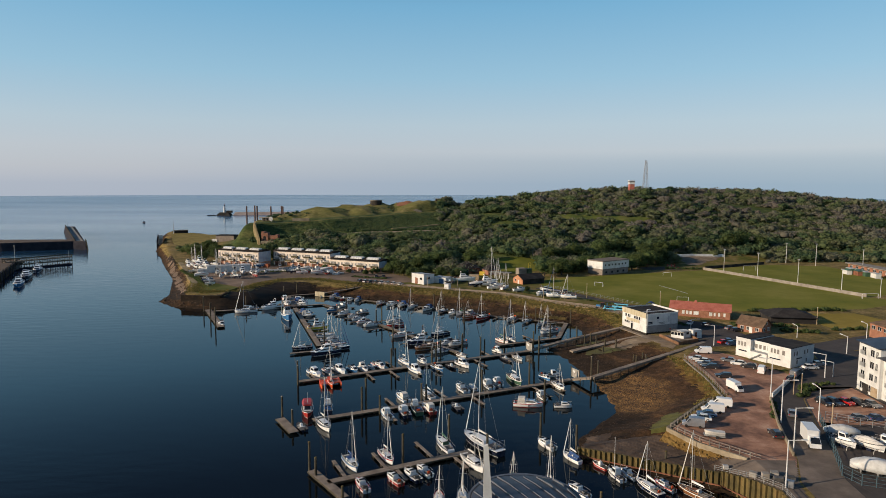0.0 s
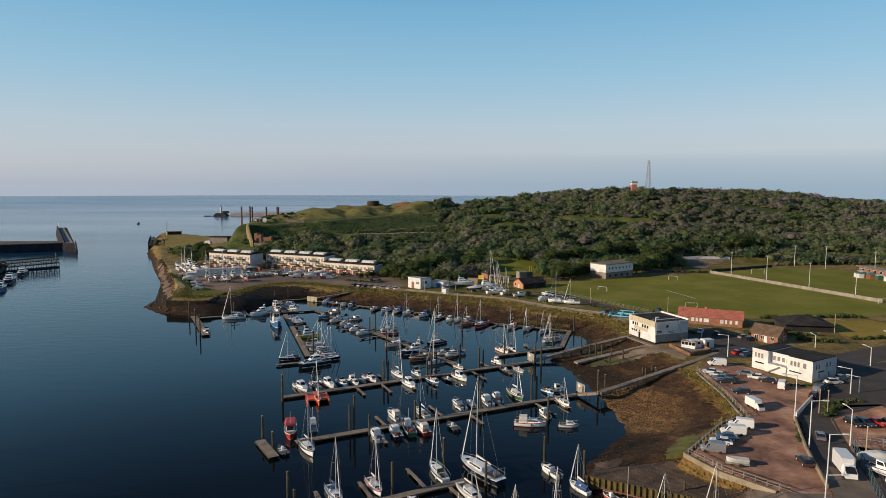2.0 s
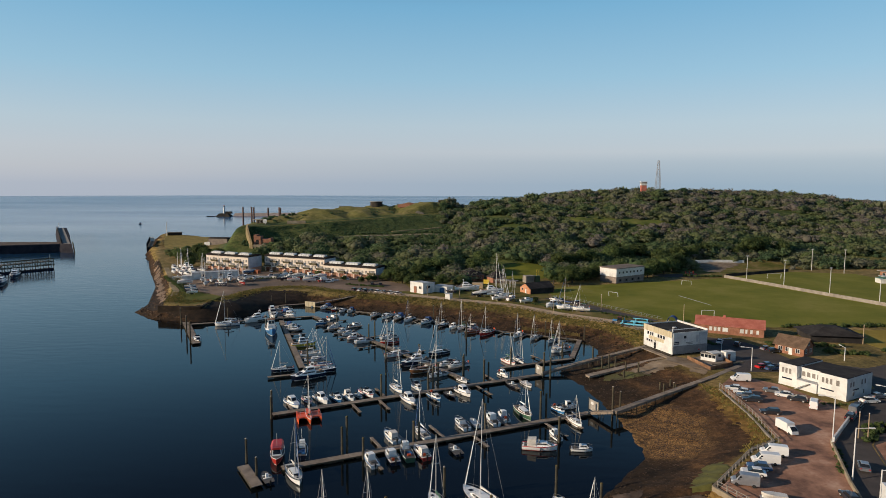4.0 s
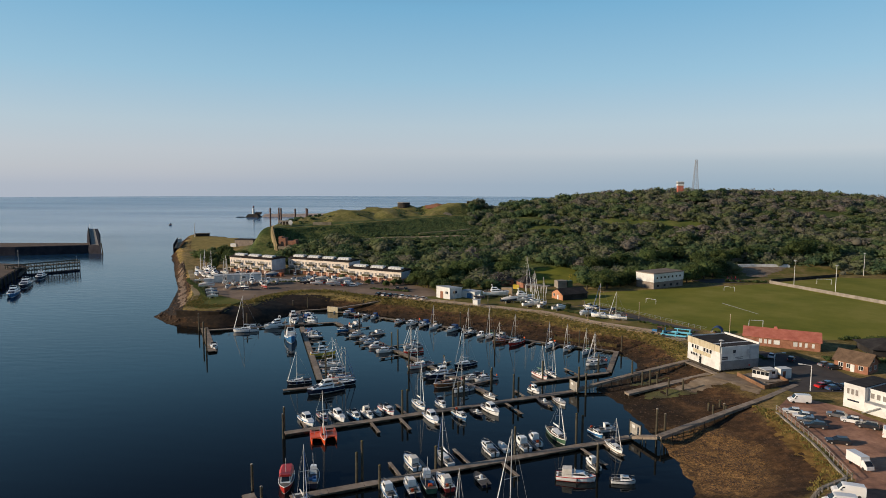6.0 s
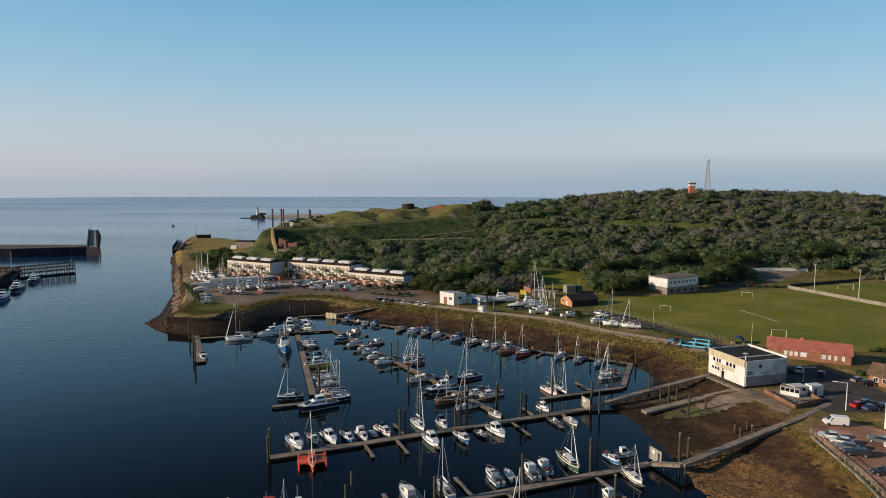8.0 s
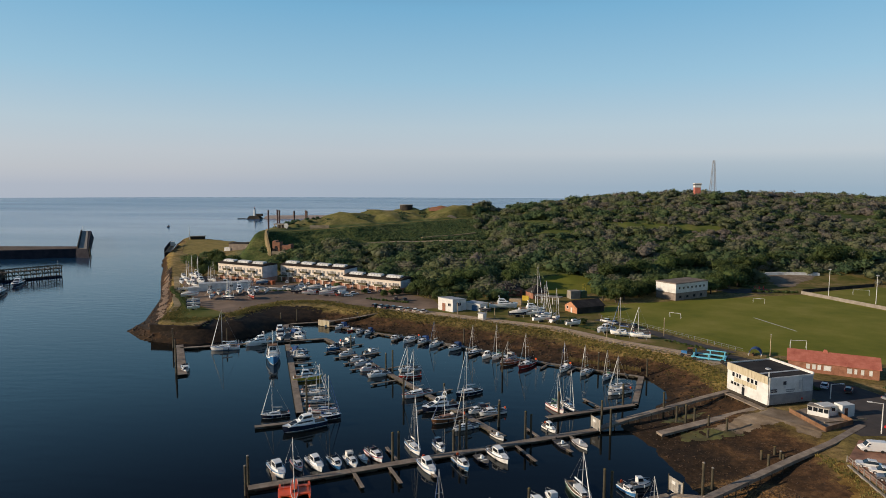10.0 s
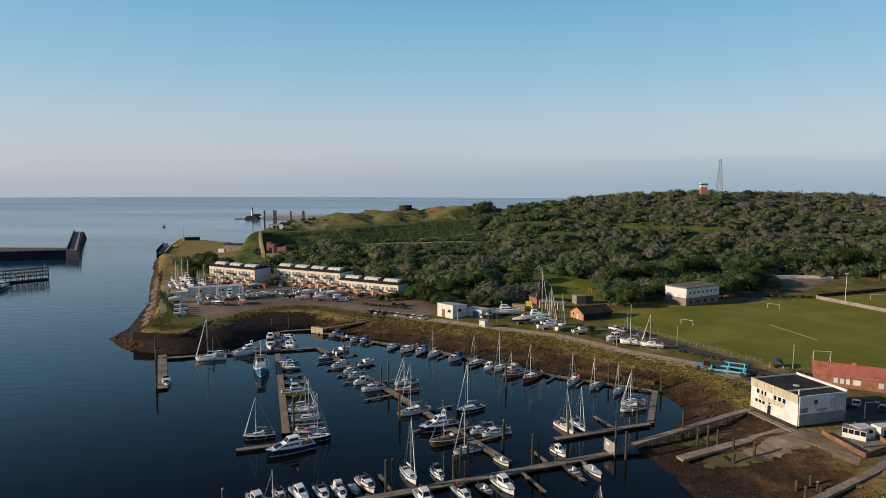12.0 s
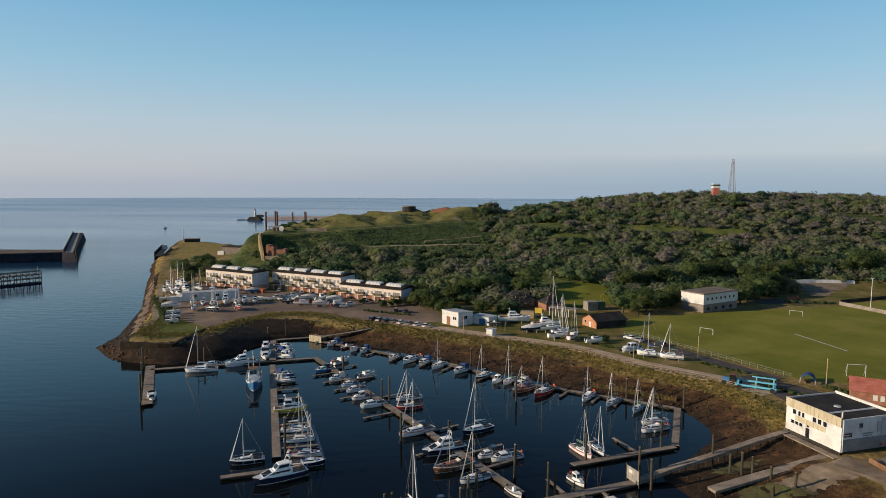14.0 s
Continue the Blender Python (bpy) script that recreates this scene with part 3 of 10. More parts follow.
SHORE_FOOT = [(1500, 870), (300, 812), (0, 742), (-118, 680), (-160, 630), (-215, 606), (-260, 626), (-287, 640), (-280, 612), (-225, 484), (-191, 413), (-153, 341), (-134, 294), (-131, 276), (-119, 264.5), (-107, 260.5), (-97, 260), (-92, 264.5), (-87, 267.5),
              (-83, 274), (-81, 283), (-77, 290.5), (-66, 298.4), (-58, 293.5), (-38, 285), (-6, 265), (16, 250), (37, 238), (43, 236), (46, 226), (45.5, 220), (40, 211),
              (34, 205), (29, 198.5), (33, 190), (36.5, 168), (37.5, 155), (37.6, 143), (30, 133), (25, 126), (24, 116), (30, 111.2), (39, 107.5), (50, 101.7), (50.2, 85), (-300, 84.7)]
LAND_Z = 4.5


def inside(poly, x, y):
    p = np.array(poly + [(-300, -400), (1500, -400)], float)
    q = np.roll(p, -1, axis=0)
    hit = np.zeros(x.shape, bool)
    for (ax, ay), (bx, by) in zip(p, q):
        if ay == by:
            continue
        hit ^= ((ay > y) != (by > y)) & (x < (bx - ax) * (y - ay) / (by - ay) + ax)
    return hit


def distance(poly, x, y):
    best = np.full(x.shape, 1e9)
    for (ax, ay), (bx, by) in zip(poly[:-1], poly[1:]):
        dx, dy = bx - ax, by - ay
        t = np.clip(((x - ax) * dx + (y - ay) * dy) / (dx * dx + dy * dy), 0, 1)
        best = np.minimum(best, np.hypot(x - ax - t * dx, y - ay - t * dy))
    return best


FOOT_X, FOOT_Y = [-900, -160, -100, -40, 0, 40, 80, 140, 250, 420, 1500], [440, 425, 402, 372, 338, 334, 364, 388, 405, 400, 400]
RIDGE_X, RIDGE_Y = [-900, -160, -75, 0, 110, 180, 300, 500, 1500], [560, 545, 560, 560, 570, 585, 640, 700, 760]
TOP_X, TOP_H = [-900, -205, -190, -181, -171, -164, -156, -140, -127, -114, -97, -75, -25, 5, 35, 110, 180, 290, 450, 700, 1500], [4.5, 4.5, 6, 8, 12, 18, 24.5, 27, 28.5, 31, 33.5, 36, 38, 31, 36.5, 44.0, 46.6, 45.0, 34.0, 24, 20]


# the fort's bank foot, the outer edge of its ledge, and the mounds: x, y, height, half widths
BANK_X, BANK_Y, BANK_Z = [-150, -135, -120, -90, -60, -20, 8], [432, 436, 443, 455, 466, 474, 482], [12.5, 13.5, 14.5, 16, 17, 17.5, 18]
LEDGE_X, LEDGE_Y, LEDGE_Z = [-150, -130, -115, -88, -62, -37, -17, 8], [450, 457, 467, 478, 504, 520, 534, 545], [24.2, 23.6, 24.0, 26.0, 27.0, 28.3, 29.4, 29.6]
MOUNDS = [(-110, 530, 8.6, 24, 26), (-130, 514, 5.0, 16, 18), (-90, 556, 8.0, 30, 16), (-76, 534, 6.4, 14, 20), (-60, 541, 4.4, 14, 16), (-69, 574, 8.0, 22, 17), (-26, 556, 9.2, 22, 28), (-44, 578, 8.4, 20, 16), (-10, 564, 9.0, 18, 28), (-38, 540, 4.6, 18, 14)]


def rough(x, y, s, seed=0.0):
    """Soft pseudo-noise of about -1 to 1 with features of s metres."""
    x, y = x / s + seed, y / s - seed * 1.7
    return (np.sin(x * 2.1 + 1.3 * np.sin(y * 1.7)) + np.sin(y * 2.3 + 1.1 * np.sin(x * 1.9 + 2)) + np.sin((x + y) * 3.7 + np.sin(x * 4.1))) / 3


def smooth(t):
    t = np.clip(t, 0, 1)
    return t * t * (3 - 2 * t)


def land_height(x, y):
    x, y = np.asarray(x, float), np.asarray(y, float)
    f, r = np.interp(x, FOOT_X, FOOT_Y), np.interp(x, RIDGE_X, RIDGE_Y)
    top = np.interp(x, TOP_X, TOP_H) - LAND_Z
    up = (y - f) / (r - f)
    rise = 0.45 * np.clip(up, 0, 1) + 0.55 * smooth(up)
    down = smooth((y - r - 20) / 170.0)
    h = LAND_Z + top * rise * (1 - 0.75 * down) + (0.9 * rough(x, y, 22) + 1.6 * rough(x, y, 70, 2)) * smooth(up * 3)
    # the fort: wooded foot, steep scrub bank, level ledge, then grassed gun mounds with hollows between them
    fort = smooth((x + 160) / 14) * smooth((16 - x) / 18)
    pb, zb = np.interp(x, BANK_X, BANK_Y), np.interp(x, BANK_X, BANK_Z)
    pl, zl = np.interp(x, LEDGE_X, LEDGE_Y), np.interp(x, LEDGE_X, LEDGE_Z)
    wood = LAND_Z + (zb - LAND_Z) * np.clip((y - f) / (pb - f), 0, 1) ** 0.85
    bank = (zl - zb) * np.clip((y - pb) / (pl - pb), 0, 1)
    mound = np.zeros(np.broadcast(x, y).shape)
    for mx, my, mh, rx, ry in MOUNDS:
        q = ((x - mx) / rx) ** 2 + ((y - my) / ry) ** 2
        mound = np.maximum(mound, mh * np.exp(-q ** 1.15))
    inner = smooth((y - pl - 5) / 9)
    g = wood + bank + inner * (mound + 0.9 * rough(x, y, 9, 5) + 0.5 * rough(x, y, 4, 2)) + 0.5 * rough(x, y, 14, 2) * smooth((y - f) / 30) * (1 - inner) * np.where((y > pl - 1.5) & (y < pl + 6), 0.25, 1.0)
    g = g - smooth((y - 585) / 110.0) * (g - LAND_Z) * 0.8
    return h * (1 - fort) + g * fort


def ground_height(x, y):
    x, y = np.asarray(x, float), np.asarray(y, float)
    on, wet = inside(SHORE_TOP, x, y), ~inside(SHORE_FOOT, x, y)
    dt, dw = distance(SHORE_TOP, x, y), distance(SHORE_FOOT, x, y)
    t = dw / (dw + dt + 1e-6)
    bank = (LAND_Z - 0.1) * (0.55 * t + 0.45 * t ** 2.0) + 0.3 * rough(x, y, 5.0) * np.minimum(1, 4 * t * (1 - t)) + 0.14 * rough(x, y, 2.6, 3)
    # steep made ground round the inlet behind the point
    cove = smooth((-56 - x) / 12) * smooth((x + 103) / 6) * smooth((y - 262) / 8)
    bank = bank * (1 - cove) + cove * ((LAND_Z - 0.1) * np.clip(t, 0, 1) ** 0.55 + 0.15 * rough(x, y, 3.0) * np.minimum(1, 4 * t * (1 - t)))
    # the hard lies behind a vertical wall
    hard = (x > 20) & (y < 124) & (dt < 1.8) | (x > 20) & (y < 124) & ~on
    shelf = 1.5 + 0.042 * np.clip(x - 24, 0, 26)
    bank = np.where(hard, np.minimum(bank, shelf), bank)
    bed = np.maximum(-3.0, -0.05 - 0.25 * dw)
    return np.where(on, np.where(hard, shelf, land_height(x, y)), np.where(wet, bed, bank))


def steps(*spans):
    out = []
    for a, b, s in spans:
        out += list(np.arange(a, b, s))
    return np.array(out + [spans[-1][1]], float)


gx = steps((-900, -330, 30), (-330, -210, 5), (-210, 80, 1.6), (80, 200, 4), (200, 460, 8), (460, 1500, 40))
gy = steps((-400, 20, 60), (20, 84, 16), (84, 96, 3), (96, 330, 1.6), (330, 620, 4), (620, 900, 10), (900, 1500, 60))
GX, GY = np.meshgrid(gx, gy)
GZ = ground_height(GX, GY)
nx, ny = len(gx), len(gy)
me = bpy.data.meshes.new("ground")
idx = np.arange(nx * ny).reshape(ny, nx)
quads = np.stack([idx[:-1, :-1], idx[:-1, 1:], idx[1:, 1:], idx[1:, :-1]], -1).reshape(-1, 4)
me.from_pydata(np.stack([GX, GY, GZ], -1).reshape(-1, 3).tolist(), [], quads.tolist())
me.polygons.foreach_set("use_smooth", [True] * len(me.polygons))
me.materials.append(M_GROUND)
tagged(new("ground", me), "muddy tidal shore, rough grass land and low coastal hill", "ground", kind="structure")

sea = Mesh()
rim = [(3000 * math.cos(2 * math.pi * i / 96), 3000 * math.sin(2 * math.pi * i / 96), 0.0) for i in range(96)]
sea.put([(0, 200, 0)] + rim, [(0, i + 1, (i + 1) % 96 + 1) for i in range(96)])
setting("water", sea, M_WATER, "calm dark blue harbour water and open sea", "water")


def sheet(name, outline, z, material, label, category, lift=0.03):
    """A thin flat layer of paving or turf."""
    s = Mesh().prism(outline, z - 0.2, z + lift)
    return setting(name, s, material, label, category)



sheet("sports_field", [(42, 294), (49, 291), (76, 249.5), (110, 240), (160, 246), (190, 262), (178, 273), (148, 350), (141.5, 357.5), (117, 348.5), (96, 342), (79.2, 334.4), (60, 327.6), (48.5, 320.5), (43, 309)], LAND_Z, M_FIELD, "mown green football field", "field")
sheet("far_pitch", [(144, 361), (180, 273), (232, 300), (222, 378), (190, 384)], LAND_Z, M_FIELD, "second mown pitch beyond the wall", "field")
sheet("bowling_green", [(125.8, 235.9), (151.4, 237.6), (158, 214), (128, 212.5)], LAND_Z, M_BOWL, "flat fine-mown bowling green", "field")
sheet("car_park", [(64.5, 174), (64, 155), (62.3, 140), (55, 135), (43.2, 121.7), (46.3, 115.3), (52.5, 107.5), (56, 100), (60, 107.4), (65, 122.9), (71.7, 139.5), (86, 157), (80, 176), (72, 184)], LAND_Z, M_GRAVEL, "reddish gravel car park beside the mud", "car park")
sheet("road_main", [(56.2, 99), (60.2, 107.4), (65.2, 122.9), (72, 139.5), (91.9, 163.8), (101, 172), (103, 179), (97, 186.5), (84, 187), (73.5, 186), (70, 193), (76.2, 205), (71.6, 218.6), (66, 226), (64, 240), (62, 250), (66, 252),
                    (76, 240), (79.6, 226), (90, 219), (93, 211), (94.5, 199.6), (110, 191), (141, 206), (141, 196), (112, 180), (99.3, 164), (78.7, 139.7), (72.4, 123), (68, 110), (64, 100), (60, 60), (52, 60)], LAND_Z, M_TARMAC, "dark tarmac road curving past the car park", "road")
sheet("silted_road", [(56.2, 99), (60.2, 107.4), (62.6, 114.6), (65.2, 117.0), (70.2, 116.4), (68, 110), (64, 100), (60, 60), (52, 60)], LAND_Z, M_MUDROAD, "tarmac browned with silt beside the quay", "road", lift=0.045)
sheet("road_underlay", [(72, 140), (88, 147), (96, 148), (122, 151), (122, 184), (112, 181), (100, 173), (90, 163)], LAND_Z, M_TARMAC, "dark tarmac under the road joints", "road", lift=0.012)
sheet("yard_underlay", [(51, 60), (100, 60), (100, 123), (95, 150), (88, 150), (79, 139.6), (72.5, 123), (66, 106), (57, 98.6), (52.4, 84)], LAND_Z, M_TARMAC, "dark tarmac under the yard joints", "yard", lift=0.012)
sheet("parking_court", [(79.5, 139.7), (94.8, 148), (94.8, 124), (77, 124.5), (73, 123)], LAND_Z, M_GRAVEL, "gravel parking court before the flats", "car park")
sheet("storage_yard", [(74.6, 126), (69.4, 112.3), (64.6, 101.5), (66, 90), (100, 90), (100, 122), (85, 121.5)], LAND_Z, M_TARMAC, "tarmac boat storage yard", "yard")
sheet("boat_yard", [(-150, 386), (-118, 373), (-41, 345), (-24, 327), (-19, 309), (-38, 302), (-54, 311), (-73, 321.5), (-88, 319.5), (-97, 303), (-99, 290), (-118, 305), (-135, 332), (-160, 372)], LAND_Z, M_YARD, "gravel boat yard and parking before the terraces", "yard")
sheet("yard_apron", [(60.4, 60), (100, 60), (100, 89.8), (65.9, 89.8), (64.4, 100)], LAND_Z, M_TARMAC, "dark tarmac apron outside the boat yard", "yard")
sheet("side_road", [(99.6, 163.6), (88, 150.4), (88, 148.4), (96.5, 149), (121, 152), (121, 183), (112.4, 179.4)], LAND_Z, M_TARMAC, "shaded tarmac between clubhouse and flats", "road")


def ribbon(name, pts, width, material, label, category, z=None, lift=0.04):
    """A path laid over the land along pts."""
    rings = []
    for i, (x, y) in enumerate(pts):
        a, b = pts[max(0, i - 1)], pts[min(len(pts) - 1, i + 1)]
        d = Vector((b[0] - a[0], b[1] - a[1])).normalized()
        l, r = (x - d.y * width / 2, y + d.x * width / 2), (x + d.y * width / 2, y - d.x * width / 2)
        zz = z if z is not None else float(land_height(x, y))
        rings.append([(*l, zz - 0.5), (*r, zz - 0.5), (*r, zz + lift), (*l, zz + lift)])
    return setting(name, Mesh().loft(rings), material, label, category)


ribbon("track", [(-40, 305.5), (-22, 298), (-6, 290.2), (8, 283.5), (22, 277), (31, 268), (39, 259.5), (50, 251.5), (58, 246), (64, 236)], 6.4, M_TRACK, "dusty track along the top of the bank", "track", z=LAND_Z)
sheet("verge", [(-36, 308), (-20, 301), (-4, 293.2), (10, 286.5), (23.5, 280), (33, 270.5), (40.5, 262), (51, 254.5), (60, 248.5), (66, 245), (57, 264), (47, 281), (40.5, 290), (41.5, 304), (56, 318), (52, 332), (20, 333), (-6, 336), (-30, 330)], LAND_Z, M_VERGE, "rough grass with worn earth around the laid-up boats", "grass", lift=0.02)
ribbon("road_field", [(40, 293), (50, 281), (60, 264), (71, 248)], 5.0, M_TARMAC, "narrow dark road beside the field fence", "road", z=LAND_Z, lift=0.06)
ribbon("path_fort", [(-80, 459), (-72, 462), (-60, 465), (-45, 468), (-32, 470), (-19, 472.5), (-8, 475)], 3.4, M_TRACK, "pale path across the hillside", "path", lift=0.35)
ribbon("path_branch", [(-46, 476), (-39.7, 480), (-25, 486), (-11, 493)], 4.0, M_STRAWROCK, "bare brown strip of trodden bank", "path", lift=0.35)
ribbon("path_ledge", [(x, float(np.interp(x, LEDGE_X, LEDGE_Y)) + 2.4) for x in range(-138, -3, 6)], 1.8, M_STRAW, "worn straw-coloured path along the fort ledge", "path", lift=0.12)
ribbon("bank_path", [(-121, 290), (-126, 304), (-134, 318), (-148, 347), (-166, 381)], 2.6, M_STRAWROCK, "pale bare strip along the brow of the channel bank", "path", lift=0.14)
ribbon("quay_path", [(-266, 604), (-230, 525), (-190, 443)], 7.0, M_STRAW, "bare brown quay top along the channel", "path", z=LAND_Z)
sheet("quay_apron", [(-275, 620), (-218, 585), (-180, 535), (-150, 430), (-170, 420), (-200, 460), (-235, 535)], LAND_Z, M_STRAW, "dry grass and bare ground on the quay head", "ground")



def within(poly, x, y):
    """Whether the plan point lies in the outline."""
    hit = False
    for (ax, ay), (bx, by) in zip(poly, poly[1:] + poly[:1]):
        if (ay > y) != (by > y) and x < (bx - ax) * (y - ay) / (by - ay) + ax:
            hit = not hit
    return hit


def drape(name, outline, material, label, category, lift=0.07, step=0.8, kind="structure"):
    """A thin layer that follows the ground inside an outline, with a ragged edge."""
    xs, ys = np.arange(min(p[0] for p in outline), max(p[0] for p in outline) + step, step), np.arange(min(p[1] for p in outline), max(p[1] for p in outline) + step, step)
    gx_, gy_ = np.meshgrid(xs, ys)
    wx, wy = 0.8 * rough(gx_, gy_, 1.6, 3) + 0.35 * rough(gx_, gy_, 0.6, 1), 0.8 * rough(gx_, gy_, 1.8, 7)
    gz_ = ground_height(gx_, gy_) + lift
    m, n = Mesh(), len(xs)
    m.v = np.stack([gx_, gy_, gz_], -1).reshape(-1, 3).tolist()
    for j in range(len(ys) - 1):
        for i in range(n - 1):
            if within(outline, xs[i] + wx[j, i], ys[j] + wy[j, i]):
                m.f.append((j * n + i, j * n + i + 1, (j + 1) * n + i + 1, (j + 1) * n + i))
    used = sorted({i for f in m.f for i in f})
    remap = {o: k for k, o in enumerate(used)}
    m.v, m.f = [tuple(m.v[i]) for i in used], [tuple(remap[i] for i in f) for f in m.f]
    return setting(name, m, material, label, category, kind, smooth=True)


def hard_height(x, y):
    """The worn hard: low behind the piling, ramping up to the road."""
    base = 2.0 + 0.03 * np.clip(x - 24, 0, 30)
    up = np.clip((x - 45.6) / 7.0, 0, 1) ** 0.9
    return base + (LAND_Z + 0.05 - base) * up + (1 - up) * (0.07 * rough(x, y, 1.6) + 0.05 * rough(x, y, 0.7, 4)) - smooth((y - 118.5 - 0.25 * (x - 24)) / 4.0) * 1.2 * (x < 43)


HARD = [(24.0, 117.8), (46.2, 105.9), (49.3, 100.8), (51.4, 96.4), (50.8, 85), (52.2, 85), (56.1, 98.9), (60.1, 107.4), (56.0, 107.6), (52.7, 107.6), (45.8, 115.1), (42.6, 121.8), (39, 125.5), (33, 128), (27, 126)]
hx, hy = np.meshgrid(np.arange(24, 61, 0.42), np.arange(85, 128.5, 0.42))
hz = hard_height(hx, hy)
ok = np.array([[within(HARD, a, b) for a, b in zip(ra, rb)] for ra, rb in zip(hx, hy)])
num = np.where(ok, np.cumsum(ok.ravel()).reshape(ok.shape) - 1, -1)
quad = np.stack([num[:-1, :-1], num[:-1, 1:], num[1:, 1:], num[1:, :-1]], -1).reshape(-1, 4)
hv = np.stack([hx[ok], hy[ok], hz[ok]], -1)
quad = quad[(quad >= 0).all(1)]
ragged = hv[quad[:, 0], 0] + 0.9 * rough(hv[quad[:, 0], 0], hv[quad[:, 0], 1], 1.4) > 47.5
for name, pick, mat, words in (("slip_apron", ~ragged, M_MUDFLAT, "worn muddy hard behind sheet piling"), ("quay_ramp", ragged, M_MUDROAD, "dusty ramp from the hard up to the road")):
    use = np.unique(quad[pick])
    setting(name, Mesh().put(hv[use].tolist(), np.searchsorted(use, quad[pick]).tolist()), mat, words, "hard")
SLIP = [(62.8, 201.2), (65.4, 198.6), (67.6, 187.4), (64.5, 185.2), (61.4, 192.6), (56, 191.2), (51.2, 190.4), (47.2, 193.0), (55, 197.2)]
drape("slipway", SLIP, M_SLIP, "silted concrete slip running down from the boat-house", "slipway", 0.09, 0.22)
drape("weed_film", [(40.2, 190), (41, 193.2), (46, 193.2), (53, 194.2), (54.5, 192.4), (51, 189.2), (44.3, 188.4)], M_FILM, "thin green weed on the tidal mud", "weed", 0.05, 0.2)
drape("weed_film", [(38.5, 199), (41, 202.5), (46, 204.6), (50, 204), (46, 200.4), (42, 198)], M_FILM, "thin green weed between the walkways", "weed", 0.05, 0.2)
drape("weed_apron", [(-135, 292), (-129, 279), (-118, 268), (-106, 262), (-97, 259), (-96, 267), (-100.8, 270), (-104.4, 267.6), (-118, 270), (-122, 284), (-128, 296)], M_WEEDSHADE, "black weed and stones round the tip of the point", "shore", 0.08, 1.2)
drape("weed_apron", [(-133, 276), (-136, 294), (-155, 341), (-193, 413), (-186, 413), (-166, 374), (-148, 338), (-129, 296), (-126, 280)], M_WEEDSHADE, "black weed along the foot of the channel bank", "shore", 0.08, 1.0)
# this drape darkens the inlet bank for its shadow as well as its weed
drape("weed_apron", [(-100, 271), (-96, 262), (-91, 264), (-86, 267), (-81, 275), (-78.5, 284), (-74, 291.5), (-68, 297), (-64, 299.4), (-72, 308.6), (-82, 307.4), (-91, 303.4), (-94.4, 298), (-92.8, 288), (-92, 279), (-97, 287), (-102.5, 289)], M_WEEDSHADE, "black weed on the steep bank of the inlet", "shore", 0.08, 1.2)
STRIP, GLADE, LAWN = [(76, 479), (92, 475), (104, 474), (142, 474), (152, 480), (148, 486), (110, 486), (84, 488)], [(29, 458), (50, 461), (54, 470), (40, 473), (29, 468)], [(18, 352), (24, 341), (36, 338), (48.5, 350), (53, 366), (50, 376), (40.7, 380.5), (28.8, 377), (20, 364)]
SKATE = [(104, 368), (108, 356), (129, 356), (143, 361), (168, 376), (192, 389), (206, 420), (182, 412), (172, 412), (141, 408), (134, 386), (122, 374)]
drape("meadow", STRIP, M_MEADOW, "narrow meadow between the scrub", "meadow", 0.25, 2.5)
drape("meadow", GLADE, M_MEADOW, "small grassy glade among the trees", "meadow", 0.25, 2.5)
drape("lawn", LAWN, M_FIELD, "bright green lawn sloping up behind the huts", "lawn", 0.12, 1.5)
drape("rough_ground", SKATE, M_VERGE, "rough grass and worn earth round the skate pad", "ground", 0.02, 2.0)

# a worn stony path down the flank of the point, lying on the slope
rings = []
pts = [(-192, 424), (-185, 408), (-174, 386), (-160, 358), (-149, 337), (-137, 312), (-129, 297), (-122, 284)]
for k in range(57):
    a = min(6, k // 8)
    u = (k - 8 * a) / 8
    x, y = pts[a][0] + (pts[a + 1][0] - pts[a][0]) * u, pts[a][1] + (pts[a + 1][1] - pts[a][1]) * u
    w = 1.5 + 0.5 * math.sin(k * 1.3) + 0.3 * math.sin(k * 2.9)
    row = [(x + s * w * 0.9 + 0.4 * math.sin(k * 0.8), y + s * w * 0.42) for s in (-1, 1)]
    (xa, ya), (xb, yb) = row
    za, zb = float(ground_height(xa, ya)), float(ground_height(xb, yb))
    rings.append([(xa, ya, za - 0.6), (xb, yb, zb - 0.6), (xb, yb, zb + 0.1), (xa, ya, za + 0.1)])
setting("stony_path", Mesh().loft(rings), M_YARD, "worn stony path down the flank of the point", "path")
sheet("rough_lawn", [(-113, 274), (-104, 273), (-101, 280), (-100, 290), (-118, 303), (-134, 328), (-141, 339), (-130, 308), (-121, 288)], LAND_Z, M_SCRUB, "rough green grass on the tip of the point", "grass")

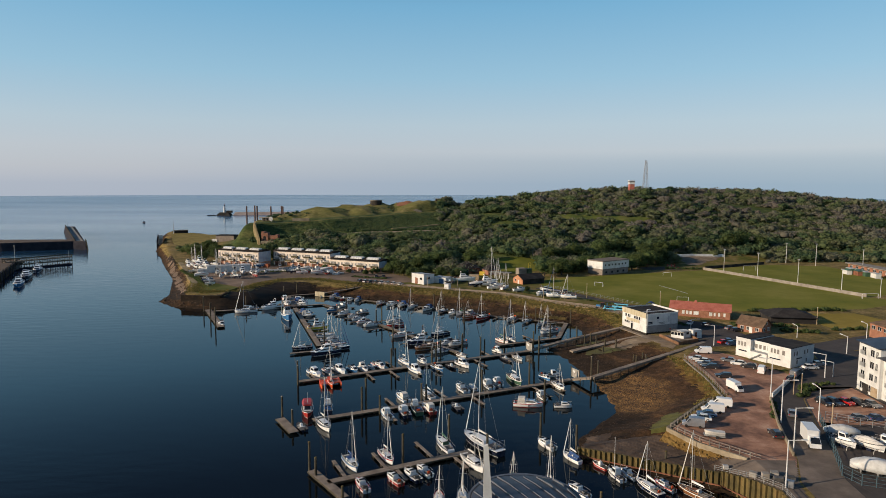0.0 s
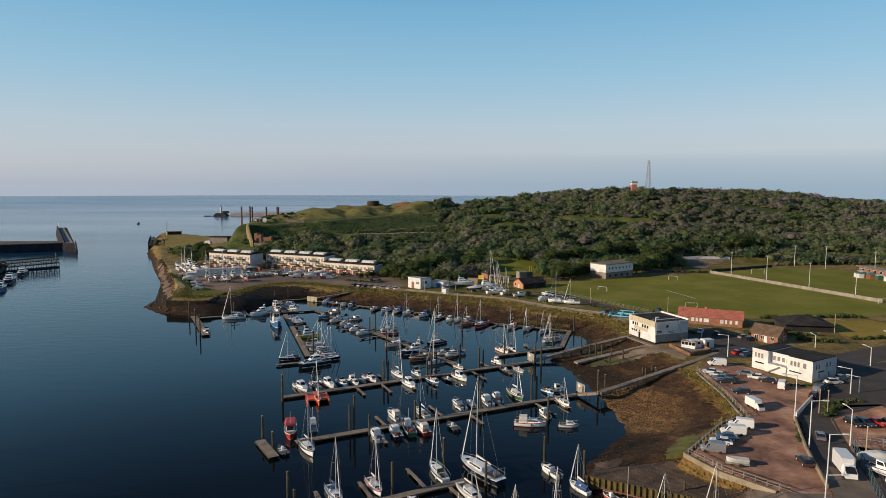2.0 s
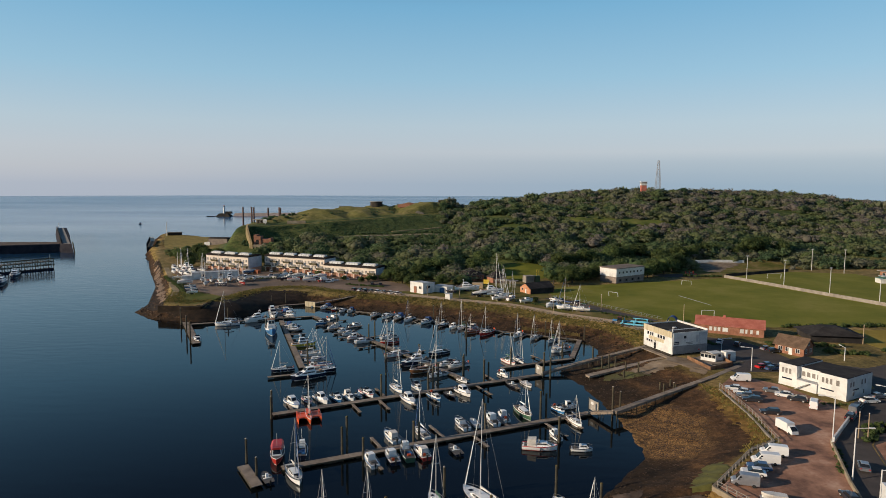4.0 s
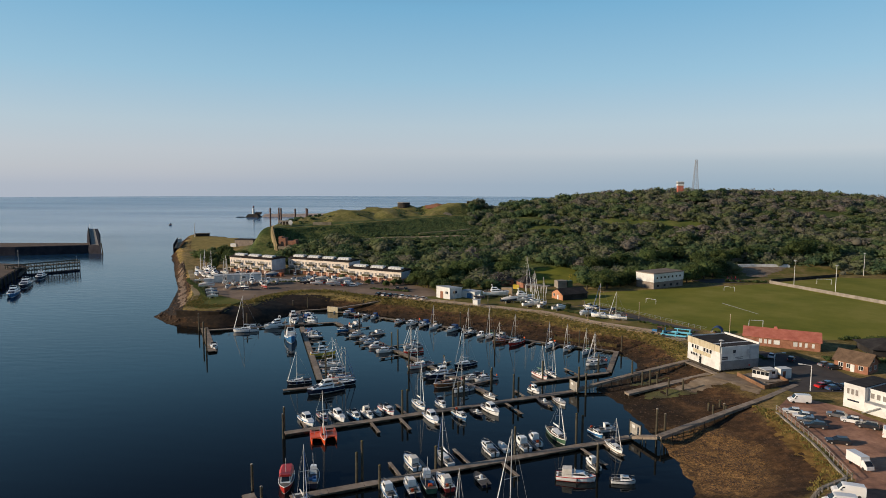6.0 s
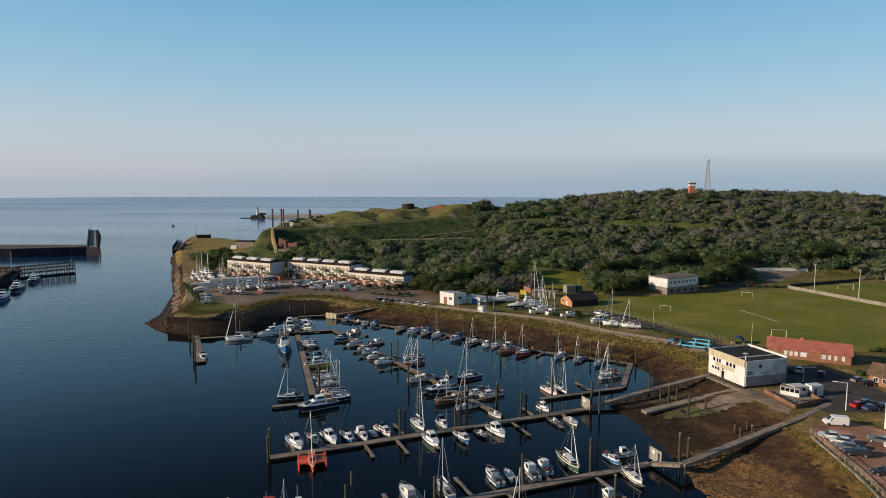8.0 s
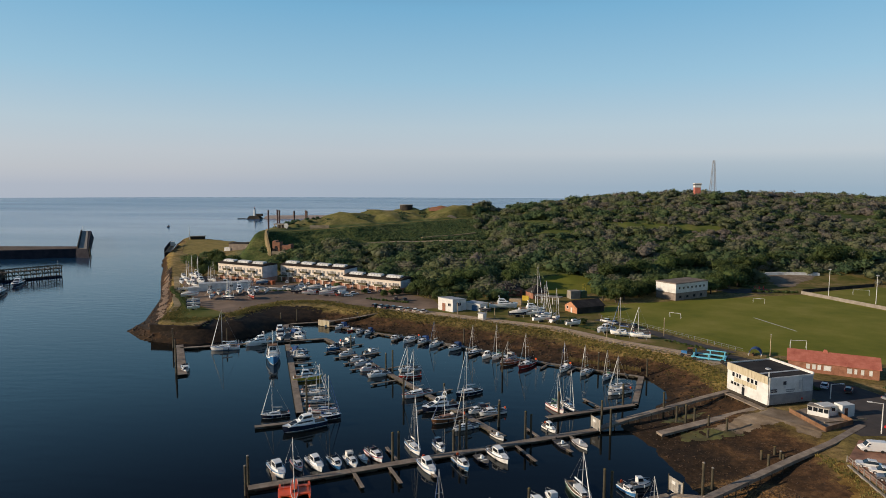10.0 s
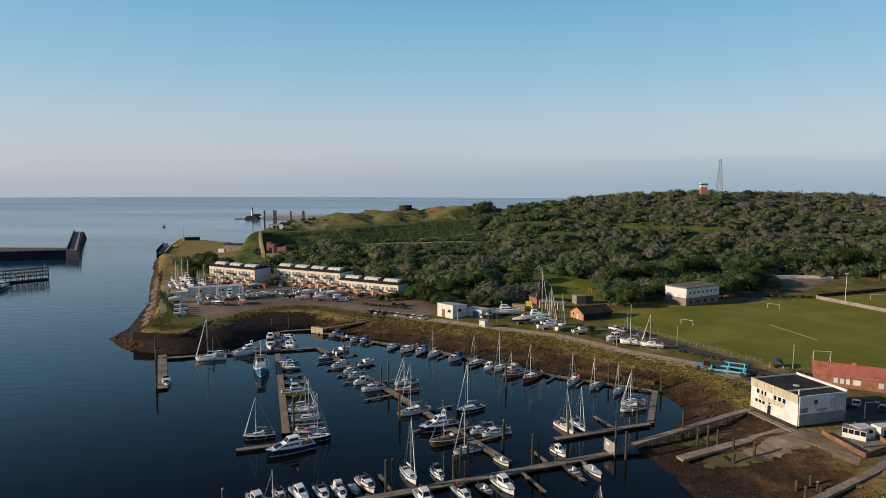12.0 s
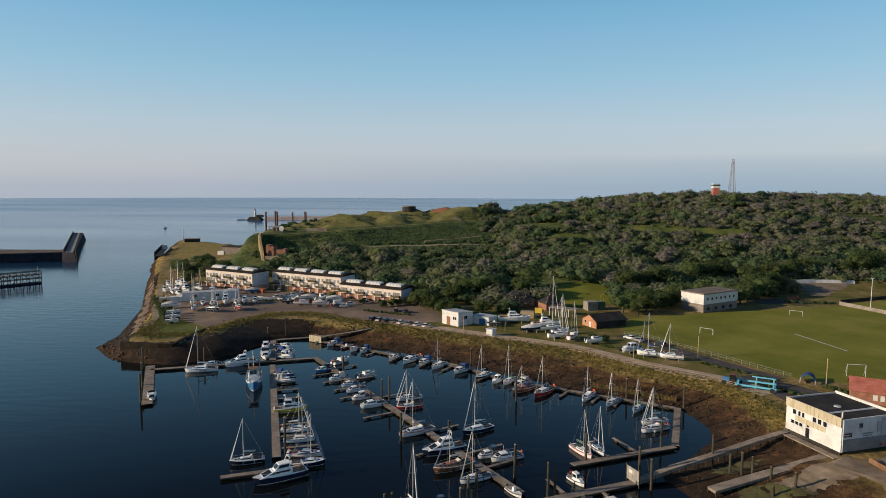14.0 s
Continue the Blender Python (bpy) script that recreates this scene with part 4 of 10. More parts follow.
# ---- woods ----
def leaf_tree(rng, radius, height, leaves, lobes, spray=1.0):
    """One crown: uneven lobes, each a dark core with many small leaf sprays on it. Base at 0."""
    v, f = [], []
    ico = [(0, 0, 1)] + [(math.cos(a * 1.2566) * 0.894, math.sin(a * 1.2566) * 0.894, 0.447) for a in range(5)] + \
          [(math.cos(a * 1.2566 + 0.628) * 0.894, math.sin(a * 1.2566 + 0.628) * 0.894, -0.447) for a in range(5)] + [(0, 0, -1)]
    tri = [(0, i + 1, (i + 1) % 5 + 1) for i in range(5)] + [(i + 1, i + 6, (i + 1) % 5 + 1) for i in range(5)] + \
          [(i + 6, (i + 1) % 5 + 6, (i + 1) % 5 + 1) for i in range(5)] + [(11, (i + 1) % 5 + 6, i + 6) for i in range(5)]
    for k in range(lobes):
        a, d = rng.uniform(0, 6.28), radius * (0.0 if k == 0 else rng.uniform(0.35, 0.75))
        r = radius * (rng.uniform(0.6, 0.75) if k == 0 else rng.uniform(0.35, 0.6))
        c = np.array((math.cos(a) * d, math.sin(a) * d, height * (0.62 if k == 0 else rng.uniform(0.3, 0.7))))
        squash = rng.uniform(0.7, 0.95)
        n = len(v)
        for p in ico:
            q = np.array(p) * r * 0.80 * rng.uniform(0.8, 1.1)
            v.append(tuple(c + q * (1, 1, squash)))
        f += [tuple(i + n for i in t) for t in tri]
        for _ in range(leaves // lobes):
            d3 = np.array([rng.gauss(0, 1), rng.gauss(0, 1), rng.gauss(0.35, 1)])
            d3 /= np.linalg.norm(d3) + 1e-9
            p = c + d3 * r * (1, 1, squash) * rng.uniform(0.84, 1.16)
            nrm = d3 + np.array([rng.gauss(0, 0.5) for _ in range(3)])
            nrm /= np.linalg.norm(nrm) + 1e-9
            u = np.cross(nrm, [rng.gauss(0, 1) for _ in range(3)])
            u /= np.linalg.norm(u) + 1e-9
            w = np.cross(nrm, u)
            s = radius * rng.uniform(0.08, 0.17) * spray
            n = len(v)
            v += [tuple(p + u * s), tuple(p - u * s * 0.5 + w * s * 0.8 + nrm * s * 0.3), tuple(p - u * s * 0.5 - w * s * 0.8 - nrm * s * 0.1)]
            f.append((n, n + 1, n + 2))
    return np.array(v, float), np.array(f, int)


def scatter(name, spots, templates, material, label, category, tall=1.0):
    """Many crowns joined into one mesh. spots: x, y, z, size."""
    rng = random.Random(len(spots))
    vs, fs, tints, n = [], [], [], 0
    for x, y, z, s, *hue in spots:
        v, f = templates[rng.randrange(len(templates))]
        a = rng.uniform(0, 6.28)
        c, d = math.cos(a), math.sin(a)
        q = np.stack([v[:, 0] * c - v[:, 1] * d, v[:, 0] * d + v[:, 1] * c, v[:, 2] * rng.uniform(0.85, 1.15) * tall], 1) * s
        vs.append(q + (x, y, z))
        fs.append(f + n)
        tints.append(np.full(len(f), hue[0] if hue else rng.uniform(0.28, 0.74)))
        n += len(v)
    v, f = np.concatenate(vs), np.concatenate(fs)
    me = bpy.data.meshes.new(name)
    me.vertices.add(len(v))
    me.vertices.foreach_set("co", v.ravel())
    me.loops.add(f.size)
    me.loops.foreach_set("vertex_index", f.ravel())
    me.polygons.add(len(f))
    me.polygons.foreach_set("loop_start", np.arange(0, f.size, 3))
    me.update(calc_edges=True)
    me.attributes.new("tint", "FLOAT", "FACE").data.foreach_set("value", np.concatenate(tints))
    me.materials.append(material)
    return tagged(new(name, me), label, category, kind="stuff")


wood_rng = random.Random(11)
CROWNS = [leaf_tree(wood_rng, 1.0, wood_rng.uniform(0.85, 1.2), 230, wood_rng.choice((5, 6, 7))) for _ in range(14)]
SHRUBS = [leaf_tree(wood_rng, 1.0, 0.95, 44, 2) for _ in range(8)]


def on_woods(x, y):
    """Whether the hill carries trees there."""
    f, r = np.interp(x, FOOT_X, FOOT_Y), np.interp(x, RIDGE_X, RIDGE_Y)
    up = (y - f) / (r - f)
    if up < -0.02 or up > 1.3:
        return False
    if -150 < x < 2 and y > np.interp(x, BANK_X, BANK_Y) - 4:
        return False
    if x < -128 and y > 412 + (x + 150) * 0.5:
        return False
    return True


spots, shrubs = [], []
for iy in range(0, 72):
    for ix in range(0, 222):
        x = -175 + ix * 4.5 + wood_rng.uniform(-2.8, 2.8)
        y = 325 + iy * 4.7 + wood_rng.uniform(-2.8, 2.8)
        if x > 330 and (ix + iy) % 2:
            continue
        if not on_woods(x, y):
            continue
        if abs(x) > (y + 5) * 0.8 + 30:
            continue
        if wood_rng.random() < 0.03:
            continue
        clearing = math.sin(x / 37.0 + 1.0) + math.sin(y / 19.0 + x / 60.0)
        if clearing > 1.8 or within(STRIP, x, y) or within(GLADE, x, y) or within(LAWN, x, y) or within(SKATE, x, y):
            continue
        if 70 < x < 102 and y < 364:
            continue
        if 12 < x < 52 and y < 350:
            continue
        foot, ridge = np.interp(x, FOOT_X, FOOT_Y), np.interp(x, RIDGE_X, RIDGE_Y)
        up = (y - foot) / (ridge - foot)
        low = up < 0.3 + 0.12 * math.sin(x / 23.0)
        s = wood_rng.choice((2.4, 3.2, 4.2, 5.2, 6.8) if low else (1.5, 1.9, 2.4, 3.0, 4.2)) * wood_rng.uniform(0.85, 1.15) * (1.25 if x > 330 else 1)
        if not low and wood_rng.random() < 0.25:
            s *= 1.5
        # only low growth below the fort's path
        if -88 < x < -8:
            py = float(np.interp(x, (-80, -60, -19, 0), (459, 465, 472.5, 477)))
            if py - 46 < y < py:
                s = min(s, (17.0 + 0.085 * (py - y) - float(land_height(x, y))) / 0.95)
                if s < 0.8:
                    continue
        # clumps of one kind stand together; brown scrub on the upper landward slope, paled for haze
        kind = 0.47 - 0.03 * low + 0.15 * float(rough(x, y, 26, 4)) + 0.16 * smooth((x - 20) / 150) * smooth(up * 1.8) + wood_rng.gauss(0, 0.12)
        hue = float(np.clip(kind, 0.26, 0.76))
        spots.append((x, y, float(land_height(x, y)) - 0.12 * s, s, hue))
        # low shrubs close the gaps between the crowns
        if x < 330 and wood_rng.random() < 0.45:
            x, y = x + wood_rng.uniform(1.5, 3.0), y + wood_rng.uniform(-3.0, -1.0)
            shrubs.append((x, y, float(land_height(x, y)) - 0.3, wood_rng.uniform(1.0, 2.2), float(np.clip(hue + wood_rng.gauss(0.02, 0.08), 0.26, 0.76))))
for i in range(150):
    x = wood_rng.uniform(-200, -158)
    y = wood_rng.uniform(432, 475) + (-180 - x) * 0.9
    spots.append((x, y, LAND_Z - 0.4, wood_rng.uniform(1.4, 3.0), wood_rng.uniform(0.28, 0.5)))
# dark scrub added to imitate the shaded slope at the hill's seaward end
for i in range(240):
    x, y = wood_rng.uniform(-166, -122), wood_rng.uniform(480, 535)
    if y < np.interp(x, LEDGE_X, LEDGE_Y) + 30 or (x > -140 and wood_rng.random() < 0.6):
        continue
    if wood_rng.random() < 0.9:
        spots.append((x, y, float(land_height(x, y)) - 0.4, wood_rng.uniform(0.9, 1.9), wood_rng.uniform(0.26, 0.4)))
for i in range(60):
    spots.append((wood_rng.uniform(143, 172), wood_rng.uniform(538, 556), float(land_height(157, 548)) + 0.3, wood_rng.uniform(2.0, 3.2), wood_rng.uniform(0.35, 0.65)))
for i in range(16):
    x, y = 157 + wood_rng.uniform(-9, 9), wood_rng.uniform(551, 557)
    spots.append((x, y, float(land_height(x, y)) + 0.4, wood_rng.uniform(5.6, 6.6), wood_rng.uniform(0.35, 0.65)))
rough_scrub = []
BRAMBLE = [leaf_tree(wood_rng, 1.0, 0.9, 18, 1) for _ in range(8)]
for i in range(14000):
    x, y = wood_rng.uniform(-140, 4), wood_rng.uniform(432, 545)
    yb, yl = np.interp(x, BANK_X, BANK_Y), np.interp(x, LEDGE_X, LEDGE_Y)
    u = (y - yb) / (yl - yb)
    if -0.25 < u < 0.96 and (u < 0.3 or wood_rng.random() < 0.75) and not (x > -84 and abs(y - np.interp(x, (-80, -60, -19, 0), (459, 465, 472.5, 477))) < 3.2):
        rough_scrub.append((x, y, float(land_height(x, y)) - 0.35, wood_rng.uniform(0.5, 1.0) * (1.9 if u < 0.12 and wood_rng.random() < 0.5 else 1.0), wood_rng.uniform(0.28, 0.46)))
for mx, my, mh, rx, ry in MOUNDS:
    # dark growth on the shaded landward flanks of the mounds
    for i in range(16):
        x, y = mx + rx * wood_rng.uniform(0.5, 0.95), my + ry * wood_rng.uniform(-0.75, 0.1)
        if y > np.interp(x, LEDGE_X, LEDGE_Y) + 8 and mx < -50:
            rough_scrub.append((x, y, float(land_height(x, y)) - 0.4, wood_rng.uniform(0.7, 1.5), wood_rng.uniform(0.26, 0.36)))
big_scrub = []
for i in range(70):
    x, y = wood_rng.uniform(-12, 6), wood_rng.uniform(505, 560)
    big_scrub.append((x, y, float(land_height(x, y)) - 0.4, wood_rng.uniform(2.5, 4.5)))
scatter("thicket", big_scrub, CROWNS, M_LEAF, "dark tree thicket at the end of the fort ridge", "trees")
scatter("bramble_scrub", rough_scrub, BRAMBLE, M_LEAF, "low dark bramble scrub on the fort's grass bank", "scrub")
scatter("undergrowth", shrubs, SHRUBS, M_LEAF, "low scrub filling the gaps of the wood", "scrub", tall=0.8)
scatter("woodland", spots, CROWNS, M_LEAF, "dense dark green scrub woodland covering the hillside", "trees", tall=0.8)


# ---- pontoons, gangways and piles ----
def pontoon(a, b, width=2.2, label="long weathered plank pontoon floating in the marina"):
    """A floating walkway: plank deck, side rubbing strakes and floats under it."""
    (ax, ay), (bx, by) = a, b
    width *= 0.8
    n = math.hypot(bx - ax, by - ay)
    t = thing("pontoon", pose((ax + bx) / 2, (ay + by) / 2, 0, 0, 0, math.degrees(math.atan2(by - ay, bx - ax))), label, "pontoon", "marina pontoons")
    k = max(1, int(n / 6.0))
    for i in range(k):
        xm = -n / 2 + n * (i + 0.5) / k
        part("deck", Mesh().box(xm, 0, 0.50, n / k - 0.06, width, 0.10), M_PLANK, t)
        part("float", Mesh().box(xm, 0, -0.25, n / k * 0.6, width * 0.85, 0.72), M_DARKWALL, t)
    for s in (-1, 1):
        part("rubbing_strake", Mesh().box(0, s * (width / 2 + 0.06), 0.32, n, 0.12, 0.24), M_PILE, t)
    return t


def finger(x, y, deg, length=6.5):
    a = radians(deg)
    t = thing("finger_pontoon", pose(x + math.cos(a) * length / 2, y + math.sin(a) * length / 2, 0, 0, 0, deg), "narrow plank finger berth beside moored boats", "pontoon", "finger berths")
    part("deck", Mesh().box(0, 0, 0.42, length, 0.66, 0.09), M_PLANK, t)
    for u in (0.35, -0.2):
        part("float", Mesh().box(length * u, 0, -0.2, 1.0, 0.7, 0.6), M_DARKWALL, t)


for a, b, w in [((-22.5, 105.6), (3.0, 119.2), 1.9), ((-26.3, 110.2), (-18.6, 100.2), 2.0), ((-31.5, 135.0), (31.5, 165.9), 2.2), ((-39, 135.8), (-33.8, 127.8), 2.4),
                ((-41.2, 162.3), (24.2, 195.2), 2.2), ((-55.5, 269.6), (3.6, 189.2), 2.0), ((-79, 297), (-67.6, 264.4), 2.4), ((-66.6, 261.6), (-43.3, 199.2), 2.0),
                ((-99.5, 253.2), (-55.5, 270.5), 2.0), ((-101.6, 257.0), (-84.6, 225.4), 3.0), ((-50.5, 189.9), (-42.6, 193.4), 1.6), ((13.6, 201.4), (35.6, 212.1), 1.8),
                ((35.8, 212.6), (42.6, 235.6), 1.8), ((-64, 293.0), (-8, 263.2), 1.6), ((-8, 263.0), (1.0, 254.2), 1.6), ((1.2, 254.0), (42, 235.6), 1.5), ((-76.5, 291.2), (-65, 296.2), 2.0)]:
    pontoon(a, b, w)
# berths along the three parallel rows
for x, y, d, n in [(-19.5, 107.4, 117, 8), (-12.5, 111.0, 117, 8), (-4.0, 115.6, 117, 9), (-0.5, 117.2, -63, 6), (-11, 111.4, -63, 5), (-16.5, 142.2, -63, 8), (-13.8, 143.8, 117, 7),
                   (-8.8, 146.3, 117, 7), (-1.5, 150.0, 117, 8), (4.0, 152.3, -63, 7), (12.5, 156.6, 117, 7), (20.0, 160.0, -63, 9), (25, 162.6, -63, 7), (-37, 164.6, 117, 7), (-24.5, 170.6, -63, 7),
                   (-18.5, 173.7, -63, 8), (-16.5, 174.8, 117, 8), (-12.6, 176.6, -63, 8), (-7.2, 179.4, -63, 7), (5.6, 185.8, -63, 9), (13.5, 189.9, -63, 8), (11.6, 188.8, 117, 7), (17.2, 191.8, -63, 7),
                   (-24.5, 226.5, -144, 8), (-15.5, 215.0, 37, 8), (-10, 207.6, -144, 8), (-7.5, 204.0, 37, 10), (-3.4, 198.2, 37, 8), (-5.5, 201.0, -144, 8), (-46, 256.5, -144, 7), (-41.5, 250.5, -144, 7),
                   (-37, 244.6, -144, 7), (-33, 239.0, -144, 8), (-48.0, 259.6, 37, 8), (-40.5, 249.4, 37, 8), (-30.5, 235.6, 37, 9), (-63.4, 251.0, 20, 7), (-61.0, 244.8, 20, 7), (-58.6, 238.4, 20, 7), (-56.2, 232.2, 20, 7),
                   (-53.4, 224.8, 20, 7), (-49.8, 215.4, 20, 8), (-47.4, 209.0, 20, 8), (-45.2, 203.2, 20, 9), (21.5, 205.6, 117, 6), (27.5, 208.5, 117, 8), (-39, 279.8, -118, 5), (-30, 275.2, -118, 6),
                   (-20.5, 270.2, -118, 6), (-13.5, 266.5, -118, 6), (-2.5, 257.8, -125, 6), (18, 246.6, -118, 6), (25.5, 243.2, -118, 6), (30.5, 241.0, -118, 6)]:
    finger(x, y, d, n)


def gangway(pts, width=1.4, label="long timber gangway rising from the pontoon to the yard", rail=True, thick=0.22):
    """A sloping footway from the pontoons to the quay. pts: x, y, z."""
    t = thing("gangway", pose(0, 0, 0), label, "gangway")
    deck = Mesh()
    for (x0, y0, z0), (x1, y1, z1) in zip(pts[:-1], pts[1:]):
        d = Vector((x1 - x0, y1 - y0, 0)).normalized()
        s = Vector((-d.y, d.x, 0)) * width / 2
        a, b = Vector((x0, y0, z0)), Vector((x1, y1, z1))
        lo, hi = Vector((0, 0, 0.22 - thick)), Vector((0, 0, 0.22))
        deck.loft([[a - s + lo, a + s + lo, a + s + hi, a - s + hi], [b - s + lo, b + s + lo, b + s + hi, b - s + hi]])
        n = max(2, int((b - a).length / 3))
        for i in range(n):
            p = a.lerp(b, i / n)
            for q in (p - s * 0.95, p + s * 0.95):
                gz = float(ground_height(q.x, q.y))
                part("post", Mesh().tube((q.x, q.y, min(gz, q.z) - 0.3), (q.x, q.y, q.z + (0.5 if rail else 0.0)), 0.09, n=6), M_PILE, t)
        if rail:
            for sg in (-1, 1):
                part("rail", Mesh().tube(a + s * sg * 0.95 + Vector((0, 0, 0.65)), b + s * sg * 0.95 + Vector((0, 0, 0.65)), 0.06, n=5), M_PILE, t)
    part("deck", deck, M_PLANK, t)


gangway([(31.5, 165.9, 0.6), (36.1, 161.6, 2.4), (55.5, 175.6, 3.4), (66.2, 182.4, 4.3), (77.0, 192.0, 4.4)], rail=False, thick=0.6)
gangway([(24.2, 195.2, 0.65), (31.0, 199.0, 1.6), (39.3, 202.7, 2.7), (51.0, 210.0, 3.4), (58.4, 213.4, 4.2)], rail=False, thick=0.6)
gangway([(36.3, 191.9, 1.25), (62.6, 203.6, 3.8)], 2.0, "broad pale concrete slipway walk across the mud", rail=False, thick=0.5)
gangway([(-60.5, 293.5, 1.4), (-50, 297, 2.6), (-39.0, 302.0, 4.3)], 1.5, "timber gangway sloping over the muddy bank")


def pile(x, y, z, r=0.25, base=-1.5):
    t = thing("mooring_pile", pose(x, y, 0), "tall dark weedy timber mooring pile in the water", "pile", "mooring piles")
    part("shaft", Mesh().tube((0, 0, base), (0, 0, z - 0.12), r * 1.05, r * 0.9, 10), M_PILE, t)
    part("cap", Mesh().tube((0, 0, z - 0.12), (0, 0, z), r * 1.05, r * 0.6, 10), M_CONCRETE if (int(x * 7 + y) % 3 == 0) else M_WEED, t)


for x, y, z in [(-39.1, 138.1, 4.9), (-35.2, 131.8, 4.1), (-41.9, 164.3, 5.6), (-41.0, 160.8, 5.4), (-21.5, 141.6, 6.0), (-20.6, 142.0, 8.0), (-17.2, 140.4, 4.4), (-17.9, 175.8, 6.1), (-16.8, 176.4, 6.1),
                (-9.9, 114.2, 6.0), (-1.3, 126.2, 5.4), (-8.0, 148.2, 4.8), (-6.9, 148.8, 4.4), (8.1, 188.9, 6.4), (9.3, 189.3, 5.6), (6.9, 155.2, 6.2), (19.6, 161.4, 7.0), (20.9, 161.9, 6.4), (21.9, 149.7, 5.6),
                (17.7, 126.6, 5.7)]:
    pile(x, y, z)
for x, y, z in [(24.1, 121.4, 5.2), (-26.9, 111.2, 5.6), (-25.1, 108.2, 4.0), (-18.8, 99.4, 3.0), (2.8, 199.5, 5.0), (6.2, 118.2, 4.5), (-6.5, 181.2, 5.0), (-5.3, 181.9, 6.5), (-4.0, 182.5, 6.9), (36.5, 164.8, 7.2),
                (38.8, 167.0, 5.4), (38.7, 112.2, 4.0), (23.5, 97.9, 3.2), (-20.7, 211.0, 6.1), (-10.6, 210.6, 4.9), (2.6, 196.0, 5.3), (16.6, 204.4, 5.7), (32.9, 212.5, 5.5), (25.3, 197.6, 6.2), (26.5, 193.6, 5.7)]:
    pile(x, y, z)
for x, y, z in [(44.4, 236.9, 5.4), (31.9, 242.4, 5.4), (-8.2, 264.8, 6.3), (4.1, 238.0, 6.2), (-87.8, 228.2, 7.2), (-102.5, 254.7, 6.5), (-93.8, 239.3, 6.8), (-42.0, 200.4, 8.3), (-44.1, 256.3, 5.4), (-29.4, 236.4, 5.2),
                (-26.9, 233.0, 6.9), (-86.8, 260.3, 5.6), (-79.8, 294.0, 4.3), (-73.8, 294.7, 5.6), (-50.8, 298.3, 4.2), (40.2, 203.6, 6.6), (41.8, 199.0, 4.9), (43.5, 198.0, 5.7), (45.2, 197.6, 5.2), (51.3, 174.8, 4.8),
                (55.1, 178.6, 4.0), (49.8, 191.3, 5.4), (45.6, 189.9, 3.5), (51.6, 178.5, 4.0), (54.7, 180.2, 4.2), (55.3, 177.9, 3.6), (47.5, 195.4, 4.4)]:
    pile(x, y, z)


def gate(x, y, deg):
    """The tall board gate at the head of a gangway."""
    t = thing("pontoon_gate", pose(x, y, 0.6, 0, 0, deg), "grey board security gate across the pontoon", "gate", "pontoon gates")
    for s in (-1, 1):
        part("post", Mesh().box(0, s * 1.75, -0.4, 0.16, 0.16, 3.3), M_PILE, t)
    for i in range(6):
        part("board", Mesh().box(0, -1.4 + i * 0.56, 0.1, 0.06, 0.53, 2.5), M_GREYBOARD, t)
    part("sign", Mesh().box(-0.06, 0.5, 1.5, 0.03, 0.9, 0.6), M_WHITE, t, "faded white notice")


gate(32.6, 166.5, 26)
gate(23.6, 195.0, 26)


# ---- boats ----
def hull_rings(L, B, free, bow_rise=0.35, stern=0.8, draft=0.35, z0=0.0):
    rings = []
    for i in range(11):
        s = i / 10.0
        if s < 0.5:
            b = B / 2 * (stern + (1 - stern) * math.sin(s * math.pi))
        else:
            b = B / 2 * max(0.02, math.cos((s - 0.5) * math.pi) ** 0.62)
        zs = z0 + free * (1 + bow_rise * s ** 2.2)
        x = -L / 2 + L * s * (0.955) + L * 0.0
        rake = L * 0.045 * s ** 3
        k = 1 - 0.15 * s
        rings.append([(x + rake, b, zs), (x + rake * 0.5, b * 0.94 * k, z0 + free * 0.4), (x, b * 0.78 * k, z0 + 0.02), (x, b * 0.35 * k, z0 - draft), (x, -b * 0.35 * k, z0 - draft),
                      (x, -b * 0.78 * k, z0 + 0.02), (x + rake * 0.5, -b * 0.94 * k, z0 + free * 0.4), (x + rake, -b, zs)])
    return rings


def hull_parts(t, L, B, free, mat, stripe, deck_mat, z0=0.0, bow_rise=0.35, stern=0.8):
    r = hull_rings(L, B, free, bow_rise, stern, z0=z0)
    part("hull", Mesh().loft(r), mat, t, smooth=False)
    top, low = [], []
    for k, ring in enumerate(r):
        f = 0.93
        top.append([(ring[0][0], ring[0][1] * f, ring[0][2] + 0.03), (ring[7][0], ring[7][1] * f, ring[7][2] + 0.03)])
    part("deck", Mesh().loft(top, caps=False, closed=False), deck_mat, t)
    gun = Mesh()
    for s in (0, 7):
        gun.loft([[(q[s][0], q[s][1] + 0.03, q[s][2] - 0.05), (q[s][0], q[s][1] - 0.03, q[s][2] - 0.05), (q[s][0], q[s][1] - 0.03, q[s][2] + 0.07), (q[s][0], q[s][1] + 0.03, q[s][2] + 0.07)] for q in r])
    part("gunwale", gun, stripe, t)
    boot = Mesh()
    for a, b in ((1, 2), (6, 5)):
        boot.loft([[(q[b][0], q[b][1] * 1.03, q[b][2]), (q[b][0] * 0.7 + q[a][0] * 0.3, (q[b][1] * 0.7 + q[a][1] * 0.3) * 1.03, q[b][2] * 0.7 + q[a][2] * 0.3)] for q in r], caps=False, closed=False)
    part("boot_stripe", boot, stripe, t)
    return r


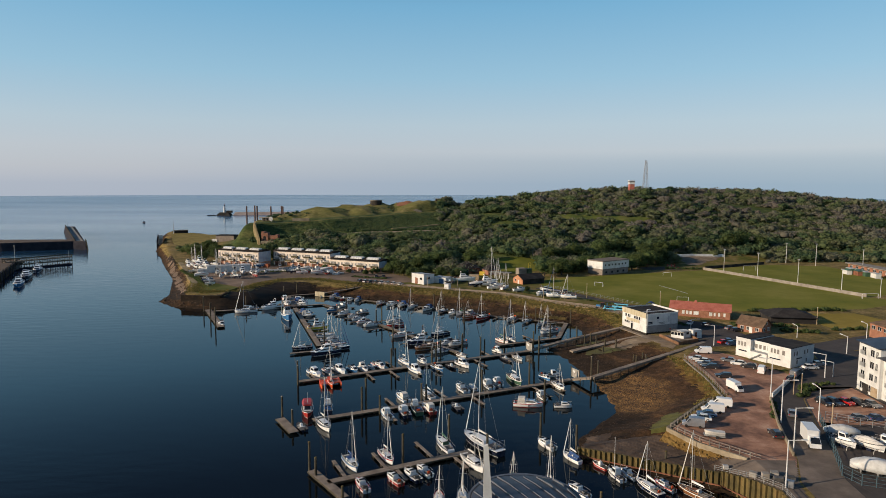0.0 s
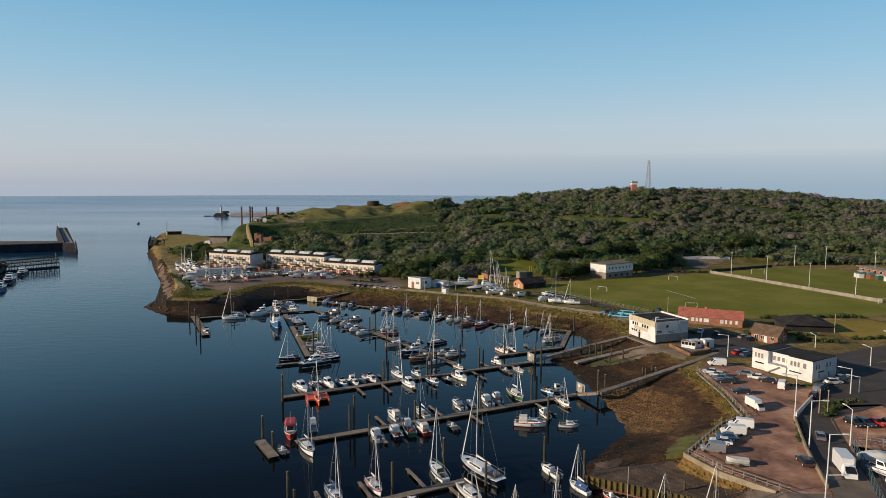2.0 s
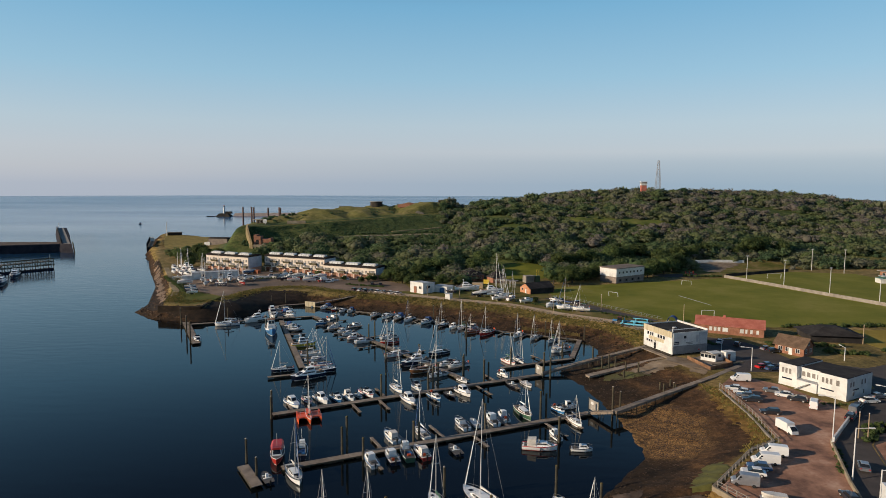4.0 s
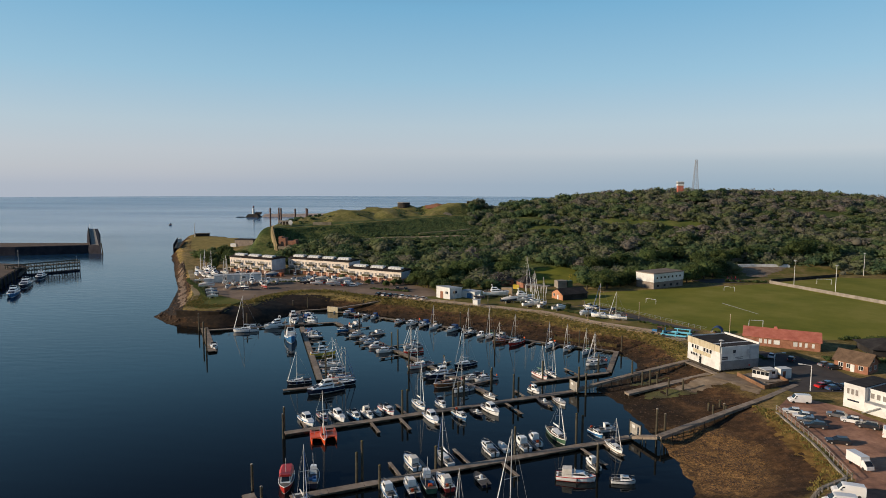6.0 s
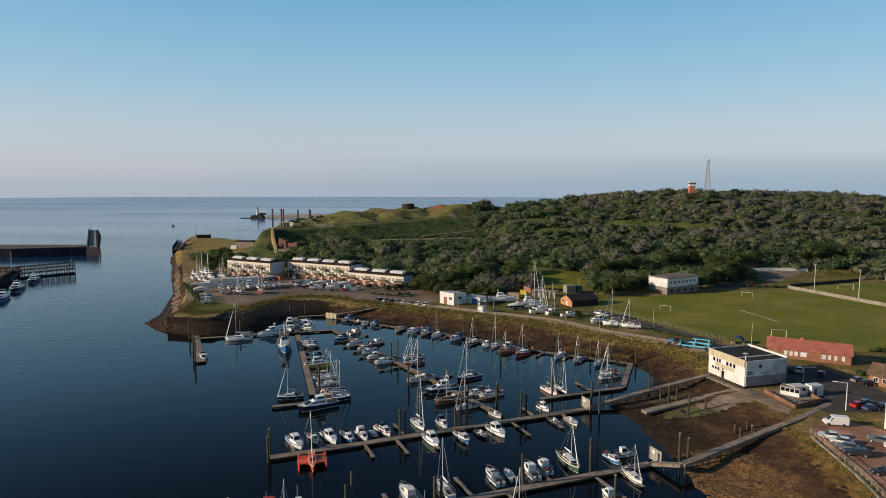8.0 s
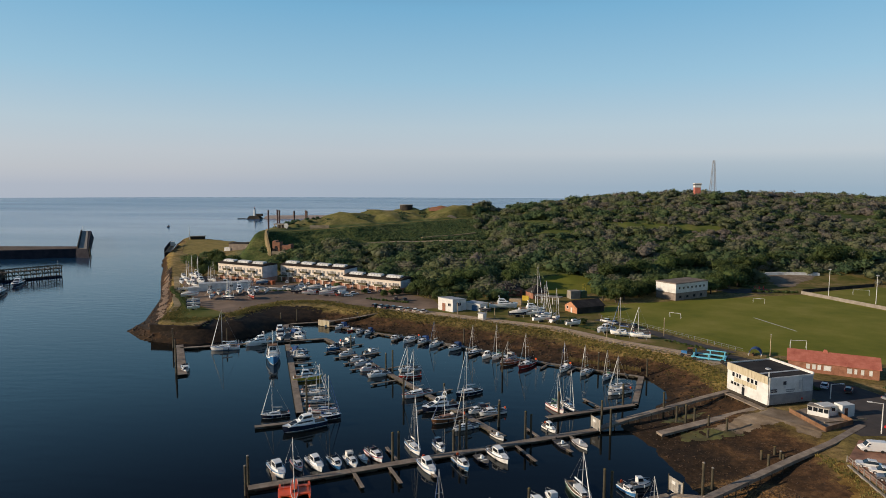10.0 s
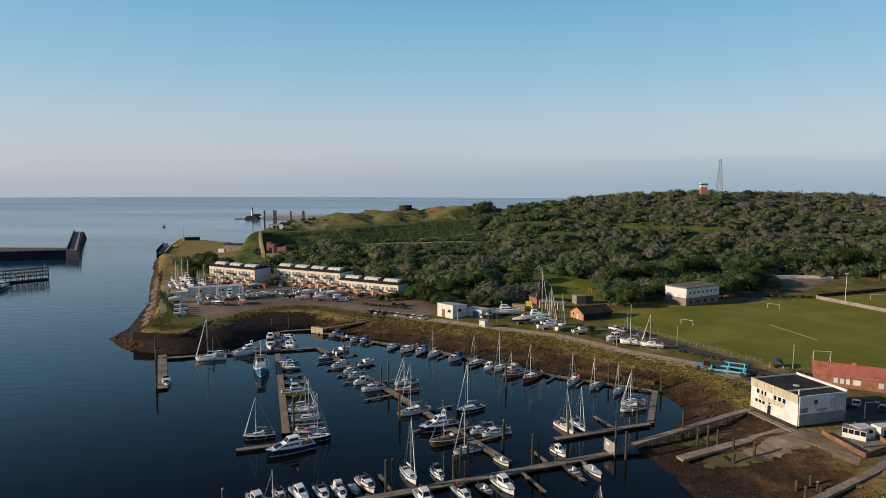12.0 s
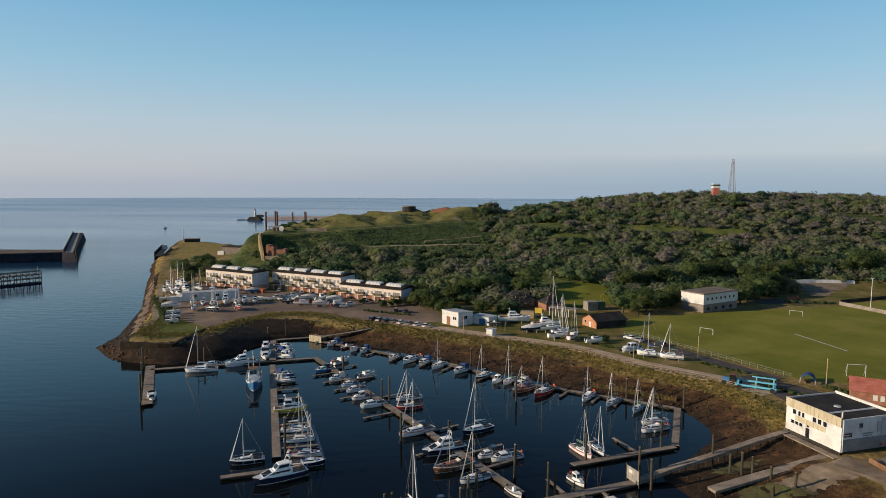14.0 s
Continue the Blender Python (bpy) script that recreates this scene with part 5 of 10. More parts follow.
def cabin(t, x, z, l, w, h, mat, windows=True, front=0.35, back=0.1, name="coachroof"):
    """A raked cabin top with dark side windows and screen."""
    a = [(x - l / 2, -w / 2, z), (x + l / 2, -w / 2 * 0.8, z), (x + l / 2, w / 2 * 0.8, z), (x - l / 2, w / 2, z)]
    b = [(x - l / 2 + back * h, -w / 2 * 0.88, z + h), (x + l / 2 - front * l, -w / 2 * 0.74, z + h * 0.94), (x + l / 2 - front * l, w / 2 * 0.74, z + h * 0.94), (x - l / 2 + back * h, w / 2 * 0.88, z + h)]
    part(name, Mesh().loft([a, b]), mat, t)
    if windows:
        for s in (0, 1):
            p = [Vector(a[0 if s == 0 else 3]), Vector(a[1 if s == 0 else 2]), Vector(b[1 if s == 0 else 2]), Vector(b[0 if s == 0 else 3])]
            o = Vector((0, -0.02 if s == 0 else 0.02, 0))
            q = [p[0].lerp(p[3], 0.42).lerp(p[1].lerp(p[2], 0.42), 0.1) + o, p[0].lerp(p[3], 0.42).lerp(p[1].lerp(p[2], 0.42), 0.88) + o,
                 p[0].lerp(p[3], 0.84).lerp(p[1].lerp(p[2], 0.84), 0.88) + o, p[0].lerp(p[3], 0.84).lerp(p[1].lerp(p[2], 0.84), 0.1) + o]
            part("window", Mesh().put(q + [v - o * 1.5 for v in q], [(0, 1, 2, 3), (7, 6, 5, 4), (0, 4, 5, 1), (1, 5, 6, 2), (2, 6, 7, 3), (3, 7, 4, 0)]), M_GLASS, t)
        f = [Vector(a[1]), Vector(a[2]), Vector(b[2]), Vector(b[1])]
        o = Vector((0.02, 0, 0.015))
        q = [f[0].lerp(f[3], 0.3).lerp(f[1].lerp(f[2], 0.3), 0.08) + o, f[0].lerp(f[3], 0.3).lerp(f[1].lerp(f[2], 0.3), 0.92) + o, f[0].lerp(f[3], 0.9).lerp(f[1].lerp(f[2], 0.9), 0.92) + o, f[0].lerp(f[3], 0.9).lerp(f[1].lerp(f[2], 0.9), 0.08) + o]
        if front > 0.15:
            part("windscreen", Mesh().put(q + [v - o * 1.5 for v in q], [(0, 1, 2, 3), (7, 6, 5, 4), (0, 4, 5, 1), (1, 5, 6, 2), (2, 6, 7, 3), (3, 7, 4, 0)]), M_GLASS, t)


def rails(t, L, B, free, rise, z0):
    for s in (-1, 1):
        pts = [(-L * 0.46, s * B * 0.40), (-L * 0.2, s * B * 0.47), (L * 0.1, s * B * 0.46), (L * 0.3, s * B * 0.33), (L * 0.46, s * 0.12)]
        z = [z0 + free * (1 + rise * ((x / L + 0.5) ** 2.2)) for x, y in pts]
        line = [(*pts[0], z[0])] + [(x, y, zz + 0.6) for (x, y), zz in zip(pts, z)] + [(*pts[-1], z[-1])]
        r = 0.018
        part("guard_rail", Mesh().loft([[(x, y - r, q - r), (x, y + r, q - r), (x, y + r, q + r), (x, y - r, q + r)] for x, y, q in line]), M_STEEL, t)


def rig(t, mx, z, h, L, B, cover, mizzen=False, bend=0.0):
    """Mast, spreaders, boom with its stowed sail, and the wires."""
    part("mast", Mesh().tube((mx, 0, z), (mx, 0, h), 0.10 if h > 13 else 0.075, 0.055, 8), M_ALU, t)
    part("spreader", Mesh().tube((mx, -B * 0.32, z + (h - z) * 0.55), (mx, B * 0.32, z + (h - z) * 0.55), 0.03, n=5), M_ALU, t)
    bl = L * 0.36
    part("boom", Mesh().tube((mx - 0.1, 0, z + 1.15), (mx - bl, 0, z + 1.05), 0.06, n=6), M_ALU, t)
    part("stowed_sail", Mesh().tube((mx - 0.15, 0, z + 1.34), (mx - bl * 0.95, 0, z + 1.17), 0.19, 0.10, 7), cover, t)
    wire = Mesh()
    wire.tube((mx, 0, h - 0.1), (L * 0.47, 0, z), 0.035, 0.05, 4)
    wire.tube((mx, 0, h - 0.05), (-L * 0.47, 0, z), 0.016, n=4)
    for s in (-1, 1):
        wire.tube((mx, 0, h * 0.97), (mx, s * B * 0.32, z + (h - z) * 0.55), 0.016, n=4)
        wire.tube((mx, s * B * 0.32, z + (h - z) * 0.55), (mx - 0.2, s * B * 0.46, z - 0.2), 0.016, n=4)
    part("rigging", wire, M_STEEL, t)


def outboard(t, x, z):
    part("outboard_motor", Mesh().box(x - 0.2, 0, z - 0.15, 0.35, 0.32, 0.55, taper=0.8).box(x - 0.22, 0, z - 0.8, 0.14, 0.12, 0.7), M_RUBBER, t)


TRIM = random.Random(23)


def trim(t, L, B, free, yacht, mast=0.0):
    """Fenders, hatch, headsail roll and lifebuoy."""
    if yacht:
        part("furled_headsail", Mesh().tube((L * 0.455, 0, free * 1.35), (L * 0.13, 0, mast * 0.93), 0.10, 0.05, 6), TRIM.choice([M_GEL, M_CANVAS, M_CANVAS, M_SAILBLUE]), t)
        part("foredeck_hatch", Mesh().box(L * 0.32, 0, free * 1.2 + 0.04, L * 0.06, L * 0.06, 0.07), M_GLASS, t)
    for sx, sy in ((TRIM.uniform(-0.25, -0.1), 1), (TRIM.uniform(0.0, 0.12), TRIM.choice((1, -1)))):
        y = sy * B * 0.49
        part("fender", Mesh().tube((L * sx, y, free * 0.25), (L * sx, y, free * 0.95), 0.11, 0.09, 7), TRIM.choice([M_GEL, M_NAVY, M_SAILBLUE, M_CANVAS]), t)
    if TRIM.random() < 0.35:
        part("lifebuoy", Mesh().tube((-L * 0.47, B * 0.2, free + 0.5), (-L * 0.45, B * 0.2, free + 0.5), 0.3, n=10), M_ORANGE, t)


WORDS = {"white": "white", "navy": "dark navy", "red": "red", "blue": "blue", "green": "green", "orange": "orange-red", "brown": "varnished wooden", "yellow": "yellow and white"}
COVERS = [M_SAILBLUE, M_CANVAS, M_CANVAS, M_GEL, M_GREENP, M_CREAM, M_NAVY]


def boat(kind, x, y, deg, L, colour, mast=0.0, z0=0.0, where="moored in the marina", group="moored boats"):
    m = pose(x, y, z0, RND.uniform(-1.2, 1.2), 0, deg)
    L *= 0.93 if kind.startswith("yacht") else 1.0 if kind in ("trimaran", "trawler", "redcab") else 0.86 if y < 200 else 1.04
    hue = HULLS[colour]
    word = WORDS[colour]
    stripe = RND.choice([M_NAVY, M_BLUEP, M_REDP, M_NAVY, M_GEL]) if colour == "white" else M_GEL
    if kind.startswith("yacht"):
        B, free = L * 0.31, 0.075 * L + 0.25
        t = thing("sailing_yacht", m, f"{word} sailing yacht with a bare mast {where}", "yacht", group)
        deckm = RND.choice([M_GEL, M_GEL, M_CREAM, M_CREAM]) if colour in ("white", "navy") else M_TEAK
        hull_parts(t, L, B, free, hue, stripe, deckm, stern=RND.choice([0.6, 0.72, 0.8]))
        cabin(t, L * 0.06, free * 1.08, L * 0.42, B * 0.62, 0.05 * L + 0.1, M_GEL if colour != "brown" else M_VARNISH, True, 0.2, 0.1)
        part("cockpit", Mesh().box(-L * 0.3, 0, free * 1.0, L * 0.22, B * 0.45, 0.10).box(-L * 0.3, B * 0.26, free, L * 0.24, 0.08, 0.3).box(-L * 0.3, -B * 0.26, free, L * 0.24, 0.08, 0.3), M_DARKDECK, t)
        cover = RND.choice(COVERS)
        rig(t, L * 0.1, free * 1.05 + 0.05 * L, mast, L, B, cover)
        rails(t, L, B, free, 0.35, 0)
        trim(t, L, B, free, True, mast)
        if RND.random() < 0.6:
            part("spray_hood", Mesh().loft([[(-L * 0.15, -B * 0.28, free * 1.1), (-L * 0.15, -B * 0.24, free * 1.1 + 0.75), (-L * 0.15, B * 0.24, free * 1.1 + 0.75), (-L * 0.15, B * 0.28, free * 1.1)],
                                           [(-L * 0.04, -B * 0.27, free * 1.1), (-L * 0.06, -B * 0.22, free * 1.1 + 0.45), (-L * 0.06, B * 0.22, free * 1.1 + 0.45), (-L * 0.04, B * 0.27, free * 1.1)]]), cover, t)
        if kind == "yacht_cov":
            part("boat_cover", Mesh().loft([[(-L * 0.42, -B * 0.42, free * 1.05), (-L * 0.42, 0, free + 0.9), (-L * 0.42, B * 0.42, free * 1.05)], [(L * 0.1, -B * 0.48, free * 1.1), (L * 0.1, 0, free + 1.1), (L * 0.1, B * 0.48, free * 1.1)]]), M_SAILBLUE, t, "blue tarpaulin")
        if kind == "yacht_big":
            part("rudder_wheel", Mesh().tube((-L * 0.36, 0, free + 0.6), (-L * 0.355, 0, free + 0.6), 0.5, n=14), M_STEEL, t)
            part("davit_arch", Mesh().tube((-L * 0.45, -B * 0.3, free), (-L * 0.47, -B * 0.3, free + 1.9), 0.04).tube((-L * 0.45, B * 0.3, free), (-L * 0.47, B * 0.3, free + 1.9), 0.04).tube((-L * 0.47, -B * 0.3, free + 1.9), (-L * 0.47, B * 0.3, free + 1.9), 0.04), M_STEEL, t)
    elif kind in ("motor", "motor_cov", "cuddy"):
        B, free = L * 0.36, 0.075 * L + 0.3
        t = thing("motor_boat", m, f"small {word} cabin motorboat {where}", "motorboat", group)
        hull_parts(t, L, B, free, hue, stripe, M_GEL if colour == "white" else M_CREAM, stern=0.88)
        style = RND.uniform(0.32, 1.0) if y < 200 or y > 300 else RND.uniform(0.54, 1.0)
        if kind == "motor_cov":
            sag = []
            for u, wd, top in ((-0.46, 0.40, 0.45), (-0.3, 0.47, 0.75), (-0.08, 0.5, 1.05), (0.08, 0.49, 1.0), (0.24, 0.42, 0.7), (0.38, 0.27, 0.42), (0.46, 0.1, 0.2)):
                low = free * (0.85 + 0.35 * max(0.0, u + 0.5) ** 2.2)
                sag.append([(L * u, -B * wd, low), (L * u, -B * wd * 0.92, low + top * 0.42), (L * u, -B * wd * 0.4, low + top * 0.88), (L * u, 0, low + top), (L * u, B * wd * 0.4, low + top * 0.86), (L * u, B * wd * 0.92, low + top * 0.4), (L * u, B * wd, low)])
            part("boat_cover", Mesh().loft(sag), M_CANVAS, t, "grey canvas cover")
        else:
            if style < 0.6:
                cabin(t, L * 0.24, free * 1.14, L * 0.36, B * 0.66, 0.5, M_GEL, False, 0.4, 0.0, "fore_cabin")
                cabin(t, L * 0.02, free * 1.08, L * 0.34, B * 0.72, 1.15 + 0.03 * L, M_GEL, True, 0.3, -0.05, "wheelhouse")
            else:
                cabin(t, L * 0.14, free * 1.1, L * 0.5, B * 0.7, 0.72, M_GEL, True, 0.38, 0.0, "cuddy")
                part("windscreen", Mesh().loft([[(L * 0.0, -B * 0.33, free + 0.7), (L * 0.0, B * 0.33, free + 0.7)], [(-L * 0.05, -B * 0.3, free + 1.15), (-L * 0.05, B * 0.3, free + 1.15)]], caps=False, closed=False), M_GLASS, t)
            part("cockpit", Mesh().box(-L * 0.29, 0, free * 1.0, L * 0.3, B * 0.68, 0.09).box(-L * 0.32, 0, free + 0.09, 0.45, B * 0.5, 0.32), M_DARKDECK, t)
            if style < 0.2 or style > 0.85:
                part("canopy", Mesh().loft([[(-L * 0.36, -B * 0.36, free), (-L * 0.34, -B * 0.3, free + 1.35), (-L * 0.34, B * 0.3, free + 1.35), (-L * 0.36, B * 0.36, free)], [(-L * 0.1, -B * 0.37, free), (-L * 0.1, -B * 0.33, free + 1.45), (-L * 0.1, B * 0.33, free + 1.45), (-L * 0.1, B * 0.37, free)]]), RND.choice([M_SAILBLUE, M_NAVY, M_CANVAS]), t)
        rails(t, L, B, free, 0.35, 0)
        outboard(t, -L * 0.48, free)
        if z0 == 0.0:
            trim(t, L, B, free, False)
        if kind == "cuddy":
            part("mast", Mesh().tube((L * 0.1, 0, free), (L * 0.1, 0, max(mast, 3.0)), 0.05, 0.04, 6), M_ALU, t)
    elif kind == "motor_big":
        B, free = L * 0.31, 0.07 * L + 0.45
        t = thing("motor_yacht", m, f"large {word} motor yacht {where}", "motorboat", group)
        hull_parts(t, L, B, free, hue, M_GEL, M_GEL, stern=0.9)
        cabin(t, L * 0.1, free * 1.12, L * 0.6, B * 0.84, 0.85, M_GEL, True, 0.42, 0.0, "saloon")
        cabin(t, -L * 0.02, free * 1.12 + 0.7, L * 0.3, B * 0.66, 1.15, M_GEL, True, 0.32, 0.0, "wheelhouse")
        part("cockpit", Mesh().box(-L * 0.33, 0, free * 1.02, L * 0.26, B * 0.72, 0.08).box(-L * 0.42, 0, free + 0.1, 0.5, B * 0.6, 0.4), M_TEAK, t)
        part("radar_arch", Mesh().tube((-L * 0.12, -B * 0.3, free + 1.9), (-L * 0.16, -B * 0.26, free + 2.9), 0.06).tube((-L * 0.12, B * 0.3, free + 1.9), (-L * 0.16, B * 0.26, free + 2.9), 0.06).tube((-L * 0.16, -B * 0.26, free + 2.9), (-L * 0.16, B * 0.26, free + 2.9), 0.07), M_GEL, t)
        part("radar", Mesh().tube((-L * 0.16, 0, free + 2.95), (-L * 0.16, 0, free + 3.15), 0.28, 0.24, 12), M_GEL, t)
        rails(t, L, B, free, 0.35, 0)
    elif kind == "dinghy":
        B, free = L * 0.4, 0.5
        t = thing("open_boat", m, f"small open {word} boat with an outboard {where}", "dinghy", group)
        hull_parts(t, L, B, free, hue, M_DARKDECK if colour != "red" else M_GEL, M_DARKDECK if colour != "white" else M_CREAM, stern=0.85)
        part("thwart", Mesh().box(-L * 0.1, 0, free + 0.05, 0.35, B * 0.8, 0.08).box(L * 0.15, 0, free + 0.05, 0.35, B * 0.7, 0.08), M_CREAM, t)
        part("console", Mesh().box(-L * 0.02, 0, free + 0.05, 0.5, 0.55, 0.7, taper=0.8), M_GEL, t)
        outboard(t, -L * 0.48, free)
    elif kind in ("workboat", "redcab"):
        B, free = L * 0.36, 0.9
        t = thing("fishing_boat", m, ("red fishing boat with a broad red canopy " if kind == "redcab" else f"small dark {colour} fishing boat with deck gear ") + where, "fishing boat", group)
        hull_parts(t, L, B, free, hue, M_GEL, M_DARKDECK, stern=0.85, bow_rise=0.5)
        if kind == "redcab":
            cabin(t, -L * 0.02, free * 1.1, L * 0.5, B * 0.8, 1.35, M_GEL, True, 0.16, 0.05, "wheelhouse")
            part("canopy", Mesh().loft([[(xx, -B * ww, free * 1.1 + 1.25), (xx, -B * ww * 0.7, free * 1.1 + 1.62), (xx, B * ww * 0.7, free * 1.1 + 1.62), (xx, B * ww, free * 1.1 + 1.25)] for xx, ww in ((-L * 0.4, 0.42), (-L * 0.1, 0.48), (L * 0.2, 0.4))]), M_REDP, t, "broad red canvas canopy")
        else:
            cabin(t, L * 0.2, free * 1.15, L * 0.24, B * 0.6, 1.5, M_GEL, True, 0.2, 0.0, "wheelhouse")
            part("gantry", Mesh().tube((-L * 0.3, -B * 0.35, free), (-L * 0.3, -B * 0.35, free + 2.0), 0.05).tube((-L * 0.3, B * 0.35, free), (-L * 0.3, B * 0.35, free + 2.0), 0.05).tube((-L * 0.3, -B * 0.35, free + 2.0), (-L * 0.3, B * 0.35, free + 2.0), 0.05), M_STEEL, t)
            for i in range(3):
                part("fish_crate", Mesh().box(-L * 0.15 - i * 0.6, RND.uniform(-0.4, 0.4), free + 0.05, 0.5, 0.7, 0.35), RND.choice([M_YELLOW, M_BLUEP, M_ORANGE]), t)
        part("mast", Mesh().tube((L * 0.05, 0, free + 1.5), (L * 0.05, 0, free + 4.2), 0.05, 0.04, 6), M_ALU, t)
    elif kind == "trawler":
        B, free = L * 0.3, 1.5
        t = thing("trawler", m, "blue and white fishing trawler with gantry and rigging at the pontoon", "fishing boat", group)
        hull_parts(t, L, B, free, M_BLUEP, M_GEL, M_DARKDECK, stern=0.85, bow_rise=0.75)
        cabin(t, L * 0.2, free * 1.2, L * 0.26, B * 0.78, 1.5, M_GEL, False, 0.05, 0.0, "deckhouse")
        cabin(t, L * 0.19, free * 1.2 + 1.5, L * 0.2, B * 0.66, 1.8, M_GEL, True, 0.18, 0.0, "wheelhouse")
        part("wheelhouse_roof", Mesh().box(L * 0.17, 0, free * 1.2 + 3.3, L * 0.19, B * 0.62, 0.14), M_TERRWOOD, t)
        part("whaleback", Mesh().loft([[(L * 0.28, -B * 0.36, free * 1.35), (L * 0.28, 0, free * 1.55), (L * 0.28, B * 0.36, free * 1.35)], [(L * 0.44, -B * 0.13, free * 1.66), (L * 0.44, 0, free * 1.74), (L * 0.44, B * 0.13, free * 1.66)]]), M_GEL, t)
        part("rubbing_band", Mesh().loft([[(q[0][0], q[0][1] * 1.03, q[0][2] - 0.5), (q[0][0], q[0][1] * 1.03, q[0][2] - 0.2), (q[7][0], q[7][1] * 1.03, q[7][2] - 0.2), (q[7][0], q[7][1] * 1.03, q[7][2] - 0.5)] for q in hull_rings(L, B, free, 0.75, 0.85)[2:10]], caps=False), M_GEL, t)
        for q in range(5):
            part("fish_box", Mesh().box(-L * (0.1 + 0.05 * q), B * (0.25 if q % 2 else -0.2), free + 0.1, 0.7, 0.9, 0.5 + 0.2 * (q % 2)), [M_YELLOW, M_RUST, M_BLUEP][q % 3], t)
        part("gantry", Mesh().tube((-L * 0.38, -B * 0.4, free), (-L * 0.38, -B * 0.3, free + 4.5), 0.11).tube((-L * 0.38, B * 0.4, free), (-L * 0.38, B * 0.3, free + 4.5), 0.11).tube((-L * 0.38, -B * 0.3, free + 4.5), (-L * 0.38, B * 0.3, free + 4.5), 0.11), M_STEEL, t)
        part("mast", Mesh().tube((-L * 0.02, 0, free), (-L * 0.02, 0, 9.0), 0.12, 0.08), M_GEL, t)
        part("derrick", Mesh().tube((-L * 0.02, 0, 4.0), (-L * 0.34, 0, 6.6), 0.08), M_GEL, t)
        part("net_drum", Mesh().tube((-L * 0.28, -1.2, free + 1.0), (-L * 0.28, 1.2, free + 1.0), 0.6, n=12), M_GREENP, t)
        w = Mesh()
        for p in ((L * 0.46, 0, free * 1.8), (-L * 0.38, B * 0.3, free + 4.5), (-L * 0.38, -B * 0.3, free + 4.5)):
            w.tube((-L * 0.02, 0, 8.8), p, 0.02, n=4)
        part("rigging", w, M_STEEL, t)
        rails(t, L, B, free, 0.75, 0.4)
    elif kind == "trimaran":
        t = thing("trimaran", m, "bright orange-red trimaran with a bare mast on the pontoon", "yacht", group)
        hull_parts(t, L, L * 0.16, 0.95, M_ORANGE, M_GEL, M_ORANGE, stern=0.7)
        for s in (-1, 1):
            r = [[(p[0] * 0.8, p[1] * 0.5 + s * L * 0.30, p[2] * 0.85) for p in q] for q in hull_rings(L, L * 0.14, 0.95, 0.3, 0.5)]
            part("outer_hull", Mesh().loft(r), M_ORANGE, t)
        for xx in (L * 0.18, -L * 0.16):
            part("cross_beam", Mesh().box(xx, 0, 0.85, 0.55, L * 0.62, 0.2), M_ORANGE, t)
        part("wing_deck", Mesh().prism([(-L * 0.26, -L * 0.29), (L * 0.12, -L * 0.29), (L * 0.24, -L * 0.06), (L * 0.24, L * 0.06), (L * 0.12, L * 0.29), (-L * 0.26, L * 0.29)], 0.72, 0.95), M_ORANGE, t)
        cabin(t, 0.0, 1.0, L * 0.34, L * 0.13, 0.5, M_ORANGE, True, 0.3, 0.1)
        rig(t, L * 0.1, 1.3, mast, L, L * 0.5, M_CANVAS)
    return t


for row in [
        ("yacht", -19.6, 113.4, -62, 7.3, "white", 10.8),
        ("yacht", -13.2, 116.4, -64, 7.0, "white", 9.8),
        ("yacht", -2.3, 122.2, 113, 8.4, "white", 12.3),
        ("yacht_big", 5.4, 122.7, 126, 12.8, "navy", 18.0),
        ("yacht", 3.3, 114.1, -64, 8.5, "white", 7.2),
        ("motor", -16.4, 104.8, 120, 5.6, "white", 0.0),
        ("motor", -10.9, 107.1, 127, 5.4, "red", 0.0),
        ("motor", -7.9, 108.7, 125, 5.8, "navy", 0.0),
        ("motor", -5.8, 110.5, 126, 5.3, "white", 0.0),
        ("motor", 18.3, 122.9, 122, 5.9, "white", 0.0),
        ("yacht_cov", 22.3, 116.8, 121, 5.3, "white", 8.1),
        ("dinghy", 27.0, 113.7, 122, 4.2, "red", 0.0),
        ("cuddy", 28.9, 109.6, 110, 5.5, "white", 7.4),
        ]:
    boat(*row)
for row in [
        ("motor", 31.2, 110.1, 116, 5.0, "white", 0.0),
        ("yacht", 33.4, 104.9, 114, 7.0, "navy", 8.6),
        ("motor", 36.3, 105.6, 121, 5.0, "white", 0.0),
        ("yacht", 40.6, 103.0, 129, 7.0, "brown", 11.4),
        ("motor", 20.9, 103.5, 125, 5.7, "white", 0.0),
        ("yacht", 1.1, 100.2, 93, 7.0, "white", 7.5),
        ("yacht", 16.4, 104.3, 92, 7.0, "white", 9.7),
        ("yacht", 10.1, 105.2, 96, 7.0, "white", 6.3),
        ("yacht", -2.8, 99.1, 93, 7.0, "white", 6.5),
        ("redcab", -33.9, 140.5, -77, 7.4, "red", 0.0),
        ("yacht", -28.6, 132.5, -61, 8.7, "white", 11.3),
        ("workboat", -29.5, 142.4, 101, 6.9, "navy", 0.0),
        ("dinghy", -33.2, 131.3, 122, 5.4, "navy", 0.0),
        ]:
    boat(*row)
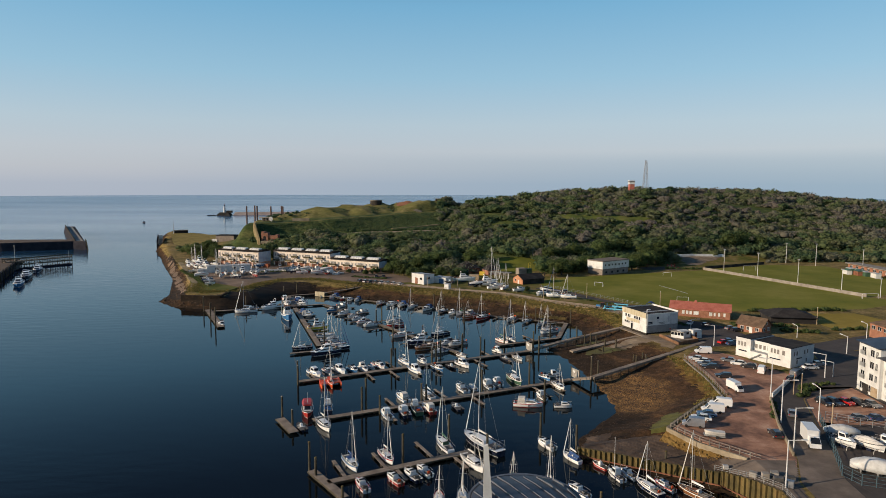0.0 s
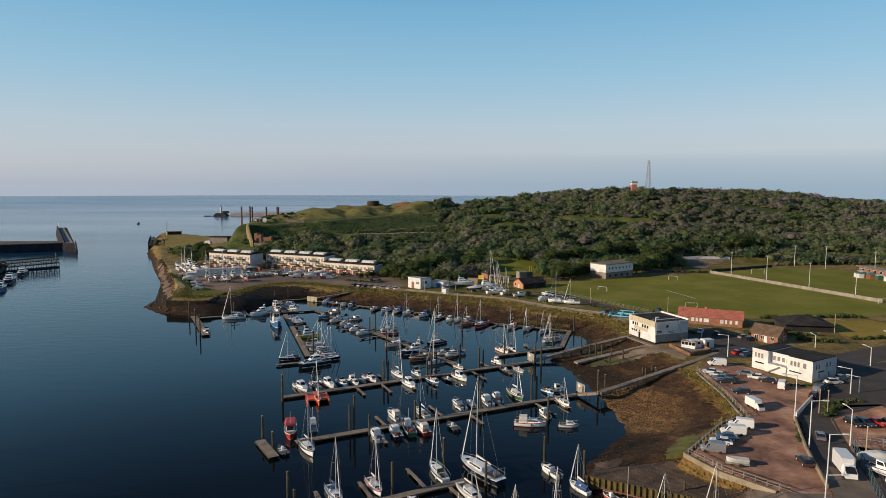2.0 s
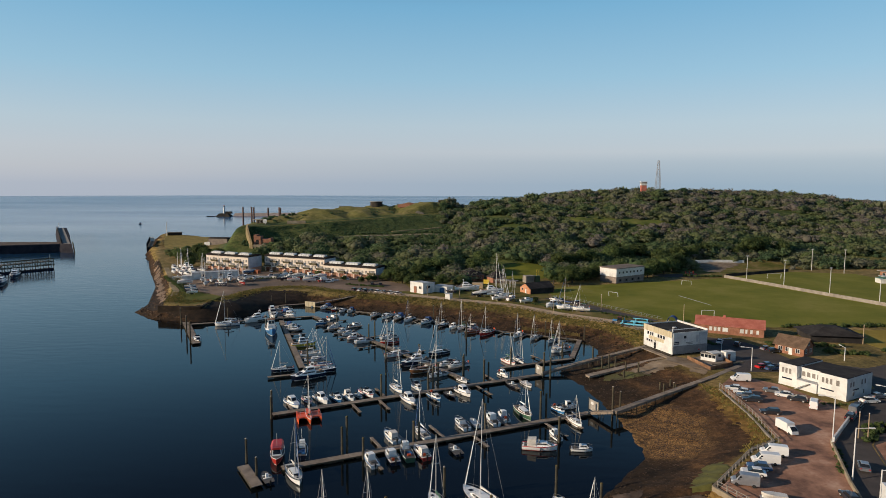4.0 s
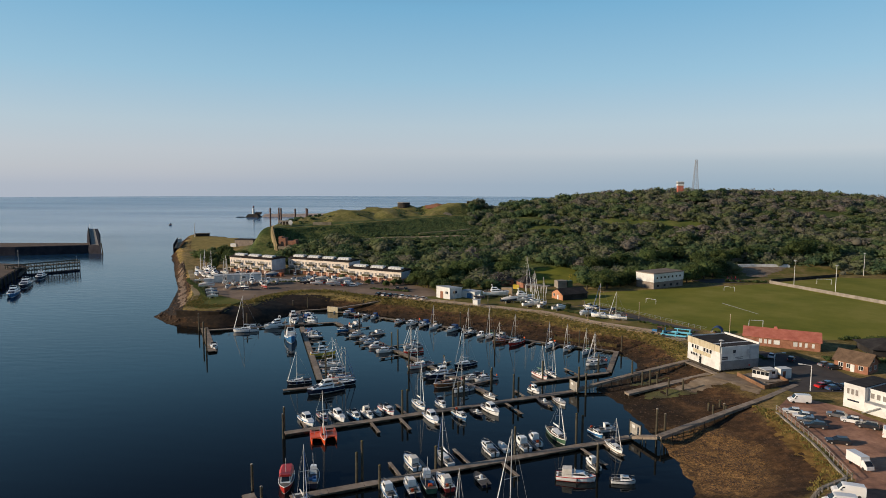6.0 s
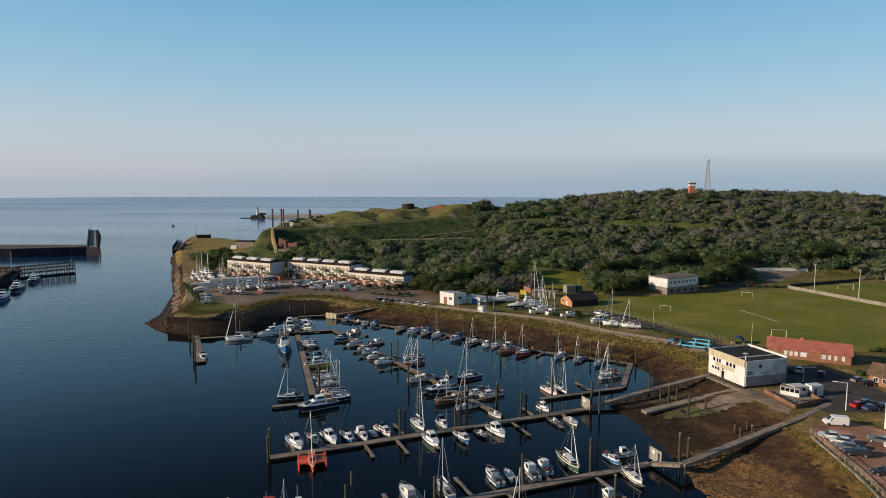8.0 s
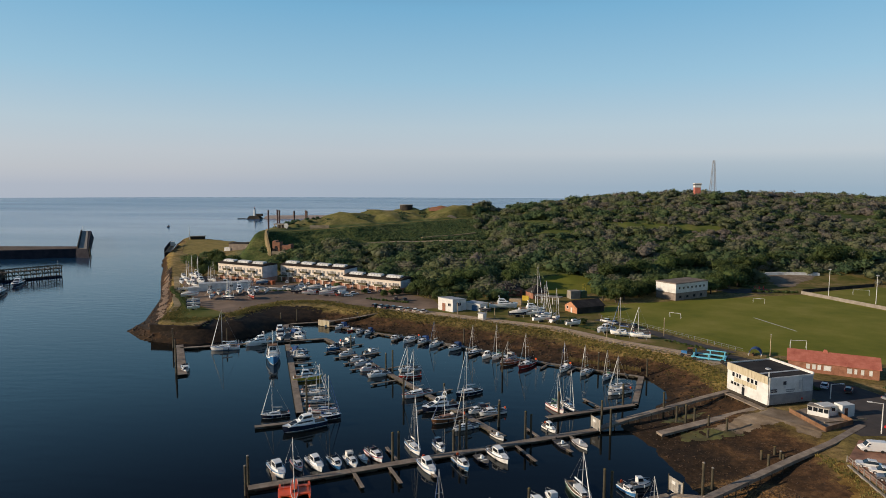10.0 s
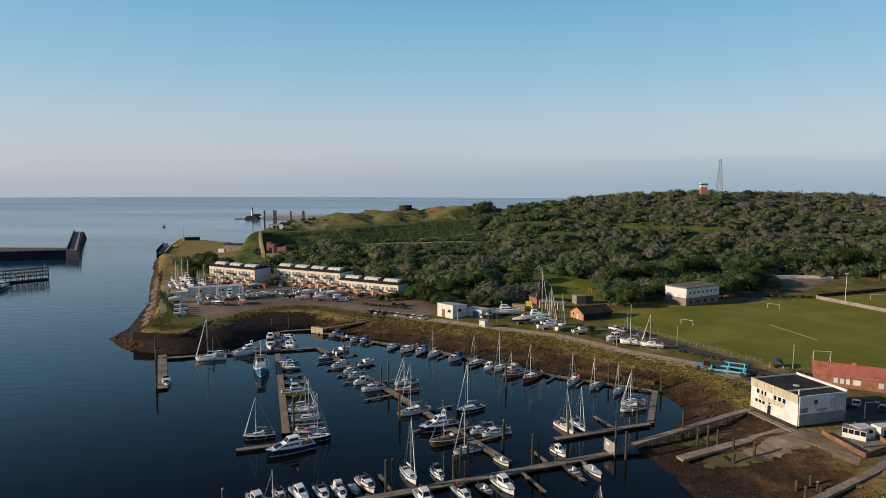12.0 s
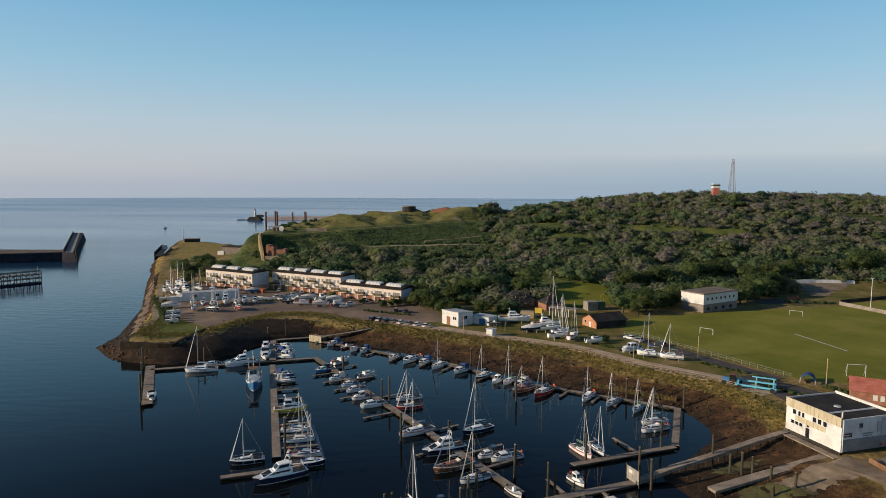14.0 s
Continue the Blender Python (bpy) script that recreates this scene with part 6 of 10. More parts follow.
for row in [
        ("motor", -12.9, 150.3, 120, 7.1, "white", 0.0),
        ("yacht", -6.7, 152.6, 118, 7.0, "white", 9.5),
        ("motor", -15.6, 138.9, 116, 6.8, "white", 0.0),
        ("motor", -11.8, 140.6, 112, 7.1, "navy", 0.0),
        ("workboat", -9.0, 142.3, 108, 7.6, "green", 0.0),
        ("motor", -6.2, 142.8, 116, 7.1, "red", 0.0),
        ("dinghy", 0.4, 144.6, 114, 6.1, "navy", 0.0),
        ("motor", 1.8, 157.8, 115, 7.2, "white", 0.0),
        ("dinghy", 4.7, 159.2, 109, 5.3, "white", 0.0),
        ("motor", 8.6, 160.7, 110, 7.2, "white", 0.0),
        ("motor", 11.3, 162.9, 110, 6.0, "white", 0.0),
        ("yacht", 16.2, 165.4, -72, 9.1, "green", 8.3),
        ("motor", 27.4, 169.9, 17, 5.0, "white", 0.0),
        ]:
    boat(*row)
for row in [
        ("motor", 24.7, 167.6, -62, 5.0, "blue", 0.0),
        ("yacht", 27.1, 160.3, -74, 7.0, "white", 6.8),
        ("motor", 17.5, 146.3, -8, 8.2, "white", 0.0),
        ("motor", 21.4, 152.4, 111, 5.3, "white", 0.0),
        ("motor", 25.8, 145.7, -4, 5.0, "white", 0.0),
        ("motor", -38.5, 169.8, -53, 8.0, "white", 0.0),
        ("motor", -35.5, 172.3, -55, 5.6, "white", 0.0),
        ("motor", -32.2, 173.0, -52, 7.3, "white", 0.0),
        ("motor", -28.6, 173.8, -58, 6.6, "blue", 0.0),
        ("cuddy", -25.7, 174.6, -58, 6.2, "white", 3.2),
        ("dinghy", -23.6, 176.2, -59, 4.1, "white", 0.0),
        ("motor", -21.7, 177.8, -53, 7.2, "white", 0.0),
        ("trimaran", -32.6, 161.4, -72, 8.3, "orange", 10.7),
        ]:
    boat(*row)
for row in [
        ("yacht", -14.6, 182.1, -62, 7.0, "white", 11.7),
        ("motor", -9.4, 183.0, -62, 5.5, "white", 0.0),
        ("motor", -10.9, 173.5, -62, 7.9, "white", 0.0),
        ("motor", -4.6, 175.6, -61, 6.7, "blue", 0.0),
        ("dinghy", -0.7, 177.9, -60, 5.5, "navy", 0.0),
        ("motor", 2.5, 179.7, -59, 7.9, "white", 0.0),
        ("dinghy", 15.6, 186.4, -67, 6.2, "navy", 0.0),
        ("dinghy", 19.4, 187.1, -69, 5.9, "white", 0.0),
        ("yacht", -17.9, 214.9, -142, 9.4, "white", 12.3),
        ("yacht", -4.8, 217.4, -144, 8.4, "navy", 12.2),
        ("motor_big", -11.3, 205.8, -149, 9.0, "navy", 0.0),
        ("yacht", -8.8, 198.6, -146, 9.3, "brown", 8.1),
        ("yacht", -4.5, 194.2, -147, 7.1, "white", 10.0),
        ]:
    boat(*row)
for row in [
        ("motor", -2.2, 204.6, -147, 5.0, "white", 0.0),
        ("cuddy", 1.2, 203.8, -152, 6.6, "white", 0.0),
        ("dinghy", 2.4, 189.8, -55, 4.8, "white", 0.0),
        ("yacht", -21.6, 230.3, -156, 7.0, "red", 8.1),
        ("yacht", -22.6, 236.7, -150, 7.5, "white", 7.7),
        ("yacht", 16.3, 208.1, -62, 7.1, "white", 9.3),
        ("yacht", 19.5, 209.6, -72, 7.0, "white", 9.5),
        ("motor", 13.7, 195.0, -58, 5.0, "white", 0.0),
        ("yacht", 11.4, 244.7, -125, 9.8, "red", 10.2),
        ("yacht", 6.3, 246.6, -138, 8.2, "brown", 7.2),
        ("motor", 6.0, 250.6, -124, 6.8, "white", 0.0),
        ("yacht", -17.8, 266.0, -117, 7.8, "white", 8.6),
        ("motor", -10.9, 261.9, -122, 6.9, "white", 0.0),
        ]:
    boat(*row)
for row in [
        ("yacht", -4.6, 256.9, -122, 7.5, "navy", 9.5),
        ("motor", -0.5, 253.3, -121, 5.0, "white", 0.0),
        ("yacht", 2.9, 253.3, -121, 7.6, "white", 11.0),
        ("yacht", 22.2, 241.9, -116, 8.1, "white", 8.6),
        ("yacht", 27.8, 238.5, -125, 7.3, "white", 8.6),
        ("yacht", 33.2, 234.8, -123, 7.0, "white", 8.1),
        ("yacht", 34.8, 226.2, -157, 7.3, "white", 8.3),
        ("yacht", 33.8, 221.7, -152, 7.9, "white", 10.1),
        ("motor", -26.7, 271.6, -117, 8.4, "white", 0.0),
        ("motor", -22.2, 269.5, -118, 6.4, "white", 0.0),
        ("motor", -32.2, 273.8, -115, 5.9, "white", 0.0),
        ("trawler", -65.6, 244.8, -70, 13.8, "blue", 0.0),
        ("yacht_big", -85.0, 254.6, -162, 9.7, "white", 13.1),
        ]:
    boat(*row)
for row in [
        ("motor", -84.3, 260.5, -148, 5.0, "white", 0.0),
        ("motor_big", -76.6, 262.4, -139, 9.0, "white", 0.0),
        ("motor", -86.6, 231.0, -60, 6.4, "white", 0.0),
        ("motor", -76.0, 281.5, -70, 7.3, "white", 0.0),
        ("motor", -72.6, 272.1, -70, 9.0, "white", 0.0),
        ("motor", -70.8, 283.5, -16, 6.3, "white", 0.0),
        ("motor", -67.6, 276.3, -14, 6.5, "white", 0.0),
        ("motor", -66.1, 271.4, -15, 6.0, "white", 0.0),
        ("motor", -60.1, 252.9, -7, 5.3, "blue", 0.0),
        ("motor", -58.1, 247.6, -5, 5.6, "white", 0.0),
        ("motor_big", -49.3, 225.7, 20, 7.5, "yellow", 0.0),
        ("yacht", -44.1, 213.7, 12, 7.0, "white", 8.6),
        ("yacht", -41.7, 208.4, 16, 7.0, "white", 9.5),
        ]:
    boat(*row)
for row in [
        ("yacht", -38.5, 201.6, 2, 7.6, "white", 9.2),
        ("yacht", -36.7, 197.5, 15, 7.5, "navy", 10.1),
        ("yacht", -48.5, 197.4, -156, 7.0, "navy", 8.9),
        ("motor_big", -39.9, 191.3, -142, 11.5, "navy", 0.0),
        ("motor", -50.3, 258.4, -135, 5.1, "blue", 0.0),
        ("motor", -44.3, 251.0, -147, 5.0, "white", 0.0),
        ("motor", -39.7, 245.8, -138, 5.0, "white", 0.0),
        ("motor", -37.1, 241.7, -136, 5.9, "white", 0.0),
        ("motor", -34.5, 235.9, -146, 5.0, "white", 0.0),
        ("motor", -30.6, 231.0, -145, 6.5, "white", 0.0),
        ("motor", -37.2, 254.5, 44, 5.9, "white", 0.0),
        ("motor", -47.6, 267.9, 60, 6.7, "white", 0.0),
        ("dinghy", -60.6, 292.1, -120, 4.3, "white", 0.0),
        ]:
    boat(*row)
for row in [
        ("motor", -55.0, 288.7, -126, 6.0, "white", 0.0),
        ("dinghy", -50.3, 285.6, -109, 5.6, "red", 0.0),
        ("motor", -46.6, 282.1, -108, 5.3, "white", 0.0),
        ("motor", -43.1, 281.0, -110, 5.3, "white", 0.0),
        ]:
    boat(*row)

# ---- buildings ----
def building(name, a, b, label, z=LAND_Z - 0.1, category="building", group=""):
    """An empty at a, its x along the front from a to b, its y into the building. Also the front's length."""
    d = math.degrees(math.atan2(b[1] - a[1], b[0] - a[0]))
    return thing(name, pose(a[0], a[1], z, 0, 0, d), label, category, group), math.hypot(b[0] - a[0], b[1] - a[1])


def window(t, x, z, w, h, y=0.0, side="front", depth=0.0, frame_mat=None, bars=1, name="window", glass=None):
    """A framed window on the front (y = 0), or on the right end (x = depth) where x runs into the building."""
    fm = frame_mat or M_WHITE
    f, p = Mesh(), Mesh()

    def at(u, v, o):
        return (u, y - o, v) if side == "front" else (depth + o, u, v)

    def bar(u0, v0, u1, v1, o0, o1, m):
        m.put([at(u0, v0, o0), at(u1, v0, o0), at(u1, v1, o0), at(u0, v1, o0), at(u0, v0, o1), at(u1, v0, o1), at(u1, v1, o1), at(u0, v1, o1)],
              [(0, 1, 2, 3), (7, 6, 5, 4), (0, 4, 5, 1), (1, 5, 6, 2), (2, 6, 7, 3), (3, 7, 4, 0)])
    e = 0.08
    us = sorted(v for i in range(bars + 2) for v in (x + (w - e) * i / (bars + 1), x + (w - e) * i / (bars + 1) + e))
    vs = [z, z + e, z + h - e, z + h]
    nu = len(us)
    f.put([at(u, v, o) for o in (0.06, -0.05) for v in vs for u in us], [])
    solid = [[i % 2 == 0 or j != 1 for i in range(nu - 1)] for j in range(3)]
    back = 4 * nu
    for j in range(3):
        for i in range(nu - 1):
            if not solid[j][i]:
                continue
            a, b, c, d = j * nu + i, j * nu + i + 1, (j + 1) * nu + i + 1, (j + 1) * nu + i
            f.f += [(a, b, c, d), (d + back, c + back, b + back, a + back)]
            for p0, p1, jj, ii in ((a, b, j - 1, i), (b, c, j, i + 1), (c, d, j + 1, i), (d, a, j, i - 1)):
                if not (0 <= jj < 3 and 0 <= ii < nu - 1 and solid[jj][ii]):
                    f.f.append((p1, p0, p0 + back, p1 + back))
    bar(x + 0.01, z + 0.01, x + w - 0.01, z + h - 0.01, -0.04, 0.02, p)
    fr = part(name, f, fm, t)
    part("pane", p, glass or M_GLASS, fr)


def gable_roof(t, x0, x1, y0, y1, eaves, ridge, mat, over=0.4, name="roof"):
    ym = (y0 + y1) / 2
    s = (ridge - eaves) / (ym - y0)
    lo = eaves - over * s
    m = Mesh().loft([[(x, y0 - over, lo), (x, ym, ridge), (x, y1 + over, lo), (x, y1 + over, lo + 0.18), (x, ym, ridge + 0.2), (x, y0 - over, lo + 0.18)] for x in (x0 - over, x1 + over)])
    return part(name, m, mat, t)


def gable_walls(t, L, D, eaves, ridge, mat):
    part("wall", Mesh().loft([[(x, 0, 0), (x, 0, eaves), (x, D / 2, ridge), (x, D, eaves), (x, D, 0)] for x in (0, L)]), mat, t)


def terrace(a, b, floors, bays, skylights, label, storey=2.5):
    """A row of narrow houses with staggered balconies, brick ground floor and a low curved roof."""
    t, L = building("terraced_houses", a, b, label, category="houses", group="waterside terraces")
    D, H = 10.5, 0.4 + storey * floors + 0.5
    gl = storey - 0.05
    part("ground_floor_wall", Mesh().box(L / 2, D / 2, 0, L, D, gl), M_TERRBRICK, t, "pink brick ground floor")
    part("wall", Mesh().box(L / 2, D / 2 - 0.1, gl, L + 0.2, D + 0.3, H - gl), M_TERR, t, "cream rendered upper floors")
    rise = 1.1
    ring = []
    for x in (-0.35, L + 0.35):
        arc = [(-0.9, H - 0.02)] + [(-0.9 + (D + 1.6) * s / 8, H + 0.1 + rise * math.sin(math.pi * s / 8 * 0.94)) for s in range(0, 9)] + [(D + 0.7, H)]
        ring.append([(x, y, z) for y, z in arc])
    part("roof", Mesh().loft(ring), M_TERRROOF, t, "low curved dark roof")
    arch = []
    for o in (0.0, 0.08):
        arch.append([(L + 0.12 + o, y, z) for y, z in [(0.2, gl), (0.2, H)] + [(0.2 + (D - 0.6) * s / 8, H - 0.15 + rise * 0.95 * math.sin(math.pi * s / 8)) for s in range(0, 9)] + [(D - 0.2, H), (D - 0.2, gl)]])
    part("end_wall", Mesh().loft(arch), M_ENDWALL, t, "pale blue-grey arched end wall")
    for i in range(skylights):
        x = L * (i + 0.5) / skylights
        hw = L / skylights * 0.36
        s = part("rooflight", Mesh().loft([[(x - hw, 1.7, H + 0.75), (x + hw, 1.7, H + 0.75), (x + hw, 4.9, H + 0.9), (x - hw, 4.9, H + 0.9)], [(x - hw * 0.97, 2.5, H + 1.75), (x + hw * 0.97, 2.5, H + 1.75), (x + hw * 0.97, 4.7, H + 1.85), (x - hw * 0.97, 4.7, H + 1.85)]]), M_WHITE, t, "white boxed rooflight with a leaning front")
        for q in range(5):
            u = x - hw * 0.86 + hw * 0.43 * q
            part("rib", Mesh().loft([[(u - 0.06, 1.66, H + 0.8), (u + 0.06, 1.66, H + 0.8), (u + 0.06, 1.72, H + 0.8), (u - 0.06, 1.72, H + 0.8)], [(u - 0.06, 2.44, H + 1.75), (u + 0.06, 2.44, H + 1.75), (u + 0.06, 2.5, H + 1.75), (u - 0.06, 2.5, H + 1.75)]]), M_CURTAIN, s)
    bw = L / bays
    for i in range(bays):
        x = bw * i
        part("pier", Mesh().box(x + 0.2, -0.12, 0, 0.4, 0.3, gl), M_TERR, t)
        part("garage_door" if i % 2 else "door", Mesh().box(x + bw * 0.42, -0.03, 0.05, bw * 0.45, 0.1, 2.15), M_TERRWOOD if i % 4 == 1 else M_RUST, t)
        for k in range(floors - 1):
            z = gl + 0.35 + storey * k
            if (i + k) % 2 == 0:
                window(t, x + bw * 0.12, z - 0.15, bw * 0.76, 2.0, y=-0.24, bars=3, glass=M_CURTAIN)
                q = part("balcony", Mesh().box(x + bw / 2, -0.95, z - 0.35, bw * 0.95, 1.3, 0.16), M_TERR, t)
                rail = Mesh().box(x + bw / 2, -1.56, z - 0.2, bw * 0.95, 0.06, 0.95)
                for s in (0.03, 0.97):
                    rail.box(x + bw * s, -0.95, z - 0.2, 0.06, 1.2, 0.95)
                part("balustrade", rail, M_PLANTED, q)
            else:
                window(t, x + bw * 0.14, z + 0.15, bw * 0.26, 1.5, y=-0.24, bars=1, glass=M_CURTAIN)
                window(t, x + bw * 0.6, z + 0.15, bw * 0.26, 1.5, y=-0.24, bars=1, glass=M_CURTAIN)
            part("pilaster", Mesh().box(x + 0.1, -0.27, z - 0.45, 0.2, 0.14, storey - 0.05), M_WHITE, t)
    return t


terrace((-140.9, 377.4), (-113.1, 364.9), 3, 7, 3, "long cream terrace with dark balconies and curved roof")
terrace((-106.4, 373.3), (-70.0, 358.2), 3, 9, 4, "longest cream terrace with balconies, brick ground floor")
terrace((-69.2, 354.6), (-40.3, 341.4), 2, 7, 3, "lower cream terrace with red doors and balconies")

# the white boat-house on the slip
t, L = building("boat_house", (57.5, 213.2), (62.0, 201.3), "two-storey white boat-house with dark flat roof beside slipway")
D = 12.4
part("plinth", Mesh().box(L / 2, D / 2, -2.6, L - 0.6, D - 0.6, 3.2), M_DARKWALL, t)
part("wall", Mesh().box(L / 2, D / 2, 0.55, L, D, 6.0), M_PALEWALL, t, "weathered white wall")
part("side_cladding", Mesh().box(L + 0.05, D / 2, 0.6, 0.08, D - 0.1, 2.3), M_SLATE, t, "grey painted lower band")
part("lean_panel", Mesh().box(L + 0.06, D * 0.87, 3.0, 0.1, D * 0.24, 3.3), M_GREYWALL, t)
n = 26
for i in range(n):
    part("cladding_board", Mesh().box(L * (i + 0.5) / n, -0.10 - 0.02 * (i % 2), 5.3, L / n - 0.03, 0.2, 1.75), M_CLAD, t)
for i in range(5):
    part("stained_panel", Mesh().box(L * (0.24 + 0.11 * i), -0.045, 3.0, L * 0.105, 0.07, 1.0), M_CLAD, t)
part("roof", Mesh().box(L / 2, D / 2, 6.55, L - 0.3, D - 0.3, 0.12), M_DARKROOF, t)
for x, y, sx, sy, h in ((L / 2, D - 0.05, L + 0.2, 0.25, 0.7), (0.05, D / 2, 0.2, D - 0.2, 0.45), (L + 0.02, D / 2, 0.25, D - 0.2, 0.25)):
    part("parapet", Mesh().box(x, y, 6.5, sx, sy, h), M_PALEWALL, t)
part("roof_hatch", Mesh().tube((L * 0.52, D * 0.45, 6.65), (L * 0.52, D * 0.45, 6.85), 0.7, 0.6, 14), M_GREYWALL, t)
part("roof_seam", Mesh().box(L * 0.72, D / 2, 6.67, 0.7, D - 0.9, 0.06), M_GREYWALL, t)
part("flue", Mesh().tube((L - 0.5, 0.5, 6.6), (L - 0.5, 0.5, 8.0), 0.13), M_PALEWALL, t)
for x, w in ((1.6, 0.9), (2.9, 0.7), (3.8, 0.7), (6.3, 0.95), (7.5, 0.95), (8.7, 0.95)):
    window(t, x, 4.05, w, 1.1, bars=0)
for x, w in ((1.3, 0.85), (2.3, 0.85), (3.3, 0.85)):
    window(t, x, 2.1, w, 0.8, bars=0)
window(t, 5.0, 2.5, 0.7, 0.8, bars=0)
part("door", Mesh().box(5.35, -0.06, 0.6, 0.8, 0.1, 1.8), M_GLASS, t)
for y, z, w, h in ((1.5, 3.8, 1.7, 0.3), (1.5, 3.35, 1.7, 0.3), (4.4, 4.9, 0.8, 0.8), (4.4, 4.1, 0.5, 0.5), (6.0, 3.6, 2.6, 0.22), (6.0, 3.2, 2.2, 0.16), (8.7, 3.6, 0.7, 2.1)):
    part("sign_bar", Mesh().box(L + 0.11, y, z, 0.04, w, h), M_SLATE if w > 2 else M_GREYWALL if w < 0.75 else M_NAVY, t)
window(t, 4.2, 1.2, 1.7, 1.0, side="end", depth=L, bars=1, glass=M_CURTAIN)
part("red_sign", Mesh().box(L + 0.11, 9.4, 1.1, 0.04, 0.5, 0.45), M_REDP, t)
part("downpipe", Mesh().tube((L + 0.12, 0.25, 0.6), (L + 0.12, 0.25, 6.7), 0.08), M_WHITE, t)
part("deck", Mesh().box(L / 2 + 0.8, -0.9, -0.4, L - 1.0, 1.6, 0.2), M_PLANK, t)
for i in range(6):
    part("stilt", Mesh().tube((1.4 + i * 2.1, -1.5, -3.2), (1.4 + i * 2.1, -1.5, -0.3), 0.12), M_PILE, t)

# the long brick pavilion with the red roof
t, L = building("brick_pavilion", (80.3, 232.6), (98.9, 224.2), "long brick pavilion with red tiled roof by playing field")
gable_walls(t, L, 7.5, 2.9, 4.9, M_BRICK)
gable_roof(t, 0, L, 0, 7.5, 2.95, 4.95, M_REDROOF)
for i in range(34):
    part("tile_course", Mesh().loft([[(L * (i + 0.5) / 34 - 0.05, -0.42, 2.88), (L * (i + 0.5) / 34 + 0.05, -0.42, 2.88), (L * (i + 0.5) / 34 + 0.05, -0.42, 2.95), (L * (i + 0.5) / 34 - 0.05, -0.42, 2.95)],
                                     [(L * (i + 0.5) / 34 - 0.05, 3.7, 5.08), (L * (i + 0.5) / 34 + 0.05, 3.7, 5.08), (L * (i + 0.5) / 34 + 0.05, 3.7, 5.15), (L * (i + 0.5) / 34 - 0.05, 3.7, 5.15)]]), M_REDROOF, t)
for x, w in ((4.2, 0.9), (5.6, 0.8), (6.8, 0.8), (8.2, 1.7), (13.4, 1.1), (15.0, 0.6), (16.4, 0.7), (18.2, 0.7)):
    window(t, x, 1.0, w, 1.3, bars=0)
    part("blind", Mesh().box(x + w / 2, -0.035, 1.1, w * 0.86, 0.03, 1.1), M_WHITE, t)
part("roof_vent", Mesh().box(L * 0.42, 3.8, 4.8, 1.3, 1.2, 0.9, taper=0.5), M_REDROOF, t)

# the stepped white clubhouse by the car park
t, L = building("clubhouse", (80.2, 177.4), (88.6, 164.0), "stepped white two-storey clubhouse with flat dark roof")
for x0, x1, y0, h in ((0, 4.4, 0, 5.3), (4.4, 9.4, 1.4, 5.0), (9.4, L, 0, 5.2)):
    part("wall", Mesh().box((x0 + x1) / 2, y0 + (11 - y0) / 2, 0, x1 - x0, 11 - y0, h), M_WHITE, t)
    part("roof", Mesh().box((x0 + x1) / 2, y0 + (11 - y0) / 2, h + 0.02, x1 - x0 - 0.3, 10.6 - y0, 0.14), M_DARKROOF, t)
    part("fascia", Mesh().box((x0 + x1) / 2, y0 - 0.06, h - 0.35, x1 - x0, 0.12, 0.5), M_WHITE, t)
for x, w in ((0.6, 0.7), (1.5, 0.7), (2.4, 0.7), (10.2, 0.7), (11.1, 0.7), (12.0, 0.7), (13.4, 0.9)):
    window(t, x, 3.1, w, 1.4, glass=M_CURTAIN, bars=0)
for x in (4.8, 6.0, 7.2, 8.4):
    window(t, x, 3.0, 0.9, 1.3, y=1.4, glass=M_CURTAIN, bars=0)
part("sign_bar", Mesh().box(2.1, -0.05, 1.7, 2.4, 0.06, 0.35), M_NAVY, t)
part("sign_bar", Mesh().box(11.6, -0.05, 1.6, 3.0, 0.06, 0.3), M_NAVY, t)
part("lean_to", Mesh().box(7.0, 0.5, 0, 4.8, 1.7, 2.3), M_PALEWALL, t)
part("lean_to_roof", Mesh().box(7.0, 0.45, 2.3, 5.0, 1.9, 0.12), M_GREYWALL, t)
st = Mesh()
for i in range(12):
    st.box(4.6 + 0.28 * i, -0.55, 0.18 * i, 0.3, 1.0, 0.12)
part("outside_stair", st, M_STEEL, t)
for y, w in ((1.2, 0.8), (2.4, 0.8), (6.0, 0.8), (7.4, 0.8)):
    window(t, y, 3.1, w, 1.3, side="end", depth=L, glass=M_CURTAIN, bars=0)
part("sign_bar", Mesh().box(L + 0.05, 3.9, 2.2, 0.06, 2.6, 0.3), M_NAVY, t)
window(t, 2.6, 0.8, 0.8, 1.2, side="end", depth=L, glass=M_CURTAIN, bars=0)
window(t, 7.0, 0.8, 0.8, 1.2, side="end", depth=L, glass=M_CURTAIN, bars=0)

# the white block of flats with the swept zinc roof
t, L = building("block_of_flats", (95.9, 148.0), (95.2, 128.0), "white four-storey block of flats with curved grey roof")
part("wall", Mesh().box(4.0, 8, 0, 8.0, 16, 11.6), M_WHITE, t)
part("wall", Mesh().box(14.0, 8.8, 0, 12.0, 16, 9.6), M_WHITE, t)
for x0, x1, z in ((-0.5, 8.4, 11.6), (8.0, 20.6, 9.6)):
    part("roof", Mesh().loft([[(x, -0.7, z), (x, 5, z + 0.6), (x, 17, z + 1.9), (x, 17, z + 2.15), (x, 5, z + 0.85), (x, -0.7, z + 0.22)] for x in (x0, (x0 + x1) / 2, x1)]), M_ZINC, t)
